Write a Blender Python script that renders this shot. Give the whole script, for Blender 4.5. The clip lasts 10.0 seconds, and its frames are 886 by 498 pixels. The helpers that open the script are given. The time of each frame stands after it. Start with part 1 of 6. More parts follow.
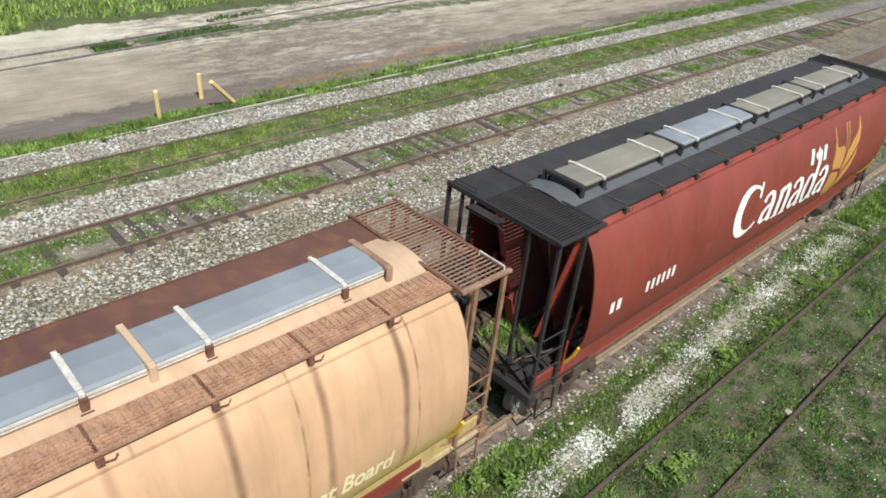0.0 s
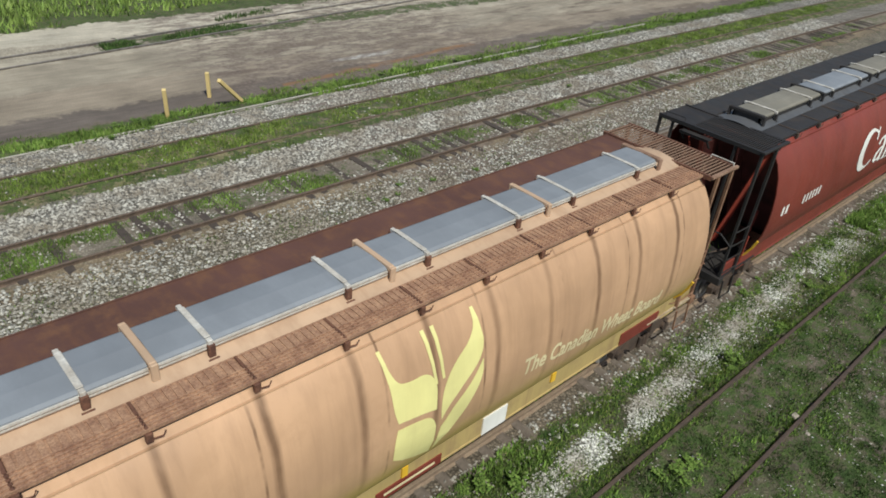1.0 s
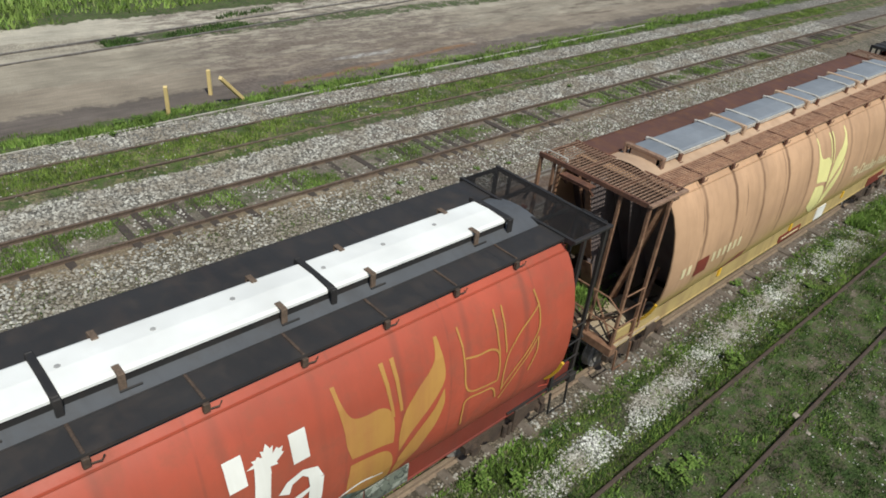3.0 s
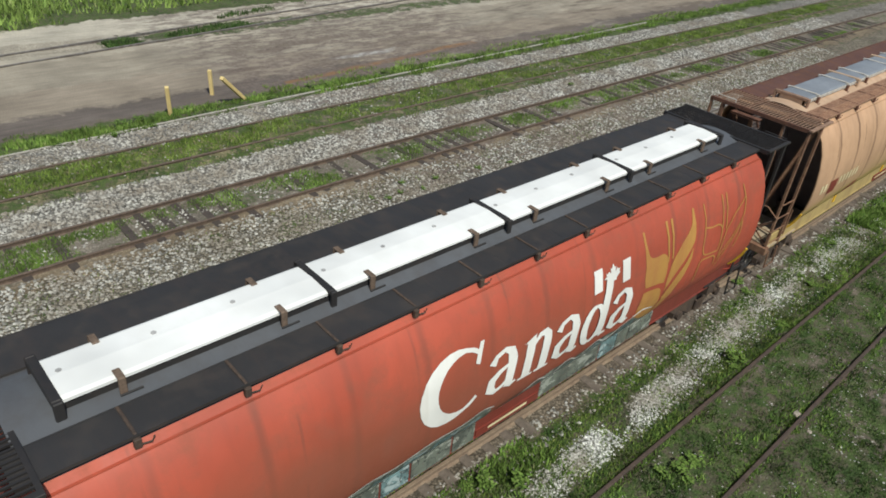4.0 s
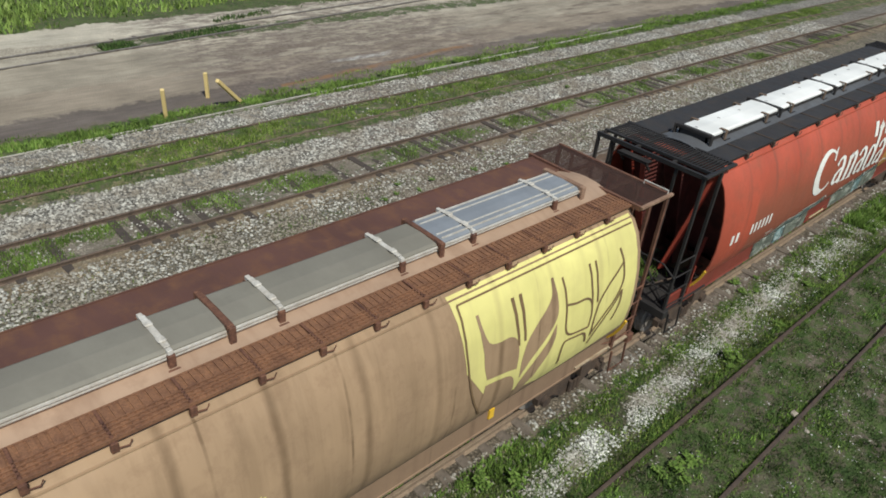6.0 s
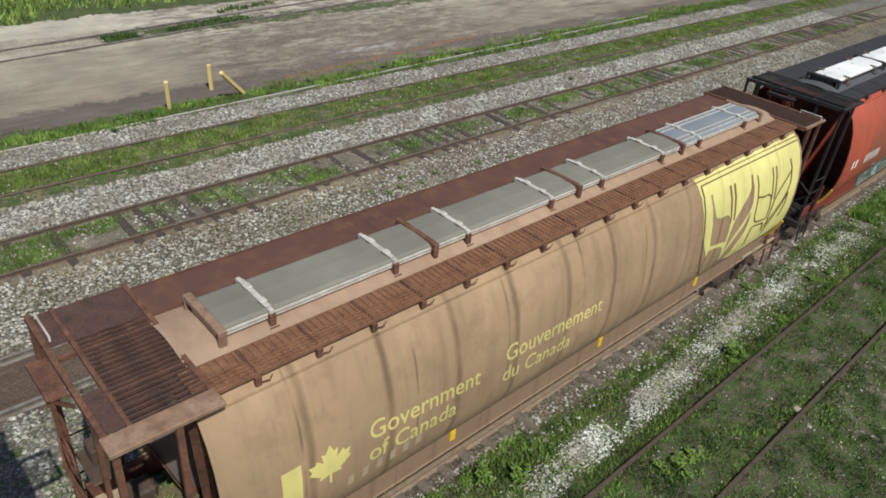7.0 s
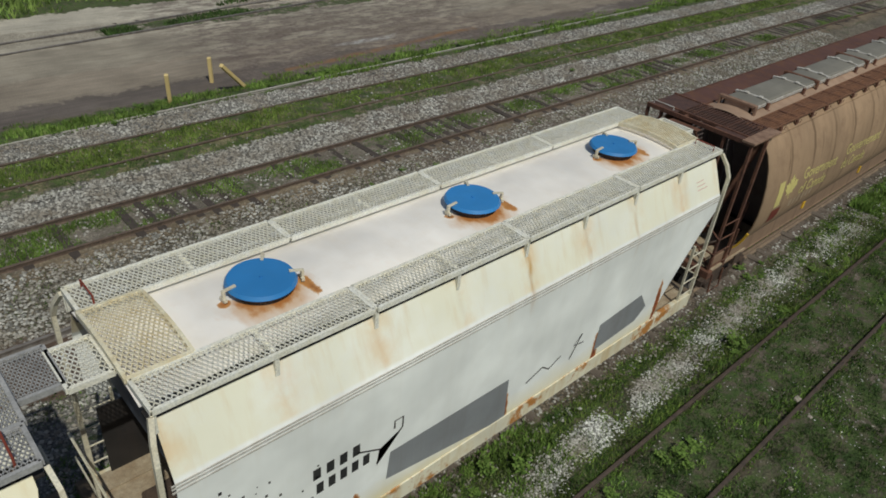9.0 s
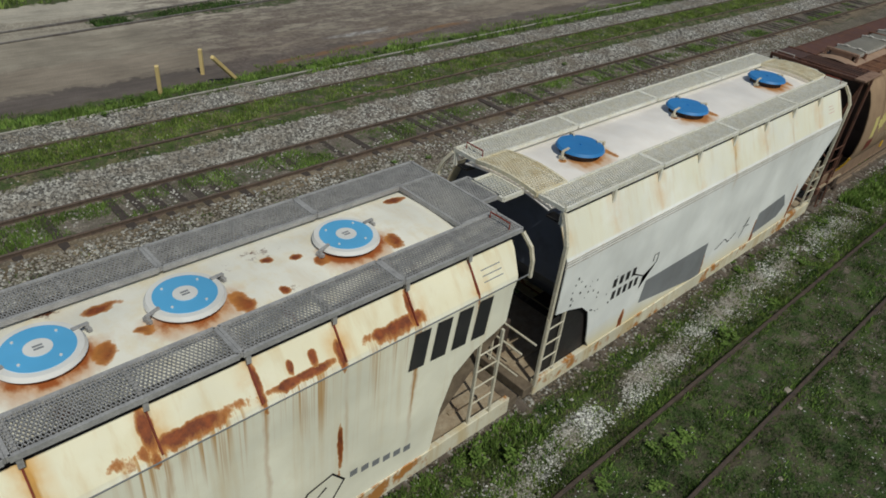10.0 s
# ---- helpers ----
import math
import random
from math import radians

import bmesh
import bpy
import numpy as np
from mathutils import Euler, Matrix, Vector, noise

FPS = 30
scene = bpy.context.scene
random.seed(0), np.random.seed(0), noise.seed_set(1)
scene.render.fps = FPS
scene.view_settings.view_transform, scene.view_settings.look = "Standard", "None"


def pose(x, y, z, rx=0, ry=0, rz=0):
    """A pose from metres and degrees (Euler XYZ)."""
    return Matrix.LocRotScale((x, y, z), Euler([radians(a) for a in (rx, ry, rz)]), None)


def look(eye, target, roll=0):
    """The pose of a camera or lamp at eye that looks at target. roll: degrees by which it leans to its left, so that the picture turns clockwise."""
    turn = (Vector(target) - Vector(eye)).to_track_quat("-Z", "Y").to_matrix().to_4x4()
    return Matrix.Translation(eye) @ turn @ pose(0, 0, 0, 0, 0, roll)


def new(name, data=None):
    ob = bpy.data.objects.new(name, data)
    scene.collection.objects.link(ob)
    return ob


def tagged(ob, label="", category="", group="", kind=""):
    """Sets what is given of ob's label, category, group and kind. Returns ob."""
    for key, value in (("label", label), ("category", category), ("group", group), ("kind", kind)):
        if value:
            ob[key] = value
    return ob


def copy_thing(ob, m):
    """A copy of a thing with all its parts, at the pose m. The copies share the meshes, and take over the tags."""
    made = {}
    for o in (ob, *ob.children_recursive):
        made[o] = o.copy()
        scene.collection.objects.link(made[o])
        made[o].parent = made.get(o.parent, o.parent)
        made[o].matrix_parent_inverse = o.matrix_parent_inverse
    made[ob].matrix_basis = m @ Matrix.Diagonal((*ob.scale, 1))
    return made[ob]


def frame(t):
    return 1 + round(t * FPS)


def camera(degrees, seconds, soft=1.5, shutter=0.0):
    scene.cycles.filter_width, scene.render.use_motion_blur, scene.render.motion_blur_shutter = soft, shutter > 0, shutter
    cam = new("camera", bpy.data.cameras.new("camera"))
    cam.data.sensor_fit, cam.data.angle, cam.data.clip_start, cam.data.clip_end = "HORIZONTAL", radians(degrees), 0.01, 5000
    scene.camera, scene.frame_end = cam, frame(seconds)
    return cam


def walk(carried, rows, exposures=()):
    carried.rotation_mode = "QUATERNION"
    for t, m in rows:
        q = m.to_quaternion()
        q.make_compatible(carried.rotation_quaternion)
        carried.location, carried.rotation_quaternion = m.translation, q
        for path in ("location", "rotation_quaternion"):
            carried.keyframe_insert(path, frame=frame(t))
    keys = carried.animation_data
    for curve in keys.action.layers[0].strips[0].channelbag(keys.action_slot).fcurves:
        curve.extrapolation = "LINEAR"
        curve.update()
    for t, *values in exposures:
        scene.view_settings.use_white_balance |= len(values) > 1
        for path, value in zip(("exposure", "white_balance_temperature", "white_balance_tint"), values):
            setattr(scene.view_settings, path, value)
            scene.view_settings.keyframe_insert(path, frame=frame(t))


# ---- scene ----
# ---- camera ----
cam = camera(63.9, 10.0, soft=1.75)
walk(cam, [
    (0.0, look((0.031, -6.715, 10.168), (12.293, 5.061, -0.366), 5.99)),
    (0.5, look((0.032, -6.695, 10.170), (12.243, 5.123, -0.377), 5.97)),
    (1.0, look((0.043, -6.698, 10.143), (12.186, 5.201, -0.392), 6.17)),
    (1.5, look((0.021, -6.736, 10.111), (12.166, 5.197, -0.382), 6.28)),
    (2.0, look((-0.036, -6.689, 10.112), (12.133, 5.210, -0.392), 6.47)),
    (2.5, look((-0.056, -6.664, 10.068), (12.147, 5.206, -0.429), 6.67)),
    (4.0, look((-0.046, -6.676, 10.161), (12.083, 5.195, -0.421), 6.32)),
    (4.5, look((0.063, -6.727, 10.115), (12.136, 5.220, -0.444), 6.23)),
    (5.0, look((-0.000, -6.748, 10.062), (12.143, 5.213, -0.401), 6.36)),
    (5.5, look((-0.028, -6.739, 10.012), (12.238, 5.165, -0.373), 6.24)),
    (7.0, look((0.017, -6.687, 10.147), (12.069, 5.148, -0.563), 6.20)),
    (7.5, look((0.036, -6.724, 10.112), (12.051, 5.117, -0.632), 6.09)),
    (8.0, look((0.032, -6.732, 10.075), (12.025, 5.115, -0.688), 6.16)),
    (8.5, look((0.020, -6.715, 10.095), (11.986, 5.104, -0.727), 5.92)),
    (9.0, look((-0.008, -6.706, 10.133), (11.966, 5.057, -0.741), 6.02)),
    (9.5, look((-0.017, -6.702, 10.075), (11.955, 5.035, -0.830), 6.14)),
    (10.0, look((-0.036, -6.725, 10.038), (12.078, 4.825, -0.910), 6.61)),
], exposures=[(0.0, 0.58), (0.5, 0.34), (1.0, -0.03), (2.5, -0.02), (5.5, -0.08), (7.5, 0.02), (8.0, 0.02), (8.5, -0.5), (9.5, -0.78), (10.0, -0.82)])

# ---- world, sun ----
SUN = Vector((-0.22, -0.71, 1.0)).normalized()
world = bpy.data.worlds.new("sky")
scene.world = world
world.use_nodes = True
wn = world.node_tree.nodes
sky = wn.new("ShaderNodeTexSky")
sky.sky_type, sky.sun_disc = "NISHITA", False
sky.sun_elevation = math.asin(SUN.z)
sky.sun_rotation = math.atan2(SUN.x, SUN.y)
world.node_tree.links.new(sky.outputs[0], wn["Background"].inputs[0])
wn["Background"].inputs[1].default_value = 0.085
sun_lamp = bpy.data.lights.new("sun", "SUN")
sun_lamp.energy, sun_lamp.angle, sun_lamp.color = 3.95, radians(0.6), (0.985, 0.985, 0.88)
sun = new("sun", sun_lamp)
sun.matrix_world = look(SUN * 60, (0, 0, 0))


# ---- node helpers ----
def rgb(c):
    return (c[0], c[1], c[2], 1.0)


class Nodes:
    """A short hand for building one node material."""

    def __init__(self, name, rough=0.7, metal=0.0, spec=0.5):
        self.mat = bpy.data.materials.new(name)
        self.mat.use_nodes = True
        self.t = self.mat.node_tree
        self.n, self.l = self.t.nodes, self.t.links
        self.bsdf = self.n["Principled BSDF"]
        self.bsdf.inputs["Roughness"].default_value = rough
        self.bsdf.inputs["Metallic"].default_value = metal
        self.bsdf.inputs["Specular IOR Level"].default_value = spec
        self.co = self.n.new("ShaderNodeTexCoord").outputs["Object"]

    def put(self, socket, value):
        if isinstance(value, (int, float)):
            socket.default_value = value
        elif isinstance(value, (tuple, list)):
            socket.default_value = rgb(value) if len(socket.default_value) == 4 else value
        else:
            self.l.new(value, socket)

    def scaled(self, s, co=None):
        m = self.n.new("ShaderNodeMapping")
        m.inputs["Scale"].default_value = s
        self.l.new(co or self.co, m.inputs[0])
        return m.outputs[0]

    def noise(self, scale, detail=4.0, rough=0.55, co=None):
        k = self.n.new("ShaderNodeTexNoise")
        k.inputs["Scale"].default_value, k.inputs["Detail"].default_value, k.inputs["Roughness"].default_value = scale, detail, rough
        self.l.new(co or self.co, k.inputs["Vector"])
        return k.outputs[0]

    def cells(self, scale, co=None, out="Color", rand=1.0):
        k = self.n.new("ShaderNodeTexVoronoi")
        k.inputs["Scale"].default_value, k.inputs["Randomness"].default_value = scale, rand
        self.l.new(co or self.co, k.inputs["Vector"])
        return k.outputs[out]

    def ramp(self, fac, stops, mode="LINEAR"):
        k = self.n.new("ShaderNodeValToRGB")
        k.color_ramp.interpolation = mode
        e = k.color_ramp.elements
        while len(e) < len(stops):
            e.new(0.5)
        for el, (p, c) in zip(e, stops):
            el.position = p
            el.color = rgb(c) if isinstance(c, tuple) else (c, c, c, 1)
        self.l.new(fac, k.inputs[0])
        return k.outputs[0]

    def mix(self, fac, a, b, blend="MIX"):
        k = self.n.new("ShaderNodeMix")
        k.data_type, k.blend_type = "RGBA", blend
        self.put(k.inputs[0], fac)
        self.put(k.inputs[6], a)
        self.put(k.inputs[7], b)
        return k.outputs[2]

    def math(self, op, a, b=0.0, c=0.0):
        k = self.n.new("ShaderNodeMath")
        k.operation = op
        for i, val in enumerate((a, b, c)):
            self.put(k.inputs[i], val)
        return k.outputs[0]

    def xyz(self, co=None):
        k = self.n.new("ShaderNodeSeparateXYZ")
        self.l.new(co or self.co, k.inputs[0])
        return k.outputs

    def vary(self, dark=0.8, light=1.2):
        """A grey that differs from piece to piece."""
        k = self.n.new("ShaderNodeObjectInfo")
        return self.ramp(k.outputs["Random"], [(0, dark), (1, light)])

    def island(self, dark=0.8, light=1.2):
        k = self.n.new("ShaderNodeNewGeometry")
        return self.ramp(k.outputs["Random Per Island"], [(0, dark), (1, light)])

    def bump(self, h, strength=0.3, dist=0.01):
        k = self.n.new("ShaderNodeBump")
        k.inputs["Strength"].default_value, k.inputs["Distance"].default_value = strength, dist
        self.l.new(h, k.inputs["Height"])
        self.l.new(k.outputs[0], self.bsdf.inputs["Normal"])

    def done(self, colour, rough=None):
        self.put(self.bsdf.inputs["Base Color"], colour)
        if rough is not None:
            self.put(self.bsdf.inputs["Roughness"], rough)
        return self.mat


def paint(name, base, streak, dirt, streaks=0.5, grime=0.4, rough=0.5, rust=0.0, rust_col=(0.16, 0.05, 0.02), seams=0.0, stains=(), drips=None, wash=None, core=((0.14, 0.034, 0.014), (0.34, 0.085, 0.02)), fringe=((0.58, 0.24, 0.05), (0.78, 0.50, 0.20)), film=None, foot=None, rings=()):
    """Old sheet-metal paint: faded blotches, run-down streaks, grime, rust blooms."""
    k = Nodes(name, rough)
    fade = k.ramp(k.noise(0.7, 3), [(0.3, 0.82), (0.7, 1.12)])
    col = k.mix(1.0, base, fade, "MULTIPLY")
    run = k.noise(1.0, 5, 0.6, k.scaled((3.2, 1.0, 0.22)))
    col = k.mix(k.math("MULTIPLY", k.ramp(run, [(0.5, 0.0), (0.66, 1.0)]), streaks), col, streak)
    fine = k.noise(1.0, 5, 0.6, k.scaled((9, 3.0, 0.6)))
    col = k.mix(k.math("MULTIPLY", k.ramp(fine, [(0.52, 0.0), (0.7, 1.0)]), streaks * 0.6), col, streak)
    spot = k.noise(2.3, 8, 0.7)
    col = k.mix(k.math("MULTIPLY", k.ramp(spot, [(0.5, 0.0), (0.75, 1.0)]), grime), col, dirt)
    if rust:
        r = k.noise(1.6, 9, 0.68)
        col = k.mix(k.ramp(r, [(0.66 - rust * 0.2, 0.0), (0.72 - rust * 0.2, 1.0)]), col, rust_col)
    if seams:
        p = k.xyz()
        wav = k.math("MULTIPLY_ADD", k.noise(1.1, 2), 0.10, -0.05)
        u = k.math("DIVIDE", k.math("ADD", k.math("ADD", p[0], 12.6), wav), 1.26)
        off = k.math("ABSOLUTE", k.math("SUBTRACT", k.math("FRACT", k.math("ADD", u, 0.5)), 0.5))
        n = k.n.new("ShaderNodeTexWhiteNoise")
        n.noise_dimensions = "1D"
        k.l.new(k.math("FLOOR", k.math("ADD", u, 0.5)), n.inputs["W"])
        much = k.ramp(n.outputs["Value"], [(0.1, 0.5), (0.8, 1.0)])
        body = k.ramp(k.noise(1.0, 4, 0.6, k.scaled((2.0, 1.0, 1.1))), [(0.3, 0.5), (0.6, 1.0)])
        wide = k.math("MULTIPLY", k.math("MULTIPLY", k.ramp(off, [(0.014, 1.0), (0.068, 0.0)]), much), k.math("MULTIPLY", body, seams))
        col = k.mix(wide, col, streak)
        off2 = k.math("ABSOLUTE", k.math("SUBTRACT", k.math("FRACT", k.math("DIVIDE", k.math("ADD", p[0], 6.1 + 12.32), 1.848)), 0.5))
        line = k.math("MULTIPLY", k.ramp(off2, [(0.006, 1.0), (0.014, 0.0)]), k.ramp(k.noise(1.7, 3), [(0.4, 0.0), (0.6, 0.85)]))
        col = k.mix(k.math("MULTIPLY", line, seams), col, streak)
    if film:
        # an uneven film of dirt over part of the side: from x, to x, top height, colour, strength
        fx0, fx1, top, hue, much = film
        p = k.xyz()
        along = k.math("ADD", p[0], k.math("MULTIPLY_ADD", k.noise(0.8, 4), 0.16, -0.08))
        over = k.math("MULTIPLY", k.ramp(k.math("DIVIDE", k.math("SUBTRACT", along, fx0 - 1.0), fx1 - fx0 + 2.0), [(0.088, 0.0), (0.094, 1.0), (0.6, 0.8), (0.95, 0.0)]), k.ramp(k.math("SUBTRACT", k.math("ADD", p[2], k.math("MULTIPLY_ADD", k.noise(1.2, 4), 1.0, -0.5)), top), [(0.0, 1.0), (0.9, 0.0)]))
        col = k.mix(k.math("MULTIPLY", over, much), col, hue)
    if foot:
        # a band of other paint, of dirt or just of a darker tone along the foot of the side, with an uneven upper edge
        top, hue, much = foot
        low = k.ramp(k.math("SUBTRACT", k.math("ADD", k.xyz()[2], k.math("ADD", k.math("MULTIPLY_ADD", k.noise(0.5, 4), 0.5, -0.25), k.math("MULTIPLY_ADD", k.noise(5.0, 5, 0.6), 0.2, -0.1))), top), [(0.0, 1.0), (0.14, 0.6), (0.42, 0.0)])
        col = k.mix(k.math("MULTIPLY", low, much), col, hue)
    if wash:
        # a yellowed band of old dirt above a height, uneven
        above, hue, much = wash
        high = k.ramp(k.math("SUBTRACT", k.xyz()[2], above), [(0.0, 0.0), (0.04, 1.0)])
        col = k.mix(k.math("MULTIPLY", k.math("MULTIPLY", high, k.ramp(k.noise(0.9, 6, 0.62), [(0.3, 0.35), (0.6, 1.0)])), much), col, hue)
    if drips:
        # rust that starts at evenly spaced brackets and runs down: first, step, lowest height, colour, strength
        first, step, low, hue, much = drips
        p = k.xyz()
        u = k.math("DIVIDE", k.math("ADD", k.math("SUBTRACT", p[0], first - 20 * step), k.math("MULTIPLY_ADD", k.noise(1.3, 3), 0.3, -0.15)), step)
        off = k.math("ABSOLUTE", k.math("SUBTRACT", k.math("FRACT", k.math("ADD", u, 0.5)), 0.5))
        n = k.n.new("ShaderNodeTexWhiteNoise")
        n.noise_dimensions = "1D"
        k.l.new(k.math("FLOOR", k.math("ADD", u, 0.5)), n.inputs["W"])
        each = k.ramp(n.outputs["Value"], [(0.1, 0.25), (0.8, 1.0)])
        fall = k.ramp(k.math("ADD", p[2], k.math("MULTIPLY_ADD", k.noise(1.0, 3, 0.6, k.scaled((4, 1, 0.2))), 1.6, -0.8 - low)), [(0.0, 0.0), (0.9, 1.0)])
        thin = k.ramp(k.noise(1.0, 4, 0.6, k.scaled((5, 2, 0.2))), [(0.5, 0.0), (0.7, 1.0)])
        col = k.mix(k.math("MULTIPLY", k.math("MULTIPLY", k.ramp(off, [(0.006, 1.0), (0.05, 0.0)]), fall), k.math("MULTIPLY", k.math("MULTIPLY", k.math("ADD", thin, 0.25), each), much)), col, hue)
        col = k.mix(k.math("MULTIPLY", k.math("MULTIPLY", fall, thin), much * 0.22), col, (0.62, 0.40, 0.13))
        fan = k.math("MULTIPLY", k.ramp(off, [(0.0, 1.0), (0.22, 0.0)]), k.ramp(k.noise(1.6, 4, 0.6), [(0.42, 0.0), (0.62, 1.0)]))
        col = k.mix(k.math("MULTIPLY", k.math("MULTIPLY", fan, k.ramp(k.math("SUBTRACT", p[2], wash[0] if wash else 0.0), [(0.0, 0.0), (0.05, 1.0)])), min(max(much - 0.75, 0.0) * 1.2, 0.95)), col, (0.74, 0.40, 0.09))
    for i, (cx, c2, rx, r2, axis) in enumerate(stains):
        # rust blooms with a pale orange fringe; axis 1: on the roof, 2: on the side
        p = k.xyz()
        dx = k.math("DIVIDE", k.math("SUBTRACT", p[0], cx), rx)
        d2 = k.math("DIVIDE", k.math("SUBTRACT", p[axis], c2), r2)
        if axis == 2:
            d2 = k.math("ADD", k.math("MAXIMUM", d2, 0.0), k.math("MULTIPLY", k.math("MINIMUM", d2, 0.0), 0.5))
        d = k.math("SQRT", k.math("ADD", k.math("MULTIPLY", dx, dx), k.math("MULTIPLY", d2, d2)))
        d = k.math("ADD", d, k.math("MULTIPLY_ADD", k.noise(1.0, 7, 0.62, k.scaled((5.5, 3, 3.4) if axis == 2 else (3.4, 4.5, 4))), 2.1, -1.05))
        if axis == 2 and rx > 0.3:
            under = k.math("MULTIPLY", k.ramp(k.math("ABSOLUTE", dx), [(0.8, 1.0), (1.05, 0.0)]), k.ramp(k.math("ADD", k.math("SUBTRACT", p[2], c2 - 0.9), k.math("MULTIPLY_ADD", k.noise(1.0, 3, 0.6, k.scaled((9, 1, 0.1))), 2.4, -1.2)), [(0.0, 0.0), (0.7, 1.0)]))
            under = k.math("MULTIPLY", k.math("MULTIPLY", under, k.math("LESS_THAN", p[2], c2)), k.ramp(k.noise(1.0, 3, 0.6, k.scaled((15, 1, 0.15))), [(0.50, 0.0), (0.62, 0.85)]))
            col = k.mix(under, col, (0.52, 0.27, 0.07))
        col = k.mix(k.ramp(d, [(0.8, 0.95), (1.3, 0.45), (2.0 if axis == 2 else 2.8, 0.0)]), col, k.mix(k.ramp(d, [(0.9, 0.0), (1.7, 1.0)]), fringe[0], fringe[1]))
        col = k.mix(k.ramp(d, [(0.5, 1.0), (1.0, 0.0)]), col, k.mix(k.ramp(k.noise(9.0, 8, 0.7), [(0.35, 0.0), (0.65, 1.0)]), core[0], core[1]))
    for cx, r, reach, side in rings:
        # rust spreading from under a round lid, on its downhill side and to the ends: place, radius, reach, strength
        p = k.xyz()
        dx = k.math("SUBTRACT", p[0], cx)
        out = k.math("SUBTRACT", k.math("SQRT", k.math("ADD", k.math("MULTIPLY", dx, dx), k.math("MULTIPLY", p[1], p[1]))), r)
        out = k.math("ADD", out, k.math("MULTIPLY_ADD", k.noise(1.0, 5, 0.6, k.scaled((4.5, 2.6, 3))), 0.5, -0.25))
        down = k.ramp(k.math("ADD", k.math("MULTIPLY", p[1], -1.0), k.math("MULTIPLY_ADD", k.noise(2.2, 3), 0.5, -0.25)), [(-0.12, 0.0), (0.2, 1.0)])
        col = k.mix(k.math("MULTIPLY", k.math("MULTIPLY", k.ramp(k.math("DIVIDE", out, reach), [(0.0, 0.95), (0.45, 0.5), (1.0, 0.0)]), down), side), col, fringe[0])
        col = k.mix(k.math("MULTIPLY", k.math("MULTIPLY", k.ramp(k.math("DIVIDE", out, reach), [(0.0, 0.9), (0.3, 0.0)]), down), side), col, core[1])
    k.bump(k.noise(3.0, 5, 0.6), 0.08, 0.015)
    return k.done(col, k.ramp(spot, [(0.3, max(rough - 0.08, 0.2)), (0.8, min(rough + 0.25, 1.0))]))


def rusty(name, a, b, rough=0.85):
    k = Nodes(name, rough)
    col = k.mix(k.ramp(k.noise(5, 8, 0.7), [(0.35, 0.0), (0.65, 1.0)]), a, b)
    col = k.mix(1.0, col, k.ramp(k.noise(40, 4), [(0.3, 0.75), (0.7, 1.2)]), "MULTIPLY")
    k.bump(k.noise(60, 4), 0.25, 0.004)
    return k.done(col)


# ---- materials ----
M = {}
M["tan"] = paint("tan_paint", (0.53, 0.325, 0.195), (0.19, 0.105, 0.058), (0.44, 0.265, 0.15), 0.2, 0.5, 0.6, seams=1.1, foot=(1.8, (0.50, 0.37, 0.10), 0.9), film=(-7.6, 14.0, 1.9, (0.45, 0.31, 0.13), 0.5))
# its foot colour is a darker brown than the side above
M["brown_tan"] = paint("brown_tan_paint", (0.36, 0.24, 0.145), (0.14, 0.085, 0.045), (0.21, 0.13, 0.08), 0.25, 0.6, 0.75, seams=0.85, foot=(1.62, (0.20, 0.125, 0.085), 0.6))
M["orange_red"] = paint("orange_red_paint", (0.43, 0.082, 0.045), (0.17, 0.06, 0.04), (0.25, 0.085, 0.05), 0.15, 0.65, 0.55, seams=0.5, film=(-5.9, 3.5, 2.9, (0.24, 0.085, 0.05), 0.75))
M["maroon"] = paint("maroon_paint", (0.205, 0.04, 0.027), (0.10, 0.03, 0.022), (0.20, 0.06, 0.04), 0.2, 0.4, seams=0.22)
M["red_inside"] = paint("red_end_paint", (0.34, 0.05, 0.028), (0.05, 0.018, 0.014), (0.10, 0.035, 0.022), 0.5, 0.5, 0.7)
# dark end colours: the shade under the platforms is put into them
M["red_shadow"] = paint("shaded_red_end", (0.17, 0.045, 0.038), (0.035, 0.016, 0.013), (0.07, 0.03, 0.022), 0.6, 0.6, 0.7)
M["tan_shadow"] = paint("shaded_tan_end", (0.15, 0.118, 0.115), (0.07, 0.052, 0.048), (0.13, 0.095, 0.085), 0.4, 0.5, 0.7)
M["roof_tan"] = paint("tan_roof_paint", (0.52, 0.36, 0.245), (0.32, 0.19, 0.12), (0.38, 0.235, 0.155), 0.3, 0.5, 0.65)
M["roof_dull"] = paint("dull_pink_roof_paint", (0.39, 0.265, 0.185), (0.24, 0.14, 0.09), (0.26, 0.16, 0.105), 0.35, 0.6, 0.7)
M["roof_black"] = paint("black_roof_paint", (0.03, 0.028, 0.028), (0.055, 0.04, 0.034), (0.065, 0.05, 0.042), 0.35, 0.6, 0.6)
M["roof_grey"] = paint("grey_black_roof_paint", (0.10, 0.105, 0.115), (0.06, 0.055, 0.055), (0.07, 0.062, 0.058), 0.25, 0.5, 0.5)
M["black_metal"] = paint("black_metal", (0.022, 0.02, 0.02), (0.05, 0.035, 0.03), (0.05, 0.04, 0.035), 0.3, 0.5, 0.6)
M["brown_metal"] = rusty("brown_rusted_metal", (0.085, 0.037, 0.026), (0.19, 0.085, 0.05))
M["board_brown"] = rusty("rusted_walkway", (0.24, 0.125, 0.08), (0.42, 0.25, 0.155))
# used on the far boards only, darker than the near boards
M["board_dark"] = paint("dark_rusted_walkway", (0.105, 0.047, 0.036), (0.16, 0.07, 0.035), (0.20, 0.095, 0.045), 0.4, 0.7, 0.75)
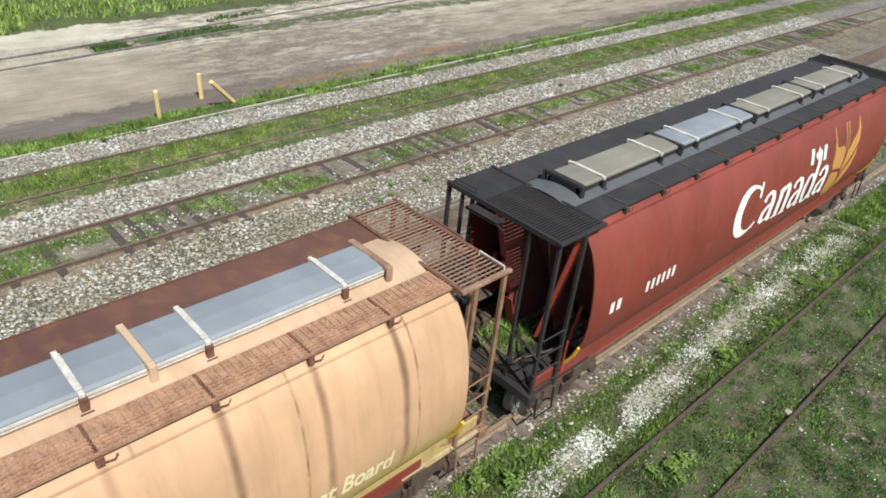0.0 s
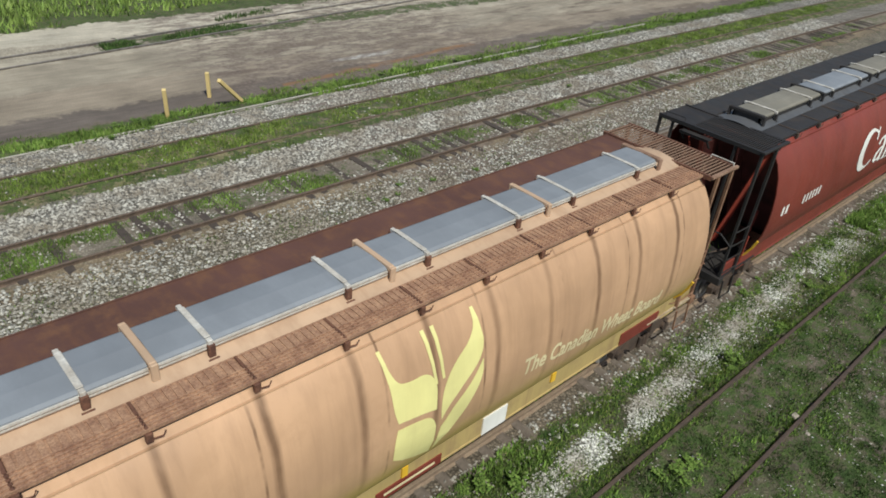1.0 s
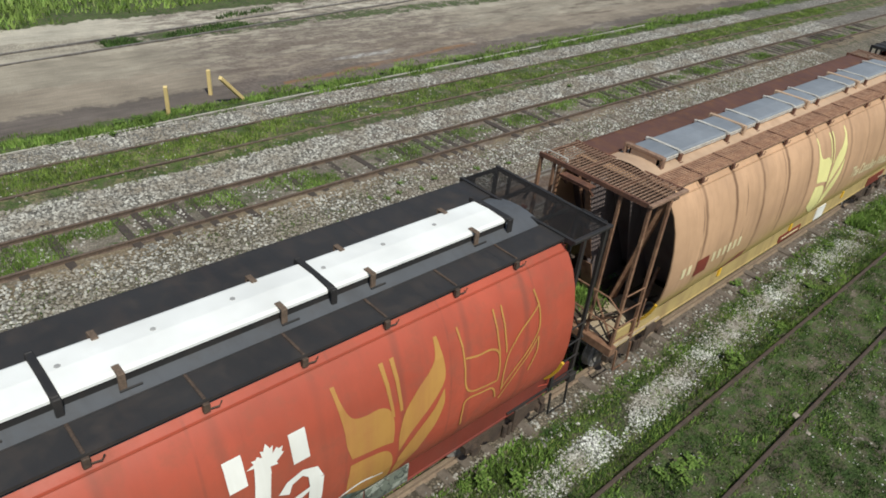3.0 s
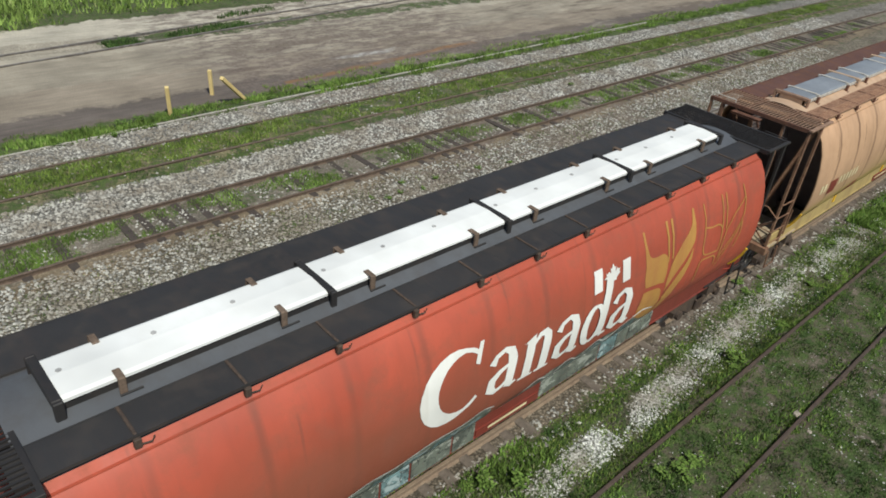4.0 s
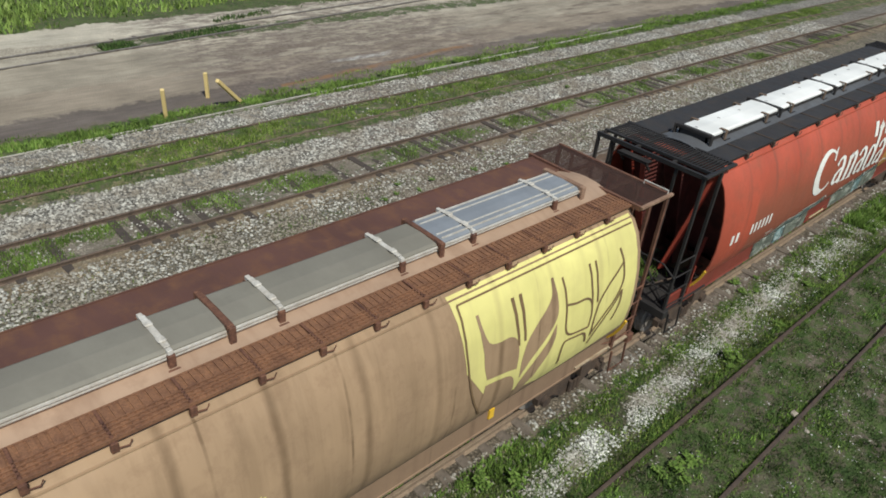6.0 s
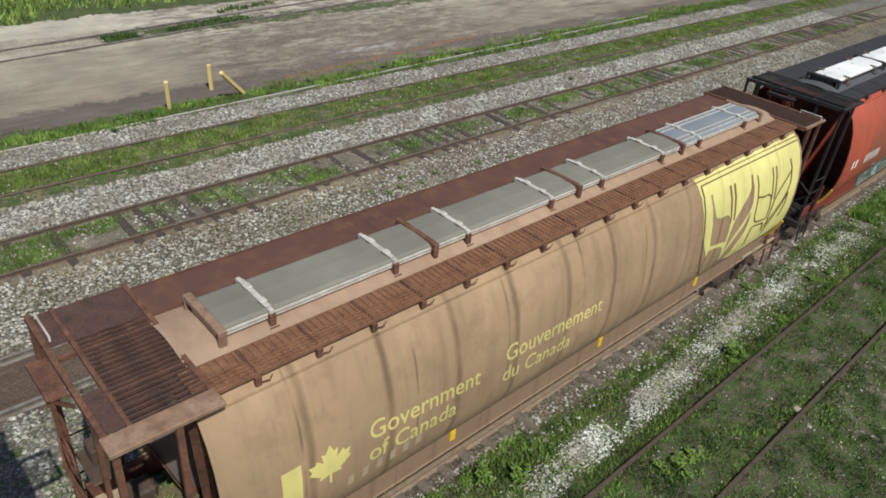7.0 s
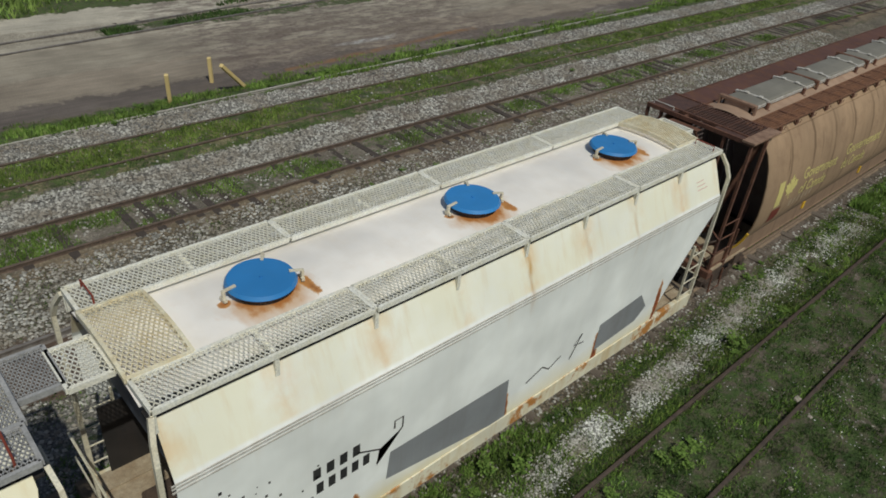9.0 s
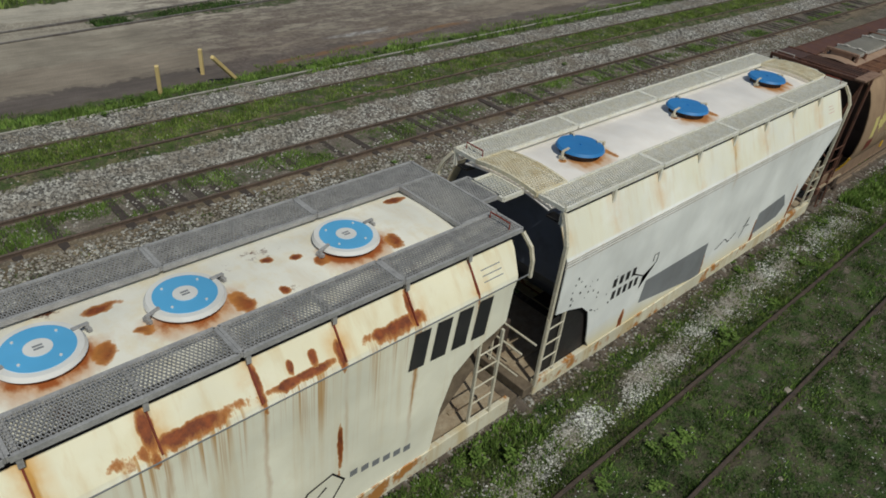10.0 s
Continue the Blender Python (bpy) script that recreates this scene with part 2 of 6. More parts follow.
M["board_rust"] = rusty("orange_rusted_walkway", (0.15, 0.07, 0.04), (0.25, 0.12, 0.062))
M["worn_rail"] = rusty("worn_rail_steel", (0.25, 0.235, 0.22), (0.13, 0.105, 0.09), 0.45)
M["dull_letter"] = paint("dull_yellow_lettering", (0.66, 0.57, 0.21), (0.46, 0.37, 0.16), (0.48, 0.39, 0.17), 0.35, 0.5)
M["strap_tan"] = rusty("pale_tan_bars", (0.33, 0.21, 0.145), (0.18, 0.10, 0.065))
M["outline_brown"] = rusty("brown_outline_paint", (0.20, 0.125, 0.06), (0.15, 0.09, 0.045))
M["deck_tan"] = rusty("dusty_tan_deck", (0.46, 0.38, 0.27), (0.30, 0.22, 0.14), 0.85)
M["dusty_sill"] = paint("dusty_gold_sill", (0.45, 0.33, 0.13), (0.22, 0.12, 0.07), (0.30, 0.20, 0.10), 0.35, 0.7, 0.85)
M["clip_brown"] = rusty("brown_clip", (0.10, 0.068, 0.048), (0.18, 0.125, 0.09))
M["plate_dark"] = rusty("dark_platform_plate", (0.06, 0.033, 0.028), (0.115, 0.058, 0.042), 0.7)
M["stained_sill"] = paint("stained_cream_sill", (0.74, 0.69, 0.53), (0.55, 0.38, 0.14), (0.62, 0.50, 0.28), 0.6, 0.8, 0.6, 0.62, (0.46, 0.20, 0.05))
M["faded_figures"] = paint("faded_figure_paint", (0.44, 0.34, 0.23), (0.30, 0.2, 0.12), (0.34, 0.23, 0.14), 0.4, 0.6, 0.75)
M["pale_stone"] = rusty("pale_stone", (0.42, 0.37, 0.31), (0.28, 0.24, 0.2), 0.95)
M["end_beam"] = rusty("dirty_end_beam", (0.22, 0.17, 0.115), (0.11, 0.08, 0.055), 0.85)
M["rust_red"] = rusty("red_rusted_bar", (0.28, 0.05, 0.025), (0.16, 0.035, 0.02))
M["faded_red"] = rusty("faded_red_writing", (0.62, 0.33, 0.27), (0.70, 0.5, 0.42))
M["stained_grate"] = rusty("yellow_stained_grating", (0.82, 0.77, 0.60), (0.66, 0.55, 0.33), 0.6)
M["tan_metal"] = rusty("tan_rusted_metal", (0.30, 0.17, 0.10), (0.16, 0.075, 0.045))
M["cream_metal"] = rusty("cream_metal", (0.72, 0.68, 0.55), (0.62, 0.55, 0.40), 0.6)
M["cream_grate"] = rusty("cream_grating", (0.86, 0.85, 0.78), (0.76, 0.72, 0.58), 0.6)
M["galvanised"] = rusty("galvanised_metal", (0.44, 0.43, 0.42), (0.30, 0.295, 0.29), 0.55)
M["steel"] = rusty("dark_running_gear", (0.05, 0.035, 0.028), (0.10, 0.065, 0.045), 0.8)
M["hatch_blue"] = paint("blue_grey_hatch", (0.225, 0.245, 0.275), (0.17, 0.185, 0.21), (0.18, 0.195, 0.22), 0.3, 0.4, 0.55)
M["hatch_grey"] = paint("grey_hatch", (0.215, 0.20, 0.165), (0.17, 0.155, 0.13), (0.16, 0.145, 0.12), 0.3, 0.4, 0.65)
M["hatch_white"] = paint("white_hatch", (0.85, 0.85, 0.83), (0.72, 0.7, 0.66), (0.75, 0.74, 0.7), 0.15, 0.3, 0.45)
M["strap"] = rusty("pale_strap", (0.62, 0.60, 0.56), (0.42, 0.38, 0.33), 0.6)
M["white_body"] = paint("white_hopper_paint", (0.90, 0.91, 0.87), (0.52, 0.47, 0.36), (0.74, 0.73, 0.66), 0.05, 0.25, 0.62, drips=(-5.7, 1.4375, 3.3, (0.44, 0.22, 0.05), 1.1), foot=(1.22, (0.83, 0.72, 0.42), 0.75), wash=(3.74, (0.83, 0.79, 0.58), 0.7), stains=((-4.9, 1.25, 0.07, 0.28, 2), (-3.3, 1.3, 0.09, 0.34, 2), (-0.2, 1.35, 0.1, 0.42, 2), (2.32, 1.5, 0.09, 0.4, 2), (4.35, 1.75, 0.09, 0.42, 2)))
LID_STAINS = tuple((x + dx, dy, rx, ry, 1) for x in (3.82, 0.04, -3.74) for dx, dy, rx, ry in ((0.53, -0.26, 0.09, 0.26), (-0.52, -0.04, 0.1, 0.08)))
M["cream_roof"] = paint("cream_roof_paint", (0.93, 0.88, 0.82), (0.70, 0.52, 0.32), (0.80, 0.71, 0.60), 0.05, 0.35, 0.5, core=((0.24, 0.075, 0.024), (0.46, 0.17, 0.045)), fringe=((0.62, 0.31, 0.09), (0.82, 0.62, 0.38)), stains=LID_STAINS, rings=tuple((x, 0.42, 0.36, 1.0) for x in (3.82, 0.04, -3.74)))
M["rust_body"] = paint("rust_streaked_paint", (0.94, 0.91, 0.74), (0.66, 0.52, 0.28), (0.80, 0.74, 0.54), 0.04, 0.45, 0.62, drips=(5.94, 1.167, 1.7, (0.44, 0.19, 0.04), 1.5), wash=(3.95, (0.86, 0.78, 0.52), 0.6),
                       stains=((1.55, 4.07, 0.74, 0.065, 2), (4.46, 4.09, 0.54, 0.06, 2), (2.95, 4.05, 0.60, 0.035, 2), (2.46, 4.2, 0.05, 0.2, 2), (4.74, 4.26, 0.06, 0.14, 2), (1.2, 4.22, 0.08, 0.2, 2), (3.52, 2.65, 0.05, 0.35, 2), (3.56, 4.1, 0.07, 0.12, 2), (5.94, 4.1, 0.03, 0.2, 2), (3.2, 4.2, 0.07, 0.06, 2), (2.9, 4.2, 0.05, 0.06, 2), (-1.5, 4.04, 0.9, 0.09, 2)))
M["rust_roof"] = paint("rust_blotched_roof", (0.92, 0.89, 0.77), (0.62, 0.42, 0.18), (0.80, 0.66, 0.38), 0.15, 0.6, 0.5, 0.2, rings=tuple((x, 0.43, 0.32, 1.0) for x in (4.68, 2.32, 0.69, -1.7, -4.1)),
                       stains=((5.25, -0.36, 0.12, 0.2, 1), (4.15, -0.2, 0.12, 0.12, 1), (2.86, -0.36, 0.14, 0.22, 1), (1.72, -0.2, 0.12, 0.1, 1), (1.22, -0.34, 0.14, 0.2, 1), (3.55, 0.2, 0.09, 0.08, 1), (3.9, 0.05, 0.11, 0.08, 1), (1.5, 0.45, 0.24, 0.1, 1), (3.4, -0.45, 0.07, 0.1, 1), (6.0, 0.55, 0.2, 0.1, 1)))
M["navy"] = paint("navy_end_paint", (0.115, 0.135, 0.185), (0.12, 0.12, 0.13), (0.06, 0.06, 0.07), 0.3, 0.5)
M["lid_blue"] = paint("blue_lid", (0.035, 0.23, 0.56), (0.03, 0.18, 0.42), (0.06, 0.22, 0.44), 0.1, 0.3, 0.4)
M["lid_sky"] = paint("sky_blue_lid", (0.12, 0.47, 0.80), (0.1, 0.36, 0.6), (0.15, 0.4, 0.62), 0.1, 0.3, 0.4)
M["white"] = paint("white_marking", (0.82, 0.81, 0.77), (0.65, 0.62, 0.55), (0.7, 0.66, 0.6), 0.3, 0.35)
M["panel_yellow"] = paint("yellow_panel_paint", (0.76, 0.69, 0.26), (0.42, 0.34, 0.15), (0.60, 0.52, 0.22), 0.2, 0.4, seams=0.4)
M["pale_yellow"] = paint("pale_yellow_marking", (0.80, 0.74, 0.32), (0.6, 0.52, 0.22), (0.66, 0.58, 0.26), 0.15, 0.35)
M["gold"] = paint("faded_gold_marking", (0.50, 0.26, 0.07), (0.4, 0.16, 0.06), (0.42, 0.17, 0.06), 0.4, 0.5)
M["text_cream"] = paint("cream_marking", (0.74, 0.65, 0.40), (0.62, 0.5, 0.3), (0.7, 0.58, 0.35), 0.25, 0.35)
M["yellow"] = paint("yellow_paint", (0.80, 0.48, 0.04), (0.6, 0.35, 0.05), (0.6, 0.36, 0.08), 0.2, 0.3)
M["wheel"] = rusty("worn_wheel_steel", (0.30, 0.28, 0.26), (0.13, 0.105, 0.09), 0.55)


def spray(name, ground_tone, pale, deep):
    """Layered spray paint: a mottled ground with pale and dark overlapping strokes."""
    k = Nodes(name, 0.6)
    col = k.mix(k.ramp(k.noise(2.6, 5, 0.6), [(0.4, 0.0), (0.6, 1.0)]), ground_tone, deep)
    strokes = k.noise(1.0, 4, 0.55, k.scaled((3.2, 2.0, 6.0)))
    col = k.mix(k.ramp(strokes, [(0.54, 0.0), (0.57, 0.85)]), col, pale)
    lines = k.math("ABSOLUTE", k.math("SUBTRACT", k.noise(1.0, 3, 0.5, k.scaled((4.5, 2.0, 4.5))), 0.5))
    col = k.mix(k.ramp(lines, [(0.012, 0.8), (0.022, 0.0)]), col, (0.03, 0.035, 0.035))
    col = k.mix(k.ramp(k.noise(9.0, 6, 0.7), [(0.58, 0.0), (0.72, 0.7)]), col, (0.20, 0.12, 0.08))
    return k.done(col)


M["teal"] = spray("teal_spray_paint", (0.20, 0.32, 0.33), (0.42, 0.50, 0.50), (0.11, 0.17, 0.17))
M["grey_green"] = spray("grey_green_spray_paint", (0.17, 0.19, 0.155), (0.36, 0.38, 0.33), (0.09, 0.10, 0.085))
M["brown_film"] = paint("brown_dirt_film", (0.32, 0.085, 0.045), (0.22, 0.075, 0.045), (0.26, 0.085, 0.05), 0.2, 0.6, seams=0.5)
M["black"] = paint("black_marking", (0.03, 0.03, 0.032), (0.06, 0.05, 0.045), (0.07, 0.06, 0.05), 0.2, 0.3)
M["grey_patch"] = paint("grey_patch_paint", (0.26, 0.27, 0.28), (0.2, 0.19, 0.18), (0.22, 0.21, 0.2), 0.3, 0.4)
M["soil"] = rusty("spilled_soil", (0.10, 0.075, 0.05), (0.17, 0.125, 0.08), 0.95)
M["rail"] = rusty("rail_steel", (0.05, 0.037, 0.03), (0.105, 0.073, 0.055), 0.6)
M["brown_rail"] = rusty("brown_rail_steel", (0.095, 0.07, 0.056), (0.17, 0.12, 0.09), 0.7)
M["dusty_rail"] = rusty("dusty_rail_steel", (0.27, 0.20, 0.135), (0.19, 0.13, 0.09), 0.7)
M["pale_rail"] = rusty("pale_worn_rail", (0.50, 0.47, 0.42), (0.36, 0.33, 0.28), 0.6)
M["dusty_tie"] = rusty("dusty_tie", (0.19, 0.155, 0.125), (0.10, 0.078, 0.062), 0.95)
M["tie"] = rusty("weathered_tie", (0.085, 0.066, 0.055), (0.045, 0.036, 0.032), 0.95)
M["post"] = paint("yellow_post_paint", (0.80, 0.61, 0.27), (0.62, 0.42, 0.15), (0.62, 0.46, 0.2), 0.3, 0.4)


def grass_material(name, a, b, c):
    k = Nodes(name, 0.75, 0.0, 0.25)
    g = k.n.new("ShaderNodeNewGeometry").outputs["Random Per Island"]
    col = k.ramp(g, [(0.0, a), (0.55, b), (0.93, b), (1.0, c)])
    col = k.mix(1.0, col, k.ramp(k.noise(1.1, 5, 0.62), [(0.32, 0.5), (0.5, 0.95), (0.68, 1.6)]), "MULTIPLY")
    return k.done(col)


GRASS = grass_material("grass_blades", (0.025, 0.054, 0.014), (0.064, 0.118, 0.028), (0.17, 0.16, 0.09))
OLD = grass_material("old_track_grass_blades", (0.08, 0.135, 0.025), (0.175, 0.25, 0.05), (0.29, 0.29, 0.11))
FIELD = grass_material("field_grass_blades", (0.10, 0.17, 0.035), (0.22, 0.31, 0.075), (0.30, 0.33, 0.14))
LUSH = grass_material("lush_grass_blades", (0.068, 0.128, 0.024), (0.155, 0.25, 0.05), (0.26, 0.29, 0.11))


# ---- mesh helpers ----
def box(bm, x0, x1, y0, y1, z0, z1):
    v = [bm.verts.new((x, y, z)) for x in (x0, x1) for y in (y0, y1) for z in (z0, z1)]
    for f in ((0, 1, 3, 2), (4, 6, 7, 5), (0, 4, 5, 1), (2, 3, 7, 6), (0, 2, 6, 4), (1, 5, 7, 3)):
        bm.faces.new([v[i] for i in f])


def beam(bm, p, q, w, h=None, n=4):
    """A bar from p to q; n = 4 for a flat bar of w by h, more for a round one of diameter w."""
    p, q, h = Vector(p), Vector(q), h or w
    d = (q - p).normalized()
    a = d.cross(Vector((0, 0, 1)))
    a = Vector((1, 0, 0)) if a.length < 1e-4 else a.normalized()
    b = a.cross(d)
    ring = []
    for o in (p, q):
        row = []
        for i in range(n):
            g = 2 * math.pi * (i + 0.5) / n
            s = math.sqrt(2) if n == 4 else 1
            row.append(bm.verts.new(o + a * math.cos(g) * w / 2 * s + b * math.sin(g) * h / 2 * s))
        ring.append(row)
    for i in range(n):
        j = (i + 1) % n
        bm.faces.new((ring[0][i], ring[0][j], ring[1][j], ring[1][i]))
    bm.faces.new(ring[0][::-1])
    bm.faces.new(ring[1])


def disc(bm, c, axis, r, h, n=24, r2=None):
    """A drum about an axis ('x', 'y' or 'z') from c along it."""
    rows = []
    for k, rad in ((0, r), (1, r2 or r)):
        row = []
        for i in range(n):
            g = 2 * math.pi * i / n
            u, w = math.cos(g) * rad, math.sin(g) * rad
            o = {"x": (h * k, u, w), "y": (u, h * k, w), "z": (u, w, h * k)}[axis]
            row.append(bm.verts.new(Vector(c) + Vector(o)))
        rows.append(row)
    for i in range(n):
        j = (i + 1) % n
        bm.faces.new((rows[0][i], rows[0][j], rows[1][j], rows[1][i]))
    bm.faces.new(rows[0][::-1])
    bm.faces.new(rows[1])


def part(name, bm, material, parent=None, label="", smooth=False, bevel=0.0):
    if bevel:
        bmesh.ops.bevel(bm, geom=bm.edges[:], offset=bevel, segments=1, affect="EDGES", profile=0.5)
    bmesh.ops.recalc_face_normals(bm, faces=bm.faces[:])
    me = bpy.data.meshes.new(name)
    bm.to_mesh(me)
    bm.free()
    me.materials.append(M[material] if isinstance(material, str) else material)
    if smooth:
        for f in me.polygons:
            f.use_smooth = True
        me.set_sharp_from_angle(angle=radians(40))
    ob = new(name, me)
    if parent:
        ob.parent = parent
    if label:
        ob["label"] = label
    return ob


def beams(*bars):
    bm = bmesh.new()
    for b in bars:
        beam(bm, *b)
    return bm


def pipe(points, w, n=4):
    """One bent bar of width w through points."""
    pts = [Vector(p) for p in points]
    bm = bmesh.new()
    rings = []
    for i, p in enumerate(pts):
        d = (pts[min(i + 1, len(pts) - 1)] - pts[max(i - 1, 0)]).normalized()
        a = d.cross(Vector((1, 0, 0)) if abs(d.x) < 0.8 else Vector((0, 0, 1))).normalized()
        b = a.cross(d)
        s = math.sqrt(2) if n == 4 else 1
        rings.append([bm.verts.new(p + (a * math.cos(2 * math.pi * (q + 0.5) / n) + b * math.sin(2 * math.pi * (q + 0.5) / n)) * w / 2 * s) for q in range(n)])
    for r, t in zip(rings, rings[1:]):
        for q in range(n):
            bm.faces.new((r[q], r[(q + 1) % n], t[(q + 1) % n], t[q]))
    bm.faces.new(rings[0][::-1])
    bm.faces.new(rings[-1])
    return bm


def boxes(*bs):
    bm = bmesh.new()
    for b in bs:
        box(bm, *b)
    return bm


def thing(name, label, category, group="", kind=""):
    return tagged(new(name), label, category, group, kind)


# ---- ground ----
NEAR_Y, MID_Y, FAR_Y, OLD_Y, TINY_Y = -3.7, 5.76, 10.23, 14.1, 26.2


def ground_height(x, y):
    """Height of the ground under the rail tops' level."""
    h = -0.13
    if -4.9 < y < -2.6:
        h = -0.10
    elif 13.2 < y < 15.0:
        h = -0.09
    elif abs(y - FAR_Y) < 0.85:
        h = -0.135 + 0.05 * noise.noise((x * 0.8, y * 0.6, 7.0))
    elif abs(y - MID_Y) < 0.9 or abs(y) < 1.4:
        h = -0.16
    elif 8.0 < y < 12.6:
        h = -0.105
    elif y > 17:
        h = -0.2
    h += 0.05 * noise.noise((x * 0.35, y * 0.35, 0.0)) * (0.4 if abs(y - FAR_Y) < 1.6 or abs(y) < 1.5 or abs(y - MID_Y) < 1.4 else 1.0)
    return min(h + 0.02 * noise.noise((x * 1.9, y * 1.9, 3.0)), -0.05)


def ground_material():
    k = Nodes("yard_ground", 0.95, 0.0, 0.2)
    p = k.xyz()
    wob = k.math("MULTIPLY_ADD", k.noise(0.9, 4), 1.1, -0.55)
    wob2 = k.math("MULTIPLY_ADD", k.noise(3.0, 5, 0.65), 1.1, -0.55)
    y = k.math("ADD", k.math("ADD", p[1], wob), wob2)
    lo, hi = -8.0, 36.0
    fac = k.math("DIVIDE", k.math("SUBTRACT", y, lo), hi - lo)

    def stops(rows):
        """Zones across the yard: (from y, value)."""
        out = []
        for i, (yy, c) in enumerate(rows):
            u = (yy - lo) / (hi - lo)
            if i:
                out.append((u - 0.002, rows[i - 1][1]))
            out.append((max(u, 0) + 0.002, c))
        return out

    zones = [(-8.0, (0.09, 0.088, 0.055)), (-2.4, (0.165, 0.16, 0.105)), (-1.75, (0.14, 0.13, 0.08)), (-1.3, (0.20, 0.165, 0.125)), (1.6, (0.30, 0.28, 0.245)),
             (4.8, (0.15, 0.105, 0.08)), (6.8, (0.30, 0.265, 0.205)), (8.7, (0.30, 0.24, 0.165)), (9.5, (0.27, 0.235, 0.19)), (10.95, (0.2, 0.15, 0.105)), (11.05, (0.345, 0.32, 0.28)),
             (12.7, (0.27, 0.235, 0.14)), (15.0, (0.38, 0.36, 0.325)), (16.3, (0.16, 0.14, 0.09)), (17.6, (0.165, 0.138, 0.122)), (19.1, (0.31, 0.26, 0.205)), (21.5, (0.36, 0.315, 0.25)),
             (24.6, (0.46, 0.41, 0.33)), (27.2, (0.55, 0.50, 0.41)), (29.6, (0.2, 0.19, 0.1))]
    def zoned(rows):
        a, b = [r for r in rows if r[0] < 11.5], [r for r in rows if r[0] > 11.5]
        b = [(lo, a[-1][1])] + b
        return k.mix(k.math("GREATER_THAN", fac, (11.5 - lo) / (hi - lo)), k.ramp(fac, stops(a)), k.ramp(fac, stops(b)))

    base = zoned(zones)
    green = zoned([(-8.0, 0.5), (-2.4, 0.44), (-1.75, 0.52), (-1.25, 0.26), (1.6, 0.42), (4.8, 0.2), (6.8, 0.38), (9.0, 0.3), (9.5, 0.43), (10.95, 0.12),
                               (12.6, 0.5), (15.1, 0.12), (16.25, 0.6), (17.6, 0.0), (25.4, 0.5), (26.8, 0.1), (29.6, 0.8)])
    stone = zoned([(-8.0, 0.4), (-2.4, 1.0), (-1.75, 0.4), (-1.3, 0.8), (4.8, 0.3), (6.8, 1.0), (9.0, 0.5), (11.05, 1.0), (12.7, 0.5),
                               (15.0, 1.0), (16.3, 0.4), (17.6, 0.1), (25.4, 0.5), (27.0, 0.15)])
    bare = k.math("MULTIPLY", k.math("MULTIPLY", k.math("GREATER_THAN", y, 23.0), k.math("LESS_THAN", y, 29.0)), k.math("LESS_THAN", k.math("ADD", p[0], wob), 10.5))
    green = k.mix(bare, green, (0.0, 0.0, 0.0))
    # single stones
    cell = k.cells(19.0)
    tone = k.ramp(cell, [(0.0, 0.38), (0.5, 0.95), (1.0, 1.75)])
    dark = k.ramp(k.cells(19.0, out="Distance"), [(0.25, 1.0), (0.6, 0.35)])
    stony = k.mix(1.0, k.mix(1.0, base, tone, "MULTIPLY"), dark, "MULTIPLY")
    col = k.mix(stone, base, stony)
    # soil tone at large scale, damp stains in the dirt yard
    big = k.ramp(k.noise(0.35, 6, 0.6), [(0.3, 0.72), (0.7, 1.22)])
    col = k.mix(1.0, col, big, "MULTIPLY")
    lane = k.noise(1.0, 9, 0.68, k.scaled((0.22, 0.9, 1)))
    rake = k.noise(1.0, 6, 0.6, k.scaled((0.6, 5.0, 1)))
    col = k.mix(1.0, col, k.ramp(rake, [(0.3, 0.84), (0.7, 1.14)]), "MULTIPLY")
    inyard = k.math("MULTIPLY", k.math("GREATER_THAN", y, 17.3), k.math("LESS_THAN", y, 24.0))
    churned = k.math("MULTIPLY", inyard, k.ramp(k.math("DIVIDE", p[0], 40.0), [(0.2, 0.12), (0.42, 1.0)]))
    col = k.mix(k.math("MULTIPLY", churned, k.ramp(lane, [(0.52, 0.0), (0.62, 0.8)])), col, (0.15, 0.12, 0.095))
    col = k.mix(k.math("MULTIPLY", churned, k.ramp(lane, [(0.32, 0.5), (0.44, 0.0)])), col, (0.44, 0.40, 0.33))
    rustbed = k.math("MULTIPLY", k.math("MULTIPLY", k.math("GREATER_THAN", k.math("ADD", p[0], wob), 15.0), k.math("LESS_THAN", k.math("ADD", p[0], wob), 27.0)), k.ramp(k.math("ABSOLUTE", k.math("SUBTRACT", k.math("SUBTRACT", p[1], k.math("MULTIPLY", p[0], 0.09)), 16.75)), [(0.1, 0.65), (0.3, 0.0)]))
    col = k.mix(rustbed, col, (0.30, 0.15, 0.06))
    # churned mud and a pale puddle-shaped patch in the yard
    for cx, cy, rx, ry, hue, much in ((20.6, 19.9, 2.4, 0.35, (0.52, 0.51, 0.49), 0.8), (14.2, 20.4, 1.2, 0.35, (0.14, 0.105, 0.09), 0.8), (19.5, 22.7, 2.2, 0.45, (0.15, 0.115, 0.095), 0.7), (16.7, 22.2, 1.2, 0.3, (0.15, 0.115, 0.095), 0.7), (24.5, 22.0, 2.0, 0.4, (0.16, 0.12, 0.1), 0.6), (13.0, 18.9, 2.0, 0.3, (0.14, 0.11, 0.095), 0.6)):
        dx = k.math("DIVIDE", k.math("SUBTRACT", p[0], cx), rx)
        dy = k.math("DIVIDE", k.math("SUBTRACT", p[1], cy), ry)
        d = k.math("ADD", k.math("SQRT", k.math("ADD", k.math("MULTIPLY", dx, dx), k.math("MULTIPLY", dy, dy))), k.math("MULTIPLY_ADD", k.noise(1.0, 6, 0.65, k.scaled((0.9, 2.6, 1))), 2.6, -1.3))
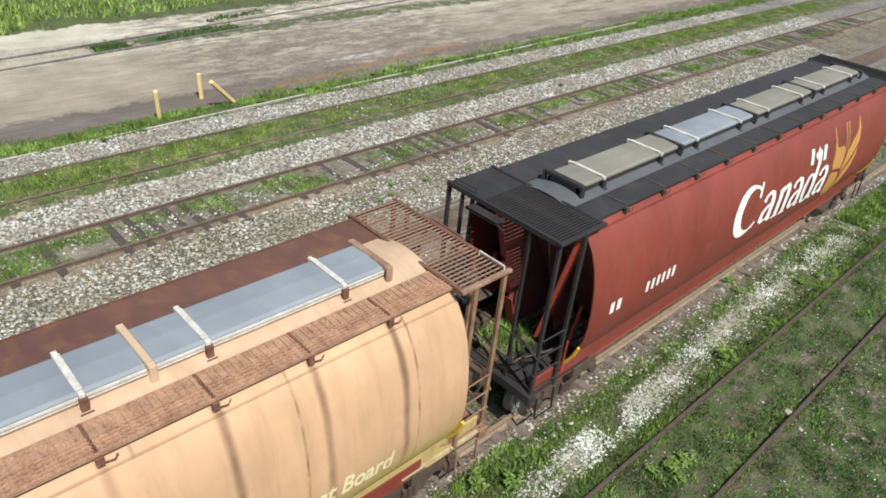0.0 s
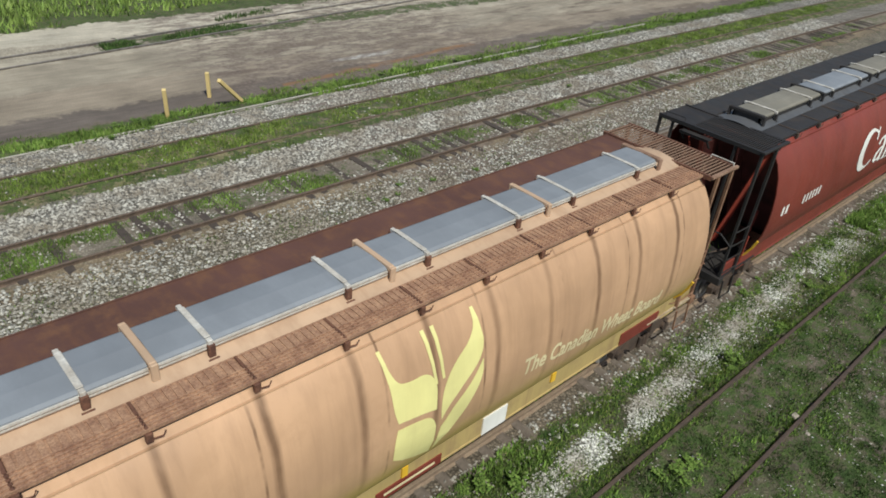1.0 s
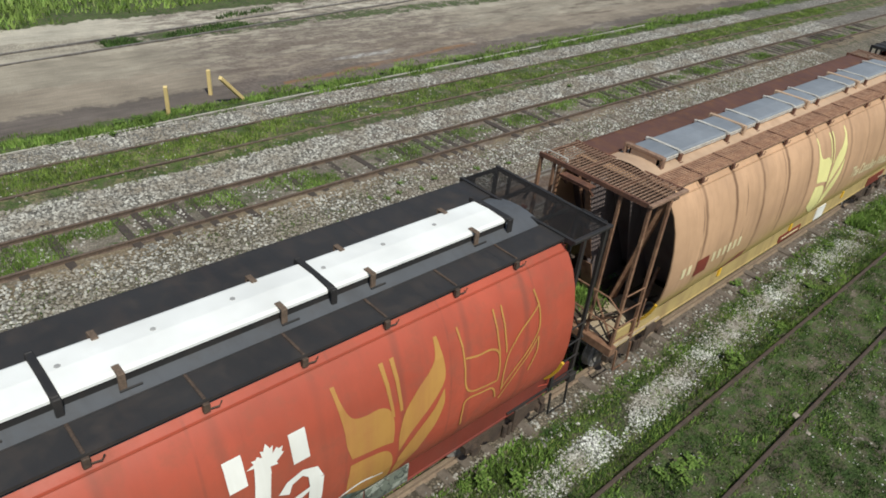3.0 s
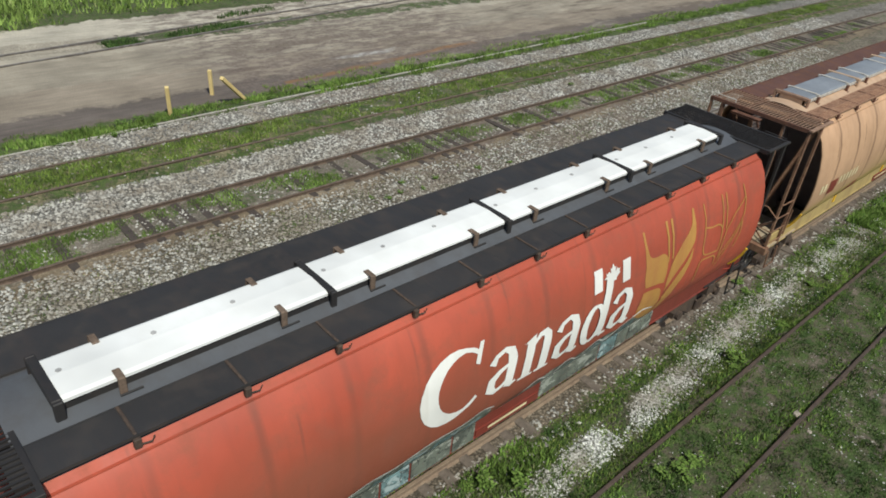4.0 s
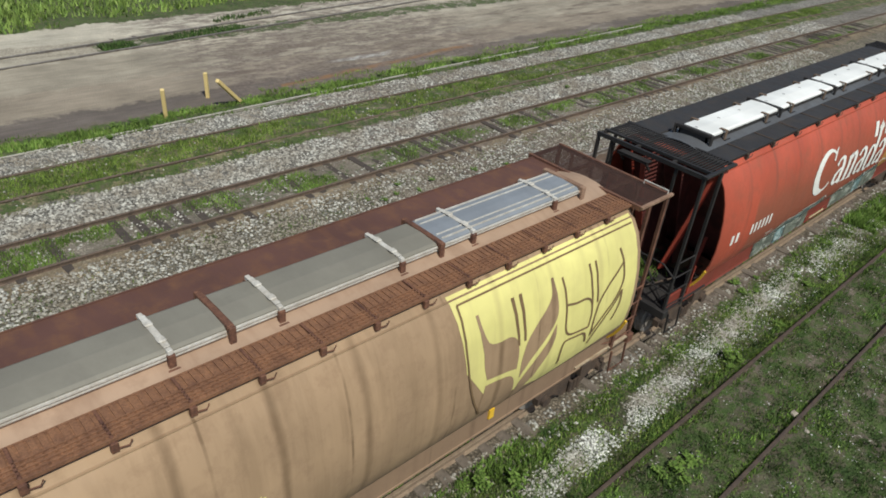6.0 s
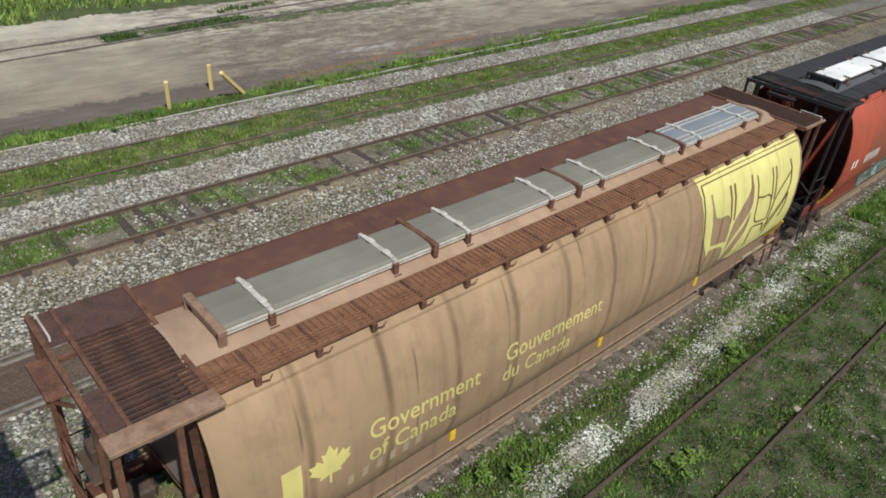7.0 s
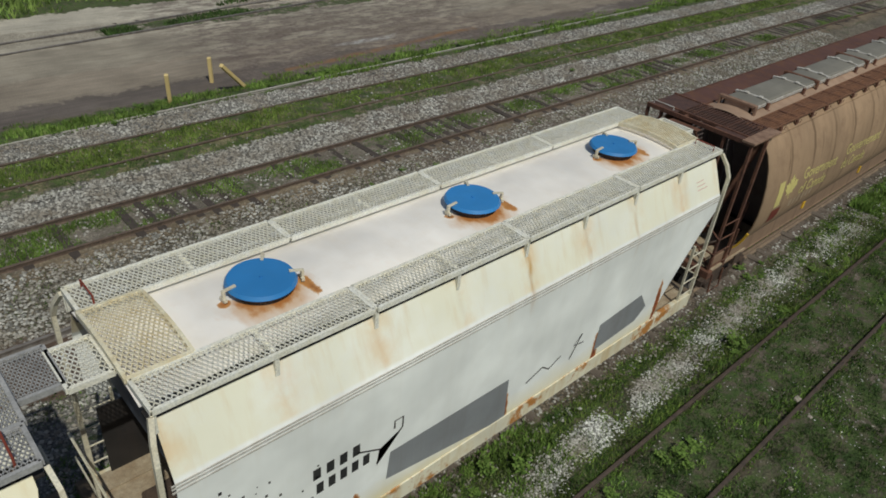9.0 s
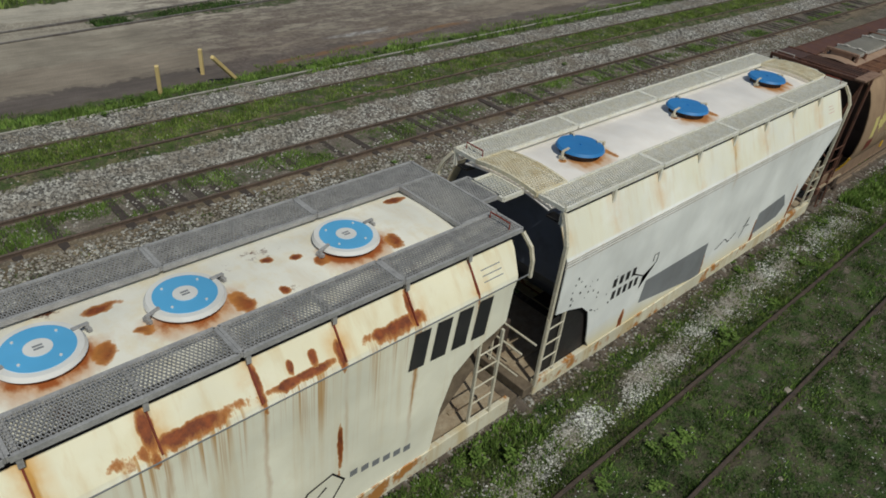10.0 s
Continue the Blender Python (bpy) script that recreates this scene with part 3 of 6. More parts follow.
        col = k.mix(k.ramp(d, [(0.4, much), (1.1, 0.0)]), col, hue)
    # broken clods in the churned part of the yard
    clod = k.math("MULTIPLY", k.math("MULTIPLY", k.ramp(k.math("DIVIDE", k.math("ADD", p[0], wob), 40.0), [(0.28, 0.0), (0.36, 1.0), (0.68, 1.0), (0.8, 0.25)]), k.ramp(k.math("ABSOLUTE", k.math("SUBTRACT", p[1], 21.3)), [(1.2, 1.0), (2.0, 0.0)])), k.ramp(k.noise(1.0, 8, 0.7, k.scaled((1.1, 2.6, 1))), [(0.44, 0.0), (0.54, 1.0)]))
    col = k.mix(k.math("MULTIPLY", clod, 0.75), col, k.mix(k.ramp(k.noise(5.0, 6, 0.7), [(0.4, 0.0), (0.62, 1.0)]), (0.115, 0.088, 0.078), (0.24, 0.195, 0.165)))
    # rusty soil along the near rails
    near_rail = k.math("ABSOLUTE", k.math("SUBTRACT", k.math("ABSOLUTE", k.math("ADD", k.math("ADD", p[1], k.math("MULTIPLY", wob2, 0.25)), 3.7)), 0.755))
    bare_rail = k.math("MULTIPLY", k.ramp(near_rail, [(0.06, 1.0), (0.2, 0.0)]), k.ramp(k.noise(1.2, 5, 0.6), [(0.46, 0.0), (0.6, 1.0)]))
    green = k.mix(k.math("MULTIPLY", bare_rail, 0.5), green, (0.0, 0.0, 0.0))
    col = k.mix(k.math("MULTIPLY", bare_rail, 0.55), col, (0.115, 0.08, 0.058))
    # low growth
    g = k.math("ADD", k.math("MULTIPLY", k.noise(1.3, 7, 0.68), 0.6), k.math("MULTIPLY", k.noise(7.0, 4, 0.6), 0.4))
    soft = k.ramp(k.math("ADD", green, g), [(0.0, 0.0), (0.93, 0.0), (1.0, 0.92)])
    leaf = k.mix(k.ramp(k.noise(1.6, 6), [(0.35, 0.0), (0.65, 1.0)]), (0.038, 0.072, 0.02), (0.088, 0.132, 0.04))
    leaf = k.mix(k.ramp(k.noise(5.0, 5), [(0.46, 0.0), (0.62, 0.85)]), leaf, (0.115, 0.098, 0.07))
    leaf = k.mix(1.0, leaf, k.ramp(k.noise(45, 3), [(0.3, 0.45), (0.7, 1.5)]), "MULTIPLY")
    col = k.mix(soft, col, leaf)
    h = k.math("ADD", k.math("MULTIPLY", k.cells(19.0, out="Distance"), -1.0), k.noise(30, 4))
    k.bump(h, 0.8, 0.03)
    return k.done(col)


def build_ground():
    xs = sorted(set([-400, -200, -80, -30, -10] + [round(-4 + 0.3 * i, 2) for i in range(270)] + [80, 95, 120, 180, 300, 600]))
    ys = sorted(set([-400, -200, -80, -30, -14, -10] + [round(-8 + 0.3 * i, 2) for i in range(150)] + [38, 42, 50, 65, 100, 200, 450]))
    vs = [(x, y, ground_height(x, y)) for y in ys for x in xs]
    w = len(xs)
    fs = [(j * w + i, j * w + i + 1, (j + 1) * w + i + 1, (j + 1) * w + i) for j in range(len(ys) - 1) for i in range(w - 1)]
    me = bpy.data.meshes.new("ground")
    me.from_pydata(vs, [], fs)
    me.materials.append(ground_material())
    for f in me.polygons:
        f.use_smooth = True
    return tagged(new("ground", me), "gravel and dirt rail yard with patches of grass", "ground", "", "structure")


ground = build_ground()


# ---- tracks ----
RAIL = [(-0.07, -0.165), (0.07, -0.165), (0.07, -0.15), (0.012, -0.13), (0.012, -0.045), (0.036, -0.035), (0.036, -0.004), (0.028, 0.0),
        (-0.028, 0.0), (-0.036, -0.004), (-0.036, -0.035), (-0.012, -0.045), (-0.012, -0.13), (-0.07, -0.15)]


def rail_mesh(x0, x1):
    bm = bmesh.new()
    a = [bm.verts.new((x0, y, z)) for y, z in RAIL]
    b = [bm.verts.new((x1, y, z)) for y, z in RAIL]
    for i in range(len(RAIL)):
        j = (i + 1) % len(RAIL)
        bm.faces.new((a[i], a[j], b[j], b[i]))
    bm.faces.new(a[::-1])
    bm.faces.new(b)
    return bm


def tie_mesh(material):
    bm = boxes((-0.115, 0.115, -1.28, 1.28, -0.17, 0.0))
    bmesh.ops.bevel(bm, geom=bm.edges[:], offset=0.015, segments=1, affect="EDGES")
    me = bpy.data.meshes.new("tie")
    bmesh.ops.recalc_face_normals(bm, faces=bm.faces[:])
    bm.to_mesh(me)
    bm.free()
    me.materials.append(M[material])
    return me


TIE, DUSTY_TIE = tie_mesh("tie"), tie_mesh("dusty_tie")


def build_track(label, y, x0, x1, tie_top, tie_from, tie_to, z=0.0, gauge=1.51, uneven=0.012, dusty=False, steel="rail", gaps=0.0):
    track = tagged(new("track"), label, "railway track", "", "structure")
    track.location = (0, y, z)
    for side in (-1, 1):
        r = part("rail", rail_mesh(x0, x1), "dusty_rail" if dusty else steel, track, "" if side < 0 else "")
        r.location.y = side * gauge / 2
    rnd = random.Random(int(y * 10))
    x = tie_from
    while x < tie_to:
        if rnd.random() < gaps:
            x += 0.53
            continue
        t = new("tie", DUSTY_TIE if dusty else TIE)
        t.parent = track
        t.location = (x + rnd.uniform(-0.05, 0.05), rnd.uniform(-0.14, 0.14) if dusty else rnd.uniform(-0.08, 0.08), tie_top + rnd.uniform(-uneven, uneven))
        t.rotation_euler.z = rnd.uniform(-0.03, 0.03)
        x += 0.53
    return track


build_track("rusted rails sunk in grass", NEAR_Y, -60, 400, -0.20, 4, 5)
build_track("rails on dusty timber ties under the train", 0.03, -120, 400, -0.15, -4, 60, 0.0, 1.51, 0.028, True)
build_track("rusted rails on brown dirt", MID_Y, -60, 400, -0.15, -2, -1, steel="worn_rail")
build_track("rusty rails on worn timber ties with grass between", FAR_Y, -60, 400, -0.118, 0, 58, 0.0, 1.51, 0.02, steel="brown_rail", gaps=0.3)
build_track("old rails overgrown with grass", OLD_Y, -60, 400, -0.24, 2, 3, -0.035, steel="brown_rail")
tiny = build_track("worn rails half buried in the dirt yard", 24.45, -20.0, 120, -0.14, 11.3, 26, -0.1, 1.3, steel="worn_rail")
tiny.rotation_euler.z = 0.12
sunk = tagged(new("track"), "single pale rail sunk in the edge of the gravel", "railway track", "", "structure")
sunk.location = (0, 16.1, -0.055)
sunk.rotation_euler.z = 0.028
part("rail", rail_mesh(-10, 40), "pale_rail", sunk)


# ---- hopper cars: shared running gear ----
def wheelset_mesh():
    bm = bmesh.new()
    for s in (-1, 1):
        y = 0.70 * s
        disc(bm, (0, y - 0.06, 0), "y", 0.42, 0.12, 24)
        disc(bm, (0, y - 0.09 * s if s > 0 else y + 0.06, 0), "y", 0.45, 0.03, 24)
        disc(bm, (0, y + (0.06 if s > 0 else -0.10), 0), "y", 0.28, 0.04, 16, 0.16)
        for a in range(5):
            g = a * 2 * math.pi / 5
            disc(bm, (0.2 * math.cos(g), y + (0.06 if s > 0 else -0.085), 0.2 * math.sin(g)), "y", 0.04, 0.025, 6)
    disc(bm, (0, -1.0, 0), "y", 0.08, 2.0, 12)
    return bm


def truck_mesh():
    bm = bmesh.new()
    for s in (-1, 1):
        y = 1.0 * s
        prof = [(-1.08, 0.52), (-1.08, 0.36), (-0.8, 0.36), (-0.62, 0.42), (-0.3, 0.22), (0.3, 0.22), (0.62, 0.42), (0.8, 0.36), (1.08, 0.36),
                (1.08, 0.52), (0.75, 0.62), (0.3, 0.68), (-0.3, 0.68), (-0.75, 0.62)]
        a = [bm.verts.new((x, y - 0.07, z)) for x, z in prof]
        b = [bm.verts.new((x, y + 0.07, z)) for x, z in prof]
        for i in range(len(prof)):
            j = (i + 1) % len(prof)
            bm.faces.new((a[i], a[j], b[j], b[i]))
        bm.faces.new(a[::-1])
        bm.faces.new(b)
        for x in (-0.89, 0.89):
            disc(bm, (x, y + (0.05 if s > 0 else -0.15), 0.42), "y", 0.12, 0.1, 12)
        for x in (-0.12, 0.0, 0.12):
            disc(bm, (x, y + (0.03 if s > 0 else -0.11), 0.27), "z", 0.05, 0.28, 8)
    box(bm, -0.2, 0.2, -1.05, 1.05, 0.42, 0.66)
    return bm


def add_trucks(car, at):
    first = None
    for x in at:
        if first is None:
            tr = part("truck", truck_mesh(), "steel", car, "dark rusty wheel truck")
            tr.location.x = x
            for dx in (-0.89, 0.89):
                w = part("wheelset", wheelset_mesh(), "wheel", tr, smooth=True)
                w.location = (dx, 0, 0.42)
            first = tr
        else:
            copy_thing(first, pose(x, 0, 0))


def add_couplers(car, half, material="steel"):
    for s in (-1, 1):
        bm = boxes((half - 0.7, half + 0.02, -0.09, 0.09, 0.78, 0.98), (half, half + 0.26, -0.14, 0.12, 0.74, 1.02), (half + 0.2, half + 0.33, 0.02, 0.16, 0.76, 1.0))
        c = part("coupler", bm, material, car, bevel=0.015)
        if s < 0:
            c.rotation_euler.z = math.pi
        hose = bmesh.new()
        pts = [(half - 0.05, 0.3, 0.8), (half + 0.1, 0.3, 0.62), (half + 0.28, 0.26, 0.5), (half + 0.42, 0.2, 0.55)]
        for p, q in zip(pts, pts[1:]):
            beam(hose, p, q, 0.05, n=8)
        h = part("air_hose", hose, "black_metal", car, "black rubber air hose")
        if s < 0:
            h.rotation_euler.z = math.pi


# ---- curved-side grain hopper ----
SIDE = [(1.04, 4.27), (1.19, 4.14), (1.34, 3.92), (1.46, 3.62), (1.545, 3.25), (1.59, 2.85), (1.60, 2.5), (1.57, 2.15), (1.48, 1.85), (1.36, 1.62), (1.20, 1.42)]
ARC = [0.25]
for (ya, za), (yb, zb) in zip(SIDE[::-1], SIDE[::-1][1:]):
    ARC.append(ARC[-1] + math.hypot(yb - ya, zb - za))


def side_at(s, side=SIDE, arc=ARC):
    """The point and outward normal on a car's side at the girth s above its lower edge."""
    s = min(max(s, arc[0]), arc[-1] - 1e-4)
    rows = side[::-1]
    for i in range(len(arc) - 1):
        if s <= arc[i + 1]:
            f = (s - arc[i]) / (arc[i + 1] - arc[i])
            dy, dz = rows[i + 1][0] - rows[i][0], rows[i + 1][1] - rows[i][1]
            n = math.hypot(dy, dz)
            return rows[i][0] + f * dy, rows[i][1] + f * dz, dz / n, -dy / n
    return rows[-1][0], rows[-1][1], 1, 0


def wrap(bm, lift=0.005, side=SIDE, arc=ARC):
    """Bends a flat marking (x along the car, y up its girth) onto the near side."""
    for s in arc[1:-1]:
        geom = bm.verts[:] + bm.edges[:] + bm.faces[:]
        bmesh.ops.bisect_plane(bm, geom=geom, plane_co=(0, s, 0), plane_no=(0, 1, 0))
    for v in bm.verts:
        y, z, ny, nz = side_at(v.co.y, side, arc)
        up = lift + v.co.z
        v.co = (v.co.x, -(y + ny * up), z + nz * up)


def lettering(body, size, x, s, lean=0.0, bold=0.0, wide=1.0, slope=0.0, gap=1.0):
    """Flat letters, their foot at the girth s, from x on."""
    cu = bpy.data.curves.new("letters", "FONT")
    cu.body, cu.size, cu.shear, cu.offset, cu.resolution_u, cu.space_character = body, size, lean, bold, 3, gap
    tmp = new("letters", cu)
    bpy.context.view_layer.update()
    me = bpy.data.meshes.new_from_object(tmp.evaluated_get(bpy.context.evaluated_depsgraph_get()))
    bpy.data.objects.remove(tmp)
    bm = bmesh.new()
    bm.from_mesh(me)
    for v in bm.verts:
        v.co = (x + v.co.x * wide, s + v.co.y + slope * v.co.x, 0)
    return bm


def flat(*polys):
    """Flat patches, each a list of (x, girth)."""
    bm = bmesh.new()
    for i, p in enumerate(polys):
        bm.faces.new([bm.verts.new((x, s, 0.0008 * i)) for x, s in p])
    bmesh.ops.triangulate(bm, faces=bm.faces[:])
    return bm


def stroke(pts, w0, w1):
    """A tapered brush stroke along points, as a flat patch."""
    left, right = [], []
    for i, (x, s) in enumerate(pts):
        a, b = pts[max(i - 1, 0)], pts[min(i + 1, len(pts) - 1)]
        dx, dy = b[0] - a[0], b[1] - a[1]
        n = math.hypot(dx, dy)
        w = (w0 + (w1 - w0) * i / (len(pts) - 1)) / 2
        left.append((x - dy / n * w, s + dx / n * w))
        right.append((x + dy / n * w, s - dx / n * w))
    return left + right[::-1]


def brush(pts, widths):
    """A stroke whose width changes from point to point."""
    left, right = [], []
    for i, (x, s) in enumerate(pts):
        a, b = pts[max(i - 1, 0)], pts[min(i + 1, len(pts) - 1)]
        dx, dy = b[0] - a[0], b[1] - a[1]
        n = math.hypot(dx, dy)
        w = widths[i] * 0.62
        left.append((x - dy / n * w, s + dx / n * w))
        right.append((x + dy / n * w, s - dx / n * w))
    return left + right[::-1]


def arc_pts(cx, cy, rx, ry, a0, a1, n):
    return [(cx + rx * math.cos(radians(a0 + (a1 - a0) * i / n)), cy + ry * math.sin(radians(a0 + (a1 - a0) * i / n))) for i in range(n + 1)]


def oval(cx, cy, rx, ry, thin, thick):
    """A round bowl as two brush halves, thick at its flanks."""
    wd = [thin + (thick - thin) * math.sin(math.pi * i / 10) for i in range(11)]
    return [brush(arc_pts(cx, cy, rx, ry, 90, 270, 10), wd), brush(arc_pts(cx, cy, rx, ry, -90, 90, 10), [w * 0.8 for w in wd])]


def rect(x0, x1, y0, y1):
    return [(x0, y0), (x1, y0), (x1, y1), (x0, y1)]


def roman(letter):
    """A serif letter in strokes; lower-case height 1. Returns its patches and its advance."""
    if letter == "C":
        wd = [0.07 + 0.24 * math.sin(math.pi * min(max((i - 2) / 14, 0), 1)) for i in range(19)]
        return [brush(arc_pts(0.76, 0.69, 0.64, 0.67, 50, 318, 18), wd), [(1.10, 1.0), (1.20, 0.94), (1.28, 1.40), (1.19, 1.40)]], 1.46
    if letter == "a":
        return [rect(0.49, 0.72, 0.05, 0.72), brush([(0.08, 0.74), (0.16, 0.9), (0.36, 0.98), (0.53, 0.9), (0.595, 0.70)], [0.15, 0.1, 0.09, 0.15, 0.19]),
                brush([(0.52, 0.60), (0.3, 0.52), (0.13, 0.38), (0.12, 0.18), (0.26, 0.07), (0.42, 0.12), (0.54, 0.24)], [0.06, 0.1, 0.17, 0.18, 0.1, 0.07, 0.05]),
                brush([(0.6, 0.12), (0.68, 0.04), (0.8, 0.09)], [0.15, 0.09, 0.05])], 0.84
    if letter == "n":
        return [rect(0.11, 0.34, 0.05, 0.9), rect(0.03, 0.42, 0.0, 0.06), rect(0.56, 0.79, 0.05, 0.72), rect(0.48, 0.87, 0.0, 0.06), [(0.02, 0.86), (0.14, 0.86), (0.32, 0.9), (0.32, 1.0)],
                brush([(0.3, 0.76), (0.44, 0.93), (0.58, 0.94), (0.66, 0.85), (0.675, 0.70)], [0.06, 0.1, 0.14, 0.17, 0.19])], 0.92
    return oval(0.36, 0.46, 0.27, 0.45, 0.07, 0.18) + [rect(0.55, 0.78, 0.05, 1.52), [(0.44, 1.48), (0.56, 1.46), (0.75, 1.5), (0.75, 1.62)], [(0.7, 0.0), (0.9, 0.04), (0.9, 0.1), (0.7, 0.1)]], 0.9


def roman_word(word, x, s, size, wide, lean, slope):
    out, pen = [], 0.0
    for ch in word:
        polys, adv = roman(ch)
        for p in polys:
            out.append([(x + (pen + px + lean * py) * size * wide, s + py * size + slope * (pen + px) * size * wide) for px, py in p])
        pen += adv
    return flat(*out)


def bars(x0, s0, n, w, h, gap):
    return flat(*[[(x0 + i * (w + gap), s0), (x0 + i * (w + gap) + w, s0), (x0 + i * (w + gap) + w, s0 + h), (x0 + i * (w + gap), s0 + h)] for i in range(n)])


def marking(name, bm, material, parent, label, lift=0.005, side=SIDE, arc=ARC):
    wrap(bm, lift, side, arc)
    bmesh.ops.recalc_face_normals(bm, faces=bm.faces[:])
    return part(name, bm, material, parent, label, smooth=True)


def grating(x0, x1, y0, y1, z, pitch_y, pitch_x, w=0.012, h=0.03):
    """Open steel grating: bars along x, cross rods along y, a rim."""
    bm = bmesh.new()
    n = max(int((y1 - y0) / pitch_y), 1)
    for i in range(n + 1):
        y = y0 + (y1 - y0) * i / n
        box(bm, x0, x1, y - w / 2, y + w / 2, z - h, z)
    n = max(int((x1 - x0) / pitch_x), 1)
    for i in range(n + 1):
        x = x0 + (x1 - x0) * i / n
        box(bm, x - w / 2, x + w / 2, y0, y1, z - h * 0.8, z + 0.003)
    return bm


def shell(bm, half, side, thick=0.025, nx=1):
    """Both side sheets and the roof between them as a shell open at its ends."""
    outer = [(-y, z) for y, z in side[::-1]] + [(y, z) for y, z in side]
    inner = [(y * (1 - thick / 1.5), z - (thick if z > 4.0 else 0)) for y, z in outer]
    xs = [-half + 2 * half * i / nx for i in range(nx + 1)]
    o = [[bm.verts.new((x, y, z)) for y, z in outer] for x in xs]
    n = [[bm.verts.new((x, y, z)) for y, z in inner] for x in xs]
    m = len(outer)
    for a in range(nx):
        for i in range(m - 1):
            bm.faces.new((o[a][i], o[a + 1][i], o[a + 1][i + 1], o[a][i + 1]))
            bm.faces.new((n[a][i], n[a][i + 1], n[a + 1][i + 1], n[a + 1][i]))
        for i in (0, m - 1):
            bm.faces.new((o[a][i], n[a][i], n[a + 1][i], o[a + 1][i]))
    for a in (0, nx):
        for i in range(m - 1):
            bm.faces.new((o[a][i], o[a][i + 1], n[a][i + 1], n[a][i]))


def slope_sheet(x_top, z_top, x_low, z_low, side):
    """A hopper's inclined end sheet, fitted inside the side sheets."""
    bm = bmesh.new()
    rows = []
    for i in range(9):
        f = i / 8
        z = z_top + (z_low - z_top) * f
        yy = np.interp(-z, [-p[1] for p in side], [p[0] for p in side]) - 0.03
        x = x_top + (x_low - x_top) * f
        rows.append([bm.verts.new((x + dx, y, z)) for dx in (0, -0.03) for y in (-yy, -yy / 3, yy / 3, yy)])
    for a, b in zip(rows, rows[1:]):
        for i in (0, 1, 2, 4, 5, 6):
            bm.faces.new((a[i], a[i + 1], b[i + 1], b[i]))
    for r in (rows[0], rows[-1]):
        for i in range(3):
            bm.faces.new((r[i], r[i + 1], r[i + 5], r[i + 4]))
    return bm


def curve(pts, n=5):
    """A smooth line through points."""
    out = []
    for i in range(len(pts) - 1):
        a, b, c, d = (Vector(pts[min(max(i + q, 0), len(pts) - 1)]) for q in (-1, 0, 1, 2))
        for j in range(n):
            t = j / n
            v = 0.5 * (2 * b + (c - a) * t + (2 * a - 5 * b + 4 * c - d) * t * t + (3 * b - a - 3 * c + d) * t ** 3)
            out.append((v.x, v.y))
    return out + [tuple(pts[-1])]


def wheat(cx, s0, k=1.0):
    """Leaf halves, stalk bars and foot of a stylised wheat ear, as flat patches."""
    def at(*runs):
        out = []
        for r in runs:
            out += curve([(cx + x * k, s0 + y * k) for x, y in r])[:-1]
        return out
    left = at(((-0.84, 2.30), (-0.78, 2.0), (-0.66, 1.76), (-0.46, 1.69), (-0.22, 1.68), (-0.07, 1.58), (0.0, 1.4), (0.01, 1.2), (0.0, 0.97)),
              ((0.0, 0.97), (-0.2, 1.02), (-0.45, 1.06), (-0.70, 1.10)), ((-0.70, 1.10), (-0.77, 1.35), (-0.80, 1.65), (-0.85, 1.98), (-0.90, 2.30)), ((-0.90, 2.30), (-0.84, 2.30)))
    right = at(((0.80, 2.30), (0.86, 2.30)), ((0.86, 2.30), (0.92, 1.98), (0.95, 1.72), (0.90, 1.52), (0.74, 1.32), (0.48, 1.10), (0.26, 0.9), (0.12, 0.70)),
               ((0.12, 0.70), (0.10, 0.95), (0.13, 1.2), (0.22, 1.43), (0.42, 1.65), (0.65, 1.83), (0.78, 2.02), (0.80, 2.30)))
    right2 = at(((0.93, 1.44), (0.93, 1.16), (0.80, 0.86), (0.52, 0.50), (0.25, 0.20), (0.1, 0.0)), ((0.1, 0.0), (0.09, 0.3), (0.13, 0.56)), ((0.13, 0.56), (0.38, 0.84), (0.72, 1.14), (0.93, 1.44)))
    foot = at(((-0.72, 1.0), (-0.4, 0.96), (-0.12, 0.88), (0.01, 0.66), (0.03, 0.3), (0.03, 0.0)), ((0.03, 0.0), (-0.35, 0.16), (-0.76, 0.42)), ((-0.76, 0.42), (-0.76, 0.7), (-0.72, 1.0)))
    bar1 = at(((-0.15, 2.3), (-0.08, 2.3)), ((-0.08, 2.3), (0.02, 1.42)), ((0.02, 1.42), (-0.03, 1.44)), ((-0.03, 1.44), (-0.15, 2.3)))
    bar2 = at(((0.03, 2.3), (0.10, 2.3)), ((0.10, 2.3), (0.16, 1.46)), ((0.16, 1.46), (0.11, 1.46)), ((0.11, 1.46), (0.03, 2.3)))
    return [left, right, right2, foot, bar1, bar2]


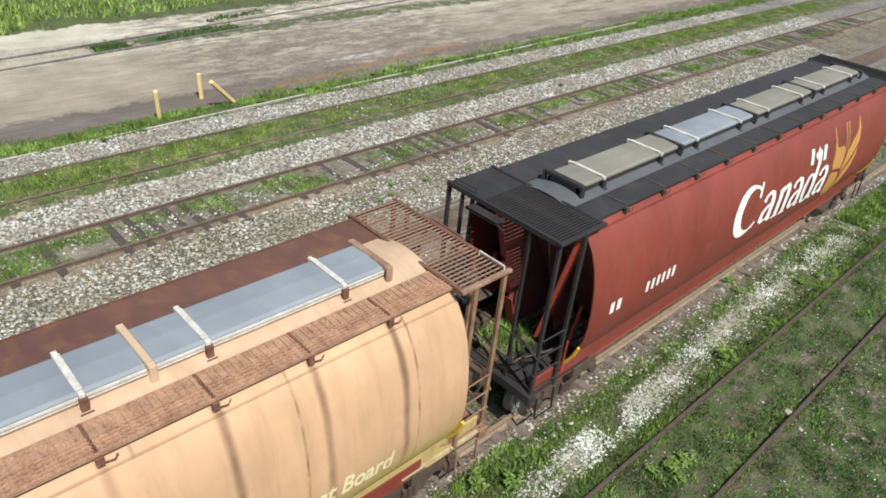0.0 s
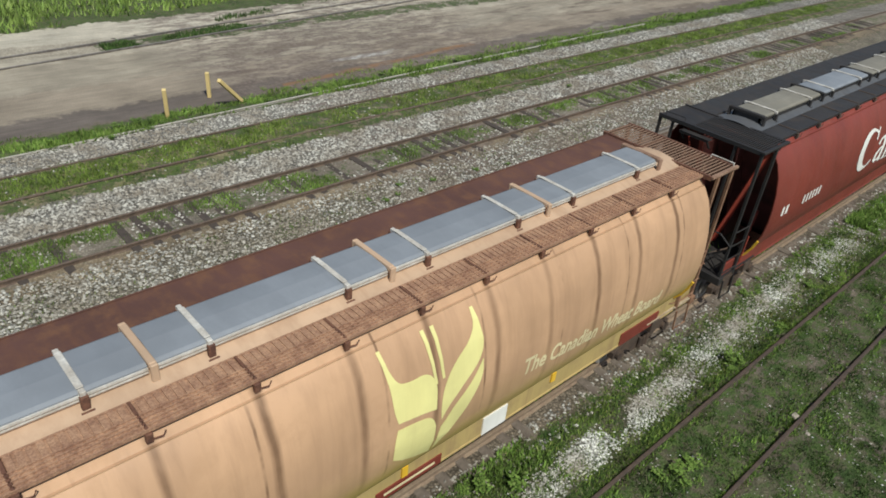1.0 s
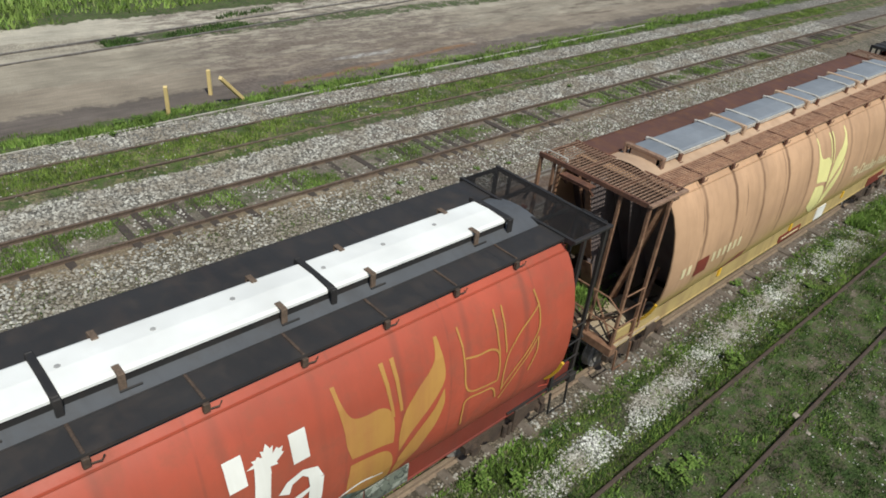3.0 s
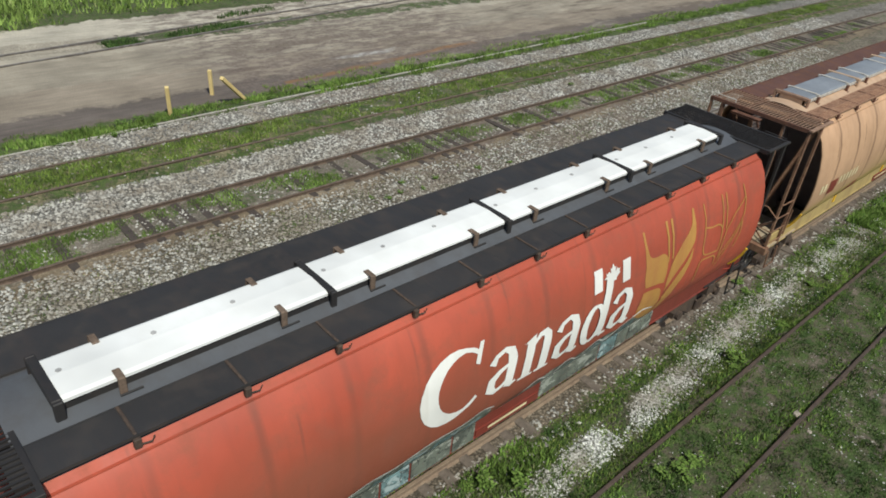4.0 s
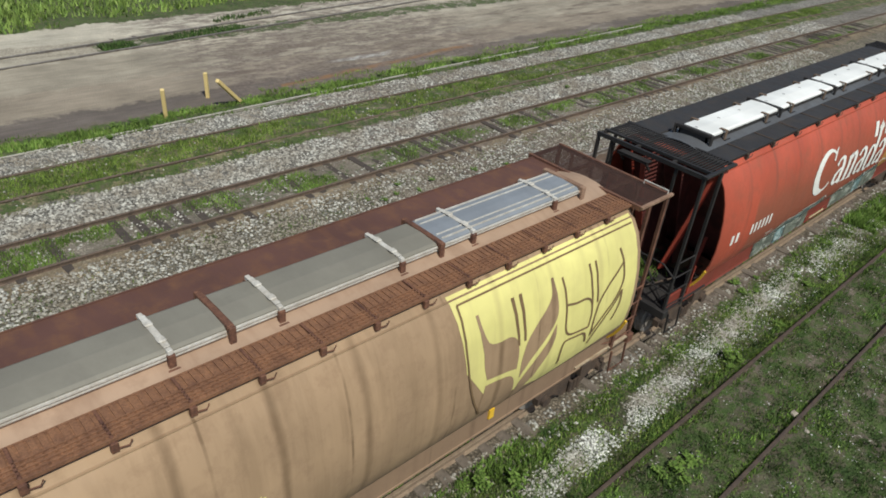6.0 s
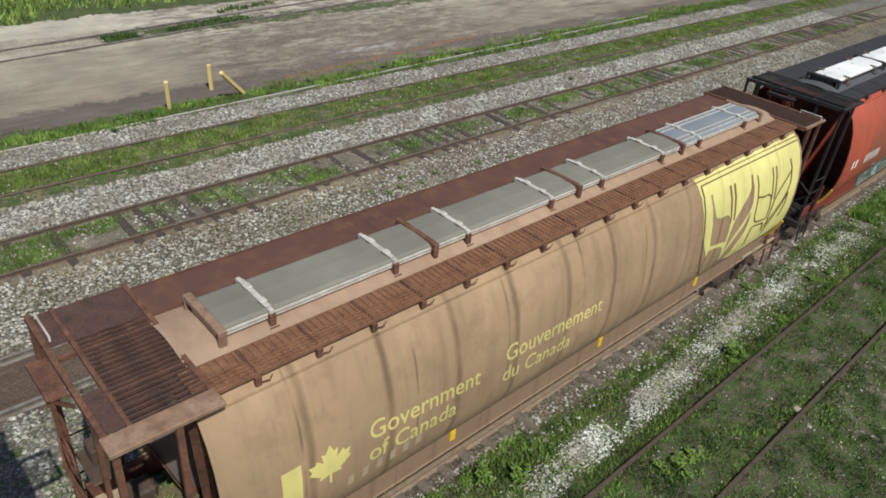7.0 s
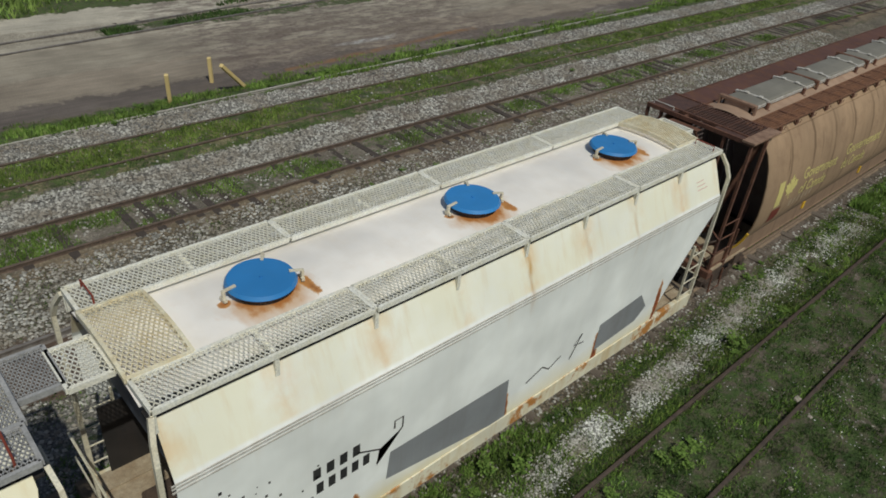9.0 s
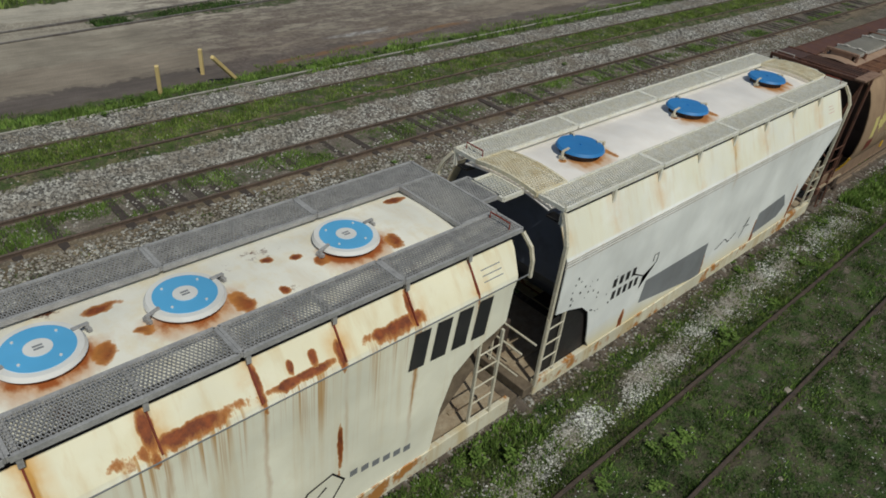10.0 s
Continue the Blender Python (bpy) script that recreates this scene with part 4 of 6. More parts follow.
def wheat_lines(cx, s0, k, w=0.07):
    """The same ear drawn in outline."""
    def line(*pts):
        return stroke(curve([(cx + x * k, s0 + y * k) for x, y in pts]), w, w)
    return [line((-0.87, 2.3), (-0.80, 1.9), (-0.77, 1.5), (-0.74, 1.22), (-0.60, 1.06), (-0.3, 1.0), (-0.02, 0.97)), line((-0.76, 1.74), (-0.5, 1.68), (-0.22, 1.66), (-0.05, 1.54), (0.0, 1.3), (-0.02, 0.97)),
            line((-0.11, 2.3), (-0.01, 1.42)), line((0.07, 2.3), (0.14, 1.45)),
            line((0.83, 2.3), (0.92, 1.95), (0.92, 1.6), (0.75, 1.32), (0.45, 1.06), (0.2, 0.84), (0.11, 0.70)), line((0.90, 2.0), (0.70, 1.85), (0.42, 1.66), (0.2, 1.4), (0.12, 1.1), (0.11, 0.70)),
            line((0.92, 1.42), (0.68, 1.14), (0.36, 0.84), (0.1, 0.5)), line((0.92, 1.42), (0.9, 1.1), (0.74, 0.8)),
            line((-0.74, 0.40), (-0.76, 0.7), (-0.72, 0.94), (-0.4, 0.92), (-0.12, 0.86), (0.0, 0.6))]


def maple_leaf(cx, cy, r):
    half = [(0.0, 1.0), (0.2, 0.62), (0.38, 0.72), (0.3, 0.25), (0.58, 0.52), (0.68, 0.36), (0.95, 0.4), (0.82, 0.12), (0.95, 0.0), (0.45, -0.38), (0.52, -0.55), (0.06, -0.48), (0.06, -0.95)]
    return [(cx + x * r, cy + y * r) for x, y in half] + [(cx - x * r, cy + y * r) for x, y in half[:0:-1]]


def figures(put, x0, s0, n, w, h, gap, *rest):
    """A row of separate painted figures, each a plain bar."""
    for i in range(n):
        x = x0 + i * (w + gap)
        put("painted_figure", flat(rect(x, x + w, s0, s0 + h)), *rest)


def grain_car(label, o):
    """A four-bay grain hopper with curved sides. o holds its paints and hatches."""
    car = thing("hopper_car", label, "hopper car", "cars of the freight train")
    half = 7.5
    bm = bmesh.new()
    shell(bm, half, SIDE, nx=12)
    part("body", bm, o["body"], car, o["body_label"], smooth=True)
    # arched roof sheet
    bm = bmesh.new()
    prof = [(-1.04, 4.275), (-0.8, 4.315), (-0.58, 4.37), (-0.4, 4.42), (-0.2, 4.455), (0.0, 4.468), (0.2, 4.455), (0.4, 4.42), (0.58, 4.37), (0.8, 4.315), (1.04, 4.275)]
    for (ya, za), (yb, zb) in zip(prof, prof[1:]):
        for x0, x1 in ((-7.3, 7.52),):
            q = [bm.verts.new(c) for c in ((x0, ya, za), (x1, ya, za), (x1, yb, zb), (x0, yb, zb))]
            bm.faces.new(q)
    bmesh.ops.remove_doubles(bm, verts=bm.verts[:], dist=1e-4)
    ext = bmesh.ops.extrude_face_region(bm, geom=bm.faces[:])
    for v in [g for g in ext["geom"] if isinstance(g, bmesh.types.BMVert)]:
        v.co.z -= 0.012
    part("roof", bm, o["roof"], car, o["roof_label"], smooth=True)
    # hatches on a raised coaming
    bm = boxes((-6.82, 6.82, -0.35, -0.31, 4.33, 4.56), (-6.82, 6.82, 0.31, 0.35, 4.33, 4.56), (-6.82, -6.78, -0.35, 0.35, 4.33, 4.56), (6.78, 6.82, -0.35, 0.35, 4.33, 4.56))
    part("coaming", bm, o["coaming"], car)
    for i in range(4):
        x0 = -6.8 + 3.4 * i
        bm = bmesh.new()
        ys = [(-0.375, 4.545), (-0.375, 4.585), (-0.33, 4.61), (0.0, 4.63), (0.33, 4.61), (0.375, 4.585), (0.375, 4.545)]
        a = [bm.verts.new((x0 + 0.05, y, z)) for y, z in ys]
        b = [bm.verts.new((x0 + 3.35, y, z)) for y, z in ys]
        for j in range(len(ys) - 1):
            bm.faces.new((a[j], a[j + 1], b[j + 1], b[j]))
        bm.faces.new((a[0], b[0], b[-1], a[-1]))
        bm.faces.new(a)
        bm.faces.new(b[::-1])
        hatch = part("hatch_cover", bm, o["hatches"][i], car, o["hatch_labels"][i])
        if "ribbed" in o["hatch_labels"][i]:
            for y in (-0.31, -0.19, 0.19, 0.31):
                part("hatch_ridge", boxes((x0 + 0.1, x0 + 3.3, y - 0.009, y + 0.009, 4.605, 4.634)), "strap", hatch, "pale ridge on the hatch")
        for s in (-1, 1):
            if o["rim"]:
                part("hatch_rim", boxes((x0 + 0.05, x0 + 3.35, s * 0.385 - 0.01, s * 0.385 + 0.01, 4.495, 4.512)), "strap", hatch, "pale hatch edge strip")
                part("hatch_rim", boxes((x0 + 0.05, x0 + 3.35, s * 0.385 - 0.014, s * 0.385 + 0.014, 4.538, 4.565)), "strap", hatch, "pale hatch edge strip")
        if o["clips"] == "straps":
            for f in (0.2, 0.78):
                xs = x0 + 3.4 * f
                bm = boxes((xs - 0.04, xs + 0.04, -0.35, 0.35, 4.626, 4.64), (xs - 0.032, xs + 0.032, -0.43, -0.35, 4.565, 4.63), (xs - 0.032, xs + 0.032, 0.35, 0.43, 4.565, 4.63))
                strap = part("strap", bm, o["strap"], hatch, "pale metal hatch strap", bevel=0.006)
                for y in o["knobs"]:
                    part("knob", boxes((xs - 0.055, xs + 0.045, y - 0.06, y + 0.05, 4.632, 4.668)), o["strap"], strap, bevel=0.015)
                for s in (-1, 1):
                    part("strap_foot", boxes((xs - 0.045, xs + 0.045, min(s * 0.40, s * 0.46), max(s * 0.40, s * 0.46), 4.37, 4.575), (xs - 0.075, xs + 0.075, min(s * 0.40, s * 0.5), max(s * 0.40, s * 0.5), 4.37, 4.40)), o["foot"], strap, bevel=0.008)
        else:
            for f in (0.19, 0.78):
                xs = x0 + 3.4 * f
                for s in (-1, 1):
                    ya, yb = sorted((s * 0.27, s * 0.45))
                    bm = boxes((xs - 0.042, xs + 0.042, ya, yb, 4.612, 4.636), (xs - 0.042, xs + 0.042, min(s * 0.42, s * 0.46), max(s * 0.42, s * 0.46), 4.38, 4.63))
                    part("clip", bm, o["clip"], hatch, "dark hatch clip", bevel=0.008)
                    part("clip_rod", beams(((xs - 0.05, s * 0.47, 4.41), (xs + 0.2, s * 0.47, 4.41), 0.03, None, 6)), "black_metal", hatch)
            for f, y in ((0.05, 0.05), (0.36, 0.08), (0.66, 0.1)):
                bm = bmesh.new()
                disc(bm, (x0 + 3.4 * f, y, 4.618), "z", 0.036, 0.016, 6)
                part("stud", bm, "galvanised", hatch)
    for i in range(5):
        x = -6.8 + 3.4 * i
        w = 0.055 if i in (0, 4) else 0.045
        bm = boxes((x - w, x + w, -0.42, 0.42, 4.565, 4.645), (x - w, x + w, -0.47, -0.42, 4.36, 4.64), (x - w, x + w, 0.42, 0.47, 4.36, 4.64), (x - w - 0.03, x + w + 0.03, -0.5, -0.42, 4.36, 4.39))
        part("crossbar", bm, o["crossbar"] if 0 < i < 4 else o["endbar"], car, bevel=0.012)
    # running boards on brackets
    for s in (-1, 1):
        edge = 1.09 if s < 0 else 1.26
        y0, y1 = sorted((s * 0.60, s * edge))
        if o["dense"]:
            bm = grating(-7.43, 7.43, y0, y1, 4.40, 0.12, o["pitch"], 0.021, 0.018)
        else:
            bm = boxes((-7.43, 7.43, y0, y1, 4.37, 4.385))
            for i in range(150 if s < 0 else 0):
                x = -7.3 + 14.86 * (i + 0.5) / 150
                box(bm, x - 0.034, x + 0.034, y0, y1, 4.384, 4.397 + 0.004 * ((i * 5) % 4) / 3)
            for q in (0.26, 0.32, 0.38, 0.44) if s < 0 else ():
                box(bm, -7.43, 7.43, s * (0.60 + q) - 0.007, s * (0.60 + q) + 0.007, 4.38, 4.418)
        box(bm, -7.43, 7.43, s * edge - 0.012, s * edge + 0.012, 4.36, 4.405)
        box(bm, -7.43, 7.43, s * 0.60 - 0.012, s * 0.60 + 0.012, 4.36, 4.405)
        if o["dense"]:
            box(bm, -7.43, 7.43, y0, y1, 4.375, 4.402)
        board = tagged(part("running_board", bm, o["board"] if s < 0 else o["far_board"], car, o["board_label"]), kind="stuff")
        n = int(6.9 / o["pitch"])
        for i in range(-n, n + 1):
            x = o["pitch"] * i
            bm = boxes((x - 0.03, x + 0.03, y0 + 0.02, y1 - 0.01, 4.335, 4.36), (x - 0.04, x + 0.04, min(s * (edge - 0.01), s * (edge + 0.05)), max(s * (edge - 0.01), s * (edge + 0.05)), 4.24, 4.37))
            if s < 0:
                box(bm, x - 0.02, x + 0.02, y0, y1, 4.404, 4.418)
            bracket = part("bracket", bm, o["bracket"], board, bevel=0.008)
            part("bracket_hook", pipe([(x + 0.04, s * (edge + 0.03), 4.27), (x + 0.14, s * (edge + 0.05), 4.27), (x + 0.17, s * (edge + 0.05), 4.33)], 0.022, 5), o["bracket"], board)
        # lap seam of the roof sheet under the board
        part("roof_seam", beams(((-7.48, s * 1.145, 4.185), (7.48, s * 1.145, 4.185), 0.03, 0.018)), o["body"], car)
    # ends: slope sheets, webs, platforms, posts, ladders, brake gear
    for e in (-1, 1):
        end = new("car_end")
        end.parent = car

        def bx(x0, x1, y0, y1, z0, z1):
            return (min(e * x0, e * x1), max(e * x0, e * x1), y0, y1, z0, z1)

        # sheet and webs take a dark colour for the shade inside the end
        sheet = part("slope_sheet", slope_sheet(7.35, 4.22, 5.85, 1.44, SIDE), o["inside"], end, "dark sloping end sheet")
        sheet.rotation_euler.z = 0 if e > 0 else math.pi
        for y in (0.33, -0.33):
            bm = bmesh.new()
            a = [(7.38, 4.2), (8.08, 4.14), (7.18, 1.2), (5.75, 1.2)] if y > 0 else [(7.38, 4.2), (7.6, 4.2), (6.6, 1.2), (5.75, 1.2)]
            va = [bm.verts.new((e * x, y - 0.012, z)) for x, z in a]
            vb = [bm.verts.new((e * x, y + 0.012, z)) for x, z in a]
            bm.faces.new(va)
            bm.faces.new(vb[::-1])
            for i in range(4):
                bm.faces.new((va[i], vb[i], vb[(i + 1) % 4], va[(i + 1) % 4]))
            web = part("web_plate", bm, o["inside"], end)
            if y > 0:
                # tapered flange in three lengths with gaps
                for f0, f1 in ((0.0, 0.36), (0.41, 0.68), (0.73, 1.0)):
                    bm = bmesh.new()
                    q = []
                    for f in (f0, f1):
                        x, z, w = 8.09 - 0.9 * f, 4.14 - 2.94 * f, 0.05 + o["flange"] * f
                        for dx in (0.0, 0.02):
                            q += [bm.verts.new((e * (x + dx), y - w, z)), bm.verts.new((e * (x + dx), y + w, z))]
                    for c in ((0, 1, 5, 4), (2, 6, 7, 3), (0, 4, 6, 2), (1, 3, 7, 5), (0, 2, 3, 1), (4, 5, 7, 6)):
                        bm.faces.new([q[j] for j in c])
                    part("flange", bm, o["stiff"], web)
        for s in (-1, 1):
            part("end_brace", beams(((e * 7.5, s * 1.08, 4.2), (e * 7.1, s * 0.3, 1.25), 0.17, 0.03)), o["brace"], end)
            part("inner_strut", beams(((e * 7.05, s * 1.12, 2.5), (e * 7.45, s * 1.16, 1.15), 0.06)), o["brace"], end)
        # roof-level platform
        near, far, back = -1.28, 1.38, 7.43 if e > 0 else 7.22
        plat = part("end_platform", boxes(bx(8.38, 8.44, near, far, 4.34, 4.43)), o["platform"], end, o["platform_label"])
        part("cross_beam", boxes(bx(back, back + 0.06, near, far, 4.34, 4.43)), o["platform"], plat)
        for y in (near + 0.03, -0.45, 0.45, far - 0.03):
            part("bearer", boxes(bx(back + 0.06, 8.38, y - 0.03, y + 0.03, 4.335, 4.395)), o["platform"], plat)
        part("edge_plank", boxes(bx(back, 8.46, near - 0.05, near + (o["plank"] if e < 0 else 0.02), 4.38, 4.438)), o["edge"], plat, bevel=0.008)
        lay = o["lay"][0 if e > 0 else 1]
        x1 = lay["to"]
        if x1 < 8.3:
            part("cross_beam", boxes(bx(x1, x1 + 0.05, near, far, 4.37, 4.43)), o["platform"], plat)
        for pa, pb, pc, pd in lay["plates"]:
            part("tread_plate", boxes(bx(pa, pb, pc, pd, 4.397, 4.404)), o["tread"], plat)
        rods = bmesh.new()
        for q in range(int((x1 - back - 0.06) / lay["rods"])):
            r = back + 0.08 + lay["rods"] * q
            box(rods, *bx(r, r + 0.007, near, lay["far"], 4.398, 4.407))
        tagged(part("tread_mesh", rods, o["slats"], plat, "fine cross rods of the platform"), kind="stuff")
        first = None
        y = near + 0.03
        while y < lay["far"]:
            if first is None:
                first = part("slat", boxes(bx(back + 0.06, x1, -lay["wide"] / 2, lay["wide"] / 2, 4.428 - lay["deep"], 4.428)), o["slats"], plat)
                sl = first
            else:
                sl = new("slat", first.data)
                sl.parent = plat
            sl.location.y = y
            y += lay["step"]
        part("crossover_step", boxes(bx(8.44, 8.66, -0.08, 0.66, 4.27, 4.29), bx(8.63, 8.66, -0.08, 0.66, 4.25, 4.31)), o["platform"], plat, "small step plate between the cars")
        for y in (-0.04, 0.62):
            part("step_bracket", beams(((e * 8.62, y, 4.27), (e * 8.41, y, 4.05), 0.04)), o["platform"], plat)
        gy = -1.0 if e > 0 else 1.0
        part("grab_iron", pipe([(e * 8.34, gy - 0.26, 4.43), (e * 8.34, gy - 0.26, 4.5), (e * 8.34, gy + 0.26, 4.5), (e * 8.34, gy + 0.26, 4.43)], 0.026, 6), o["strap_end"], end)
        for y, x in ((-1.25, 8.39), (1.35, 8.39), (1.0, 8.39), (-0.62, 8.39), (-1.28, 7.74), (1.33, 7.74)):
            thick = 0.075 if abs(y) > 1.1 else 0.055
            part("post", beams(((e * x, y, 1.05), (e * x, y, 4.36), thick, 0.055)), o["post"], end)
        for s in (-1, 1):
            for z in (1.25, 1.62, 2.0, 2.38):
                part("rung", beams(((e * 8.38, s * 1.28, z), (e * 7.74, s * 1.3, z), 0.03, None, 6)), o["post"], end)
            part("corner_brace", beams(((e * 8.39, s * 1.25, 1.9), (e * 8.39, s * 0.3, 1.15), 0.045)), o["post"], end)
        part("handrail", pipe([(e * 8.44, -1.3, 2.0), (e * 8.5, -1.0, 2.25), (e * 8.5, 1.0, 2.25), (e * 8.44, 1.33, 2.4)], 0.035, 6), o["post"], end)
        part("handrail", pipe([(e * 8.44, -1.3, 1.6), (e * 8.47, -0.4, 1.65), (e * 8.47, 1.33, 1.85)], 0.03, 6), o["post"], end)
        part("end_sill", boxes(bx(8.3, 8.5, -1.33, 1.33, 0.94, 1.14)), o["post"], end, bevel=0.012)
        part("deck_plate", boxes(bx(5.9, 8.3, -0.22, 0.22, 1.09, 1.12)), "steel", end)
        part("body_bolster", boxes(bx(6.8, 7.1, -1.3, 1.3, 0.8, 1.08)), "steel", end, bevel=0.01)
        for s in (-1, 1):
            part("deck_plate", boxes(bx(7.66, 8.3, min(s * 0.98, s * 1.3), max(s * 0.98, s * 1.3), 1.09, 1.12)), o["deck"], end)
        part("deck_plate", boxes(bx(6.6, 8.3, -0.97, -0.24, 1.085, 1.115)), o["deck"], end)
        part("deck_plate", boxes(bx(6.6, 7.65, -1.28, -0.98, 1.085, 1.115)), o["deck"], end)
        if e < 0:
            # seedlings grown from spilled grain on the end deck
            part("deck_plate", boxes((-8.1, -6.9, -0.2, 0.75, 1.122, 1.135)), "soil", end, "spilled dirt on the deck")
            sown = random.Random(31)
            blades = bmesh.new()
            for _ in range(o["sprouts"]):
                x, y = sown.gauss(-7.5, 0.24), sown.gauss(0.18, 0.22)
                h, g, w = sown.uniform(0.08, 0.26), sown.uniform(0, 6.28), sown.uniform(0, 6.28)
                v = [blades.verts.new(c) for c in ((x - 0.014 * math.cos(w), y - 0.014 * math.sin(w), 1.12), (x + 0.014 * math.cos(w), y + 0.014 * math.sin(w), 1.12), (x + 0.6 * h * math.cos(g), y + 0.6 * h * math.sin(g), 1.12 + h))]
                blades.faces.new(v)
            tagged(part("sprouted_grass", blades, LUSH, end, "green seedlings growing on the deck"), kind="stuff")
        part("brake_rod", beams(((e * 5.8, 0.62, 1.0), (e * 8.3, 0.62, 1.02), 0.04, None, 6)), "steel", end)
        part("brake_rod", beams(((e * 5.8, -0.62, 0.95), (e * 8.3, -0.55, 0.98), 0.035, None, 6)), "steel", end)
        part("brake_rod", beams(((e * 8.3, -1.2, 1.15), (e * 7.0, 0.5, 1.5), 0.05, None, 6)), o["post"], end)
        part("air_pipe", pipe([(e * 6.2, -0.9, 1.3), (e * 7.4, -0.8, 1.35), (e * 7.9, -0.5, 1.2), (e * 8.4, -0.35, 0.9)], 0.045, 6), "steel", end)
        part("step", pipe([(e * 8.25, -1.33, 1.0), (e * 8.25, -1.36, 0.5), (e * 7.75, -1.36, 0.5), (e * 7.75, -1.33, 1.0)], 0.035), o["post"], end)
        if e < 0:
            bm = bmesh.new()
            for i in range(20):
                g, k = 2 * math.pi * i / 20, 2 * math.pi * (i + 1) / 20
                beam(bm, (-8.46, 0.75 + 0.26 * math.cos(g), 2.55 + 0.26 * math.sin(g)), (-8.46, 0.75 + 0.26 * math.cos(k), 2.55 + 0.26 * math.sin(k)), 0.03, None, 5)
            for i in range(5):
                g = 2 * math.pi * i / 5
                beam(bm, (-8.44, 0.75, 2.55), (-8.46, 0.75 + 0.26 * math.cos(g), 2.55 + 0.26 * math.sin(g)), 0.025, None, 5)
            part("brake_wheel", bm, o["post"], end, "round brake hand wheel")
            part("brake_shelf", boxes((-8.36, -7.95, 0.3, 1.0, 2.3, 2.34), (-8.25, -8.05, 0.6, 0.9, 2.34, 2.6)), "steel", end, bevel=0.02)
            part("brake_cylinder", boxes((-7.9, -7.5, 0.6, 0.95, 1.15, 1.42)), "steel", end, bevel=0.05)
        part("corner_grab", pipe([(e * 7.56, -1.24, 1.42), (e * 7.56, -1.37, 1.58), (e * 7.56, -1.47, 1.78), (e * 7.56, -1.54, 2.0)], 0.05), "yellow", end, "yellow corner grab handle")
        part("corner_grab", pipe([(e * 7.15, -1.15, 1.3), (e * 7.6, -1.3, 1.3), (e * 7.62, -1.32, 2.05)], 0.035, 6), o["brace"], end)
    # underframe
    part("side_sill", boxes((-8.3, 8.3, -1.24, -1.19, o["sill_z"], 1.44), (-8.3, 8.3, -1.255, -1.19, o["sill_z"], o["sill_z"] + 0.05)), o["sill"], car, bevel=0.01)
    part("side_sill", boxes((-8.3, 8.3, 1.19, 1.24, o["sill_z"], 1.44), (-8.3, 8.3, 1.19, 1.255, o["sill_z"], o["sill_z"] + 0.05)), o["post"], car, bevel=0.01)
    part("centre_sill", boxes((-8.7, 8.7, -0.28, 0.28, 0.72, 1.09)), "steel", car)
    for i in range(4):
        x = -4.6 + 3.05 * i
        bm = bmesh.new()
        t = [bm.verts.new((x + dx * 1.45, dy * 1.15, 1.45)) for dx, dy in ((-1, -1), (1, -1), (1, 1), (-1, 1))]
        b = [bm.verts.new((x + dx * 0.45, dy * 0.5, 0.35)) for dx, dy in ((-1, -1), (1, -1), (1, 1), (-1, 1))]
        for j in range(4):
            bm.faces.new((t[j], t[(j + 1) % 4], b[(j + 1) % 4], b[j]))
        bm.faces.new(b)
        # bays share the shaded end colour
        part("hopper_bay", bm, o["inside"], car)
        part("outlet_gate", boxes((x - 0.5, x + 0.5, -0.6, 0.6, 0.25, 0.35)), "steel", car, bevel=0.01)
    add_trucks(car, (-6.95, 6.95))
    add_couplers(car, 8.72)
    return car


# how an end platform is laid: slats as far as x = to and y = far, their step, rod spacing and solid plates
FULL = dict(to=8.38, far=1.36, step=0.085, rods=0.1, wide=0.022, deep=0.016, plates=())
OPEN_MESH = dict(to=8.38, far=1.36, step=0.034, rods=0.034, wide=0.005, deep=0.006, plates=())
BASE = dict(sprouts=900, pitch=1.26, knobs=(), foot="brown_metal", endbar="brown_metal", edge="strap_tan", plank=0.04, flange=0.11, lay=(FULL, FULL), rim=False, deck="tan_metal", tread="brown_metal", slats="strap_tan", stiff="tan_metal", sill_z=0.98, clip="clip_brown", strap="strap")
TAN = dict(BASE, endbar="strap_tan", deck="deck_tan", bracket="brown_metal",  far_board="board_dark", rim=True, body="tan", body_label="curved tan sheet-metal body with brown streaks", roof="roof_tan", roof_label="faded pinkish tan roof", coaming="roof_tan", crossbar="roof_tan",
           board="board_brown", board_label="rusted brown grating walkway", dense=False, inside="tan_shadow", post="tan_metal", brace="tan_metal", platform="brown_metal",
           platform_label="rusted brown slatted platform", strap_end="strap", sill="dusty_sill", clips="straps", hatches=["hatch_blue"] * 4, hatch_labels=["blue-grey fibreglass hatch cover"] * 4)
BROWN = dict(TAN, sprouts=350, pitch=0.84, knobs=(-0.2, 0.16), plank=0.24, roof="roof_dull", coaming="roof_dull", board="board_rust", lay=(dict(OPEN_MESH, wide=0.007), dict(FULL, to=8.12, deep=0.045, far=0.62, plates=((7.28, 8.38, 0.66, 1.36), (8.17, 8.38, -1.0, -0.3)))), tread="plate_dark", slats="plate_dark", stiff="brown_metal", brace="brown_metal", body="brown_tan", body_label="curved brown sheet-metal body stained dark", post="brown_metal", sill="brown_tan", crossbar="brown_metal",
             hatches=["hatch_grey", "hatch_grey", "hatch_grey", "hatch_blue"], hatch_labels=["dull grey hatch cover"] * 3 + ["blue-grey ribbed hatch cover"])
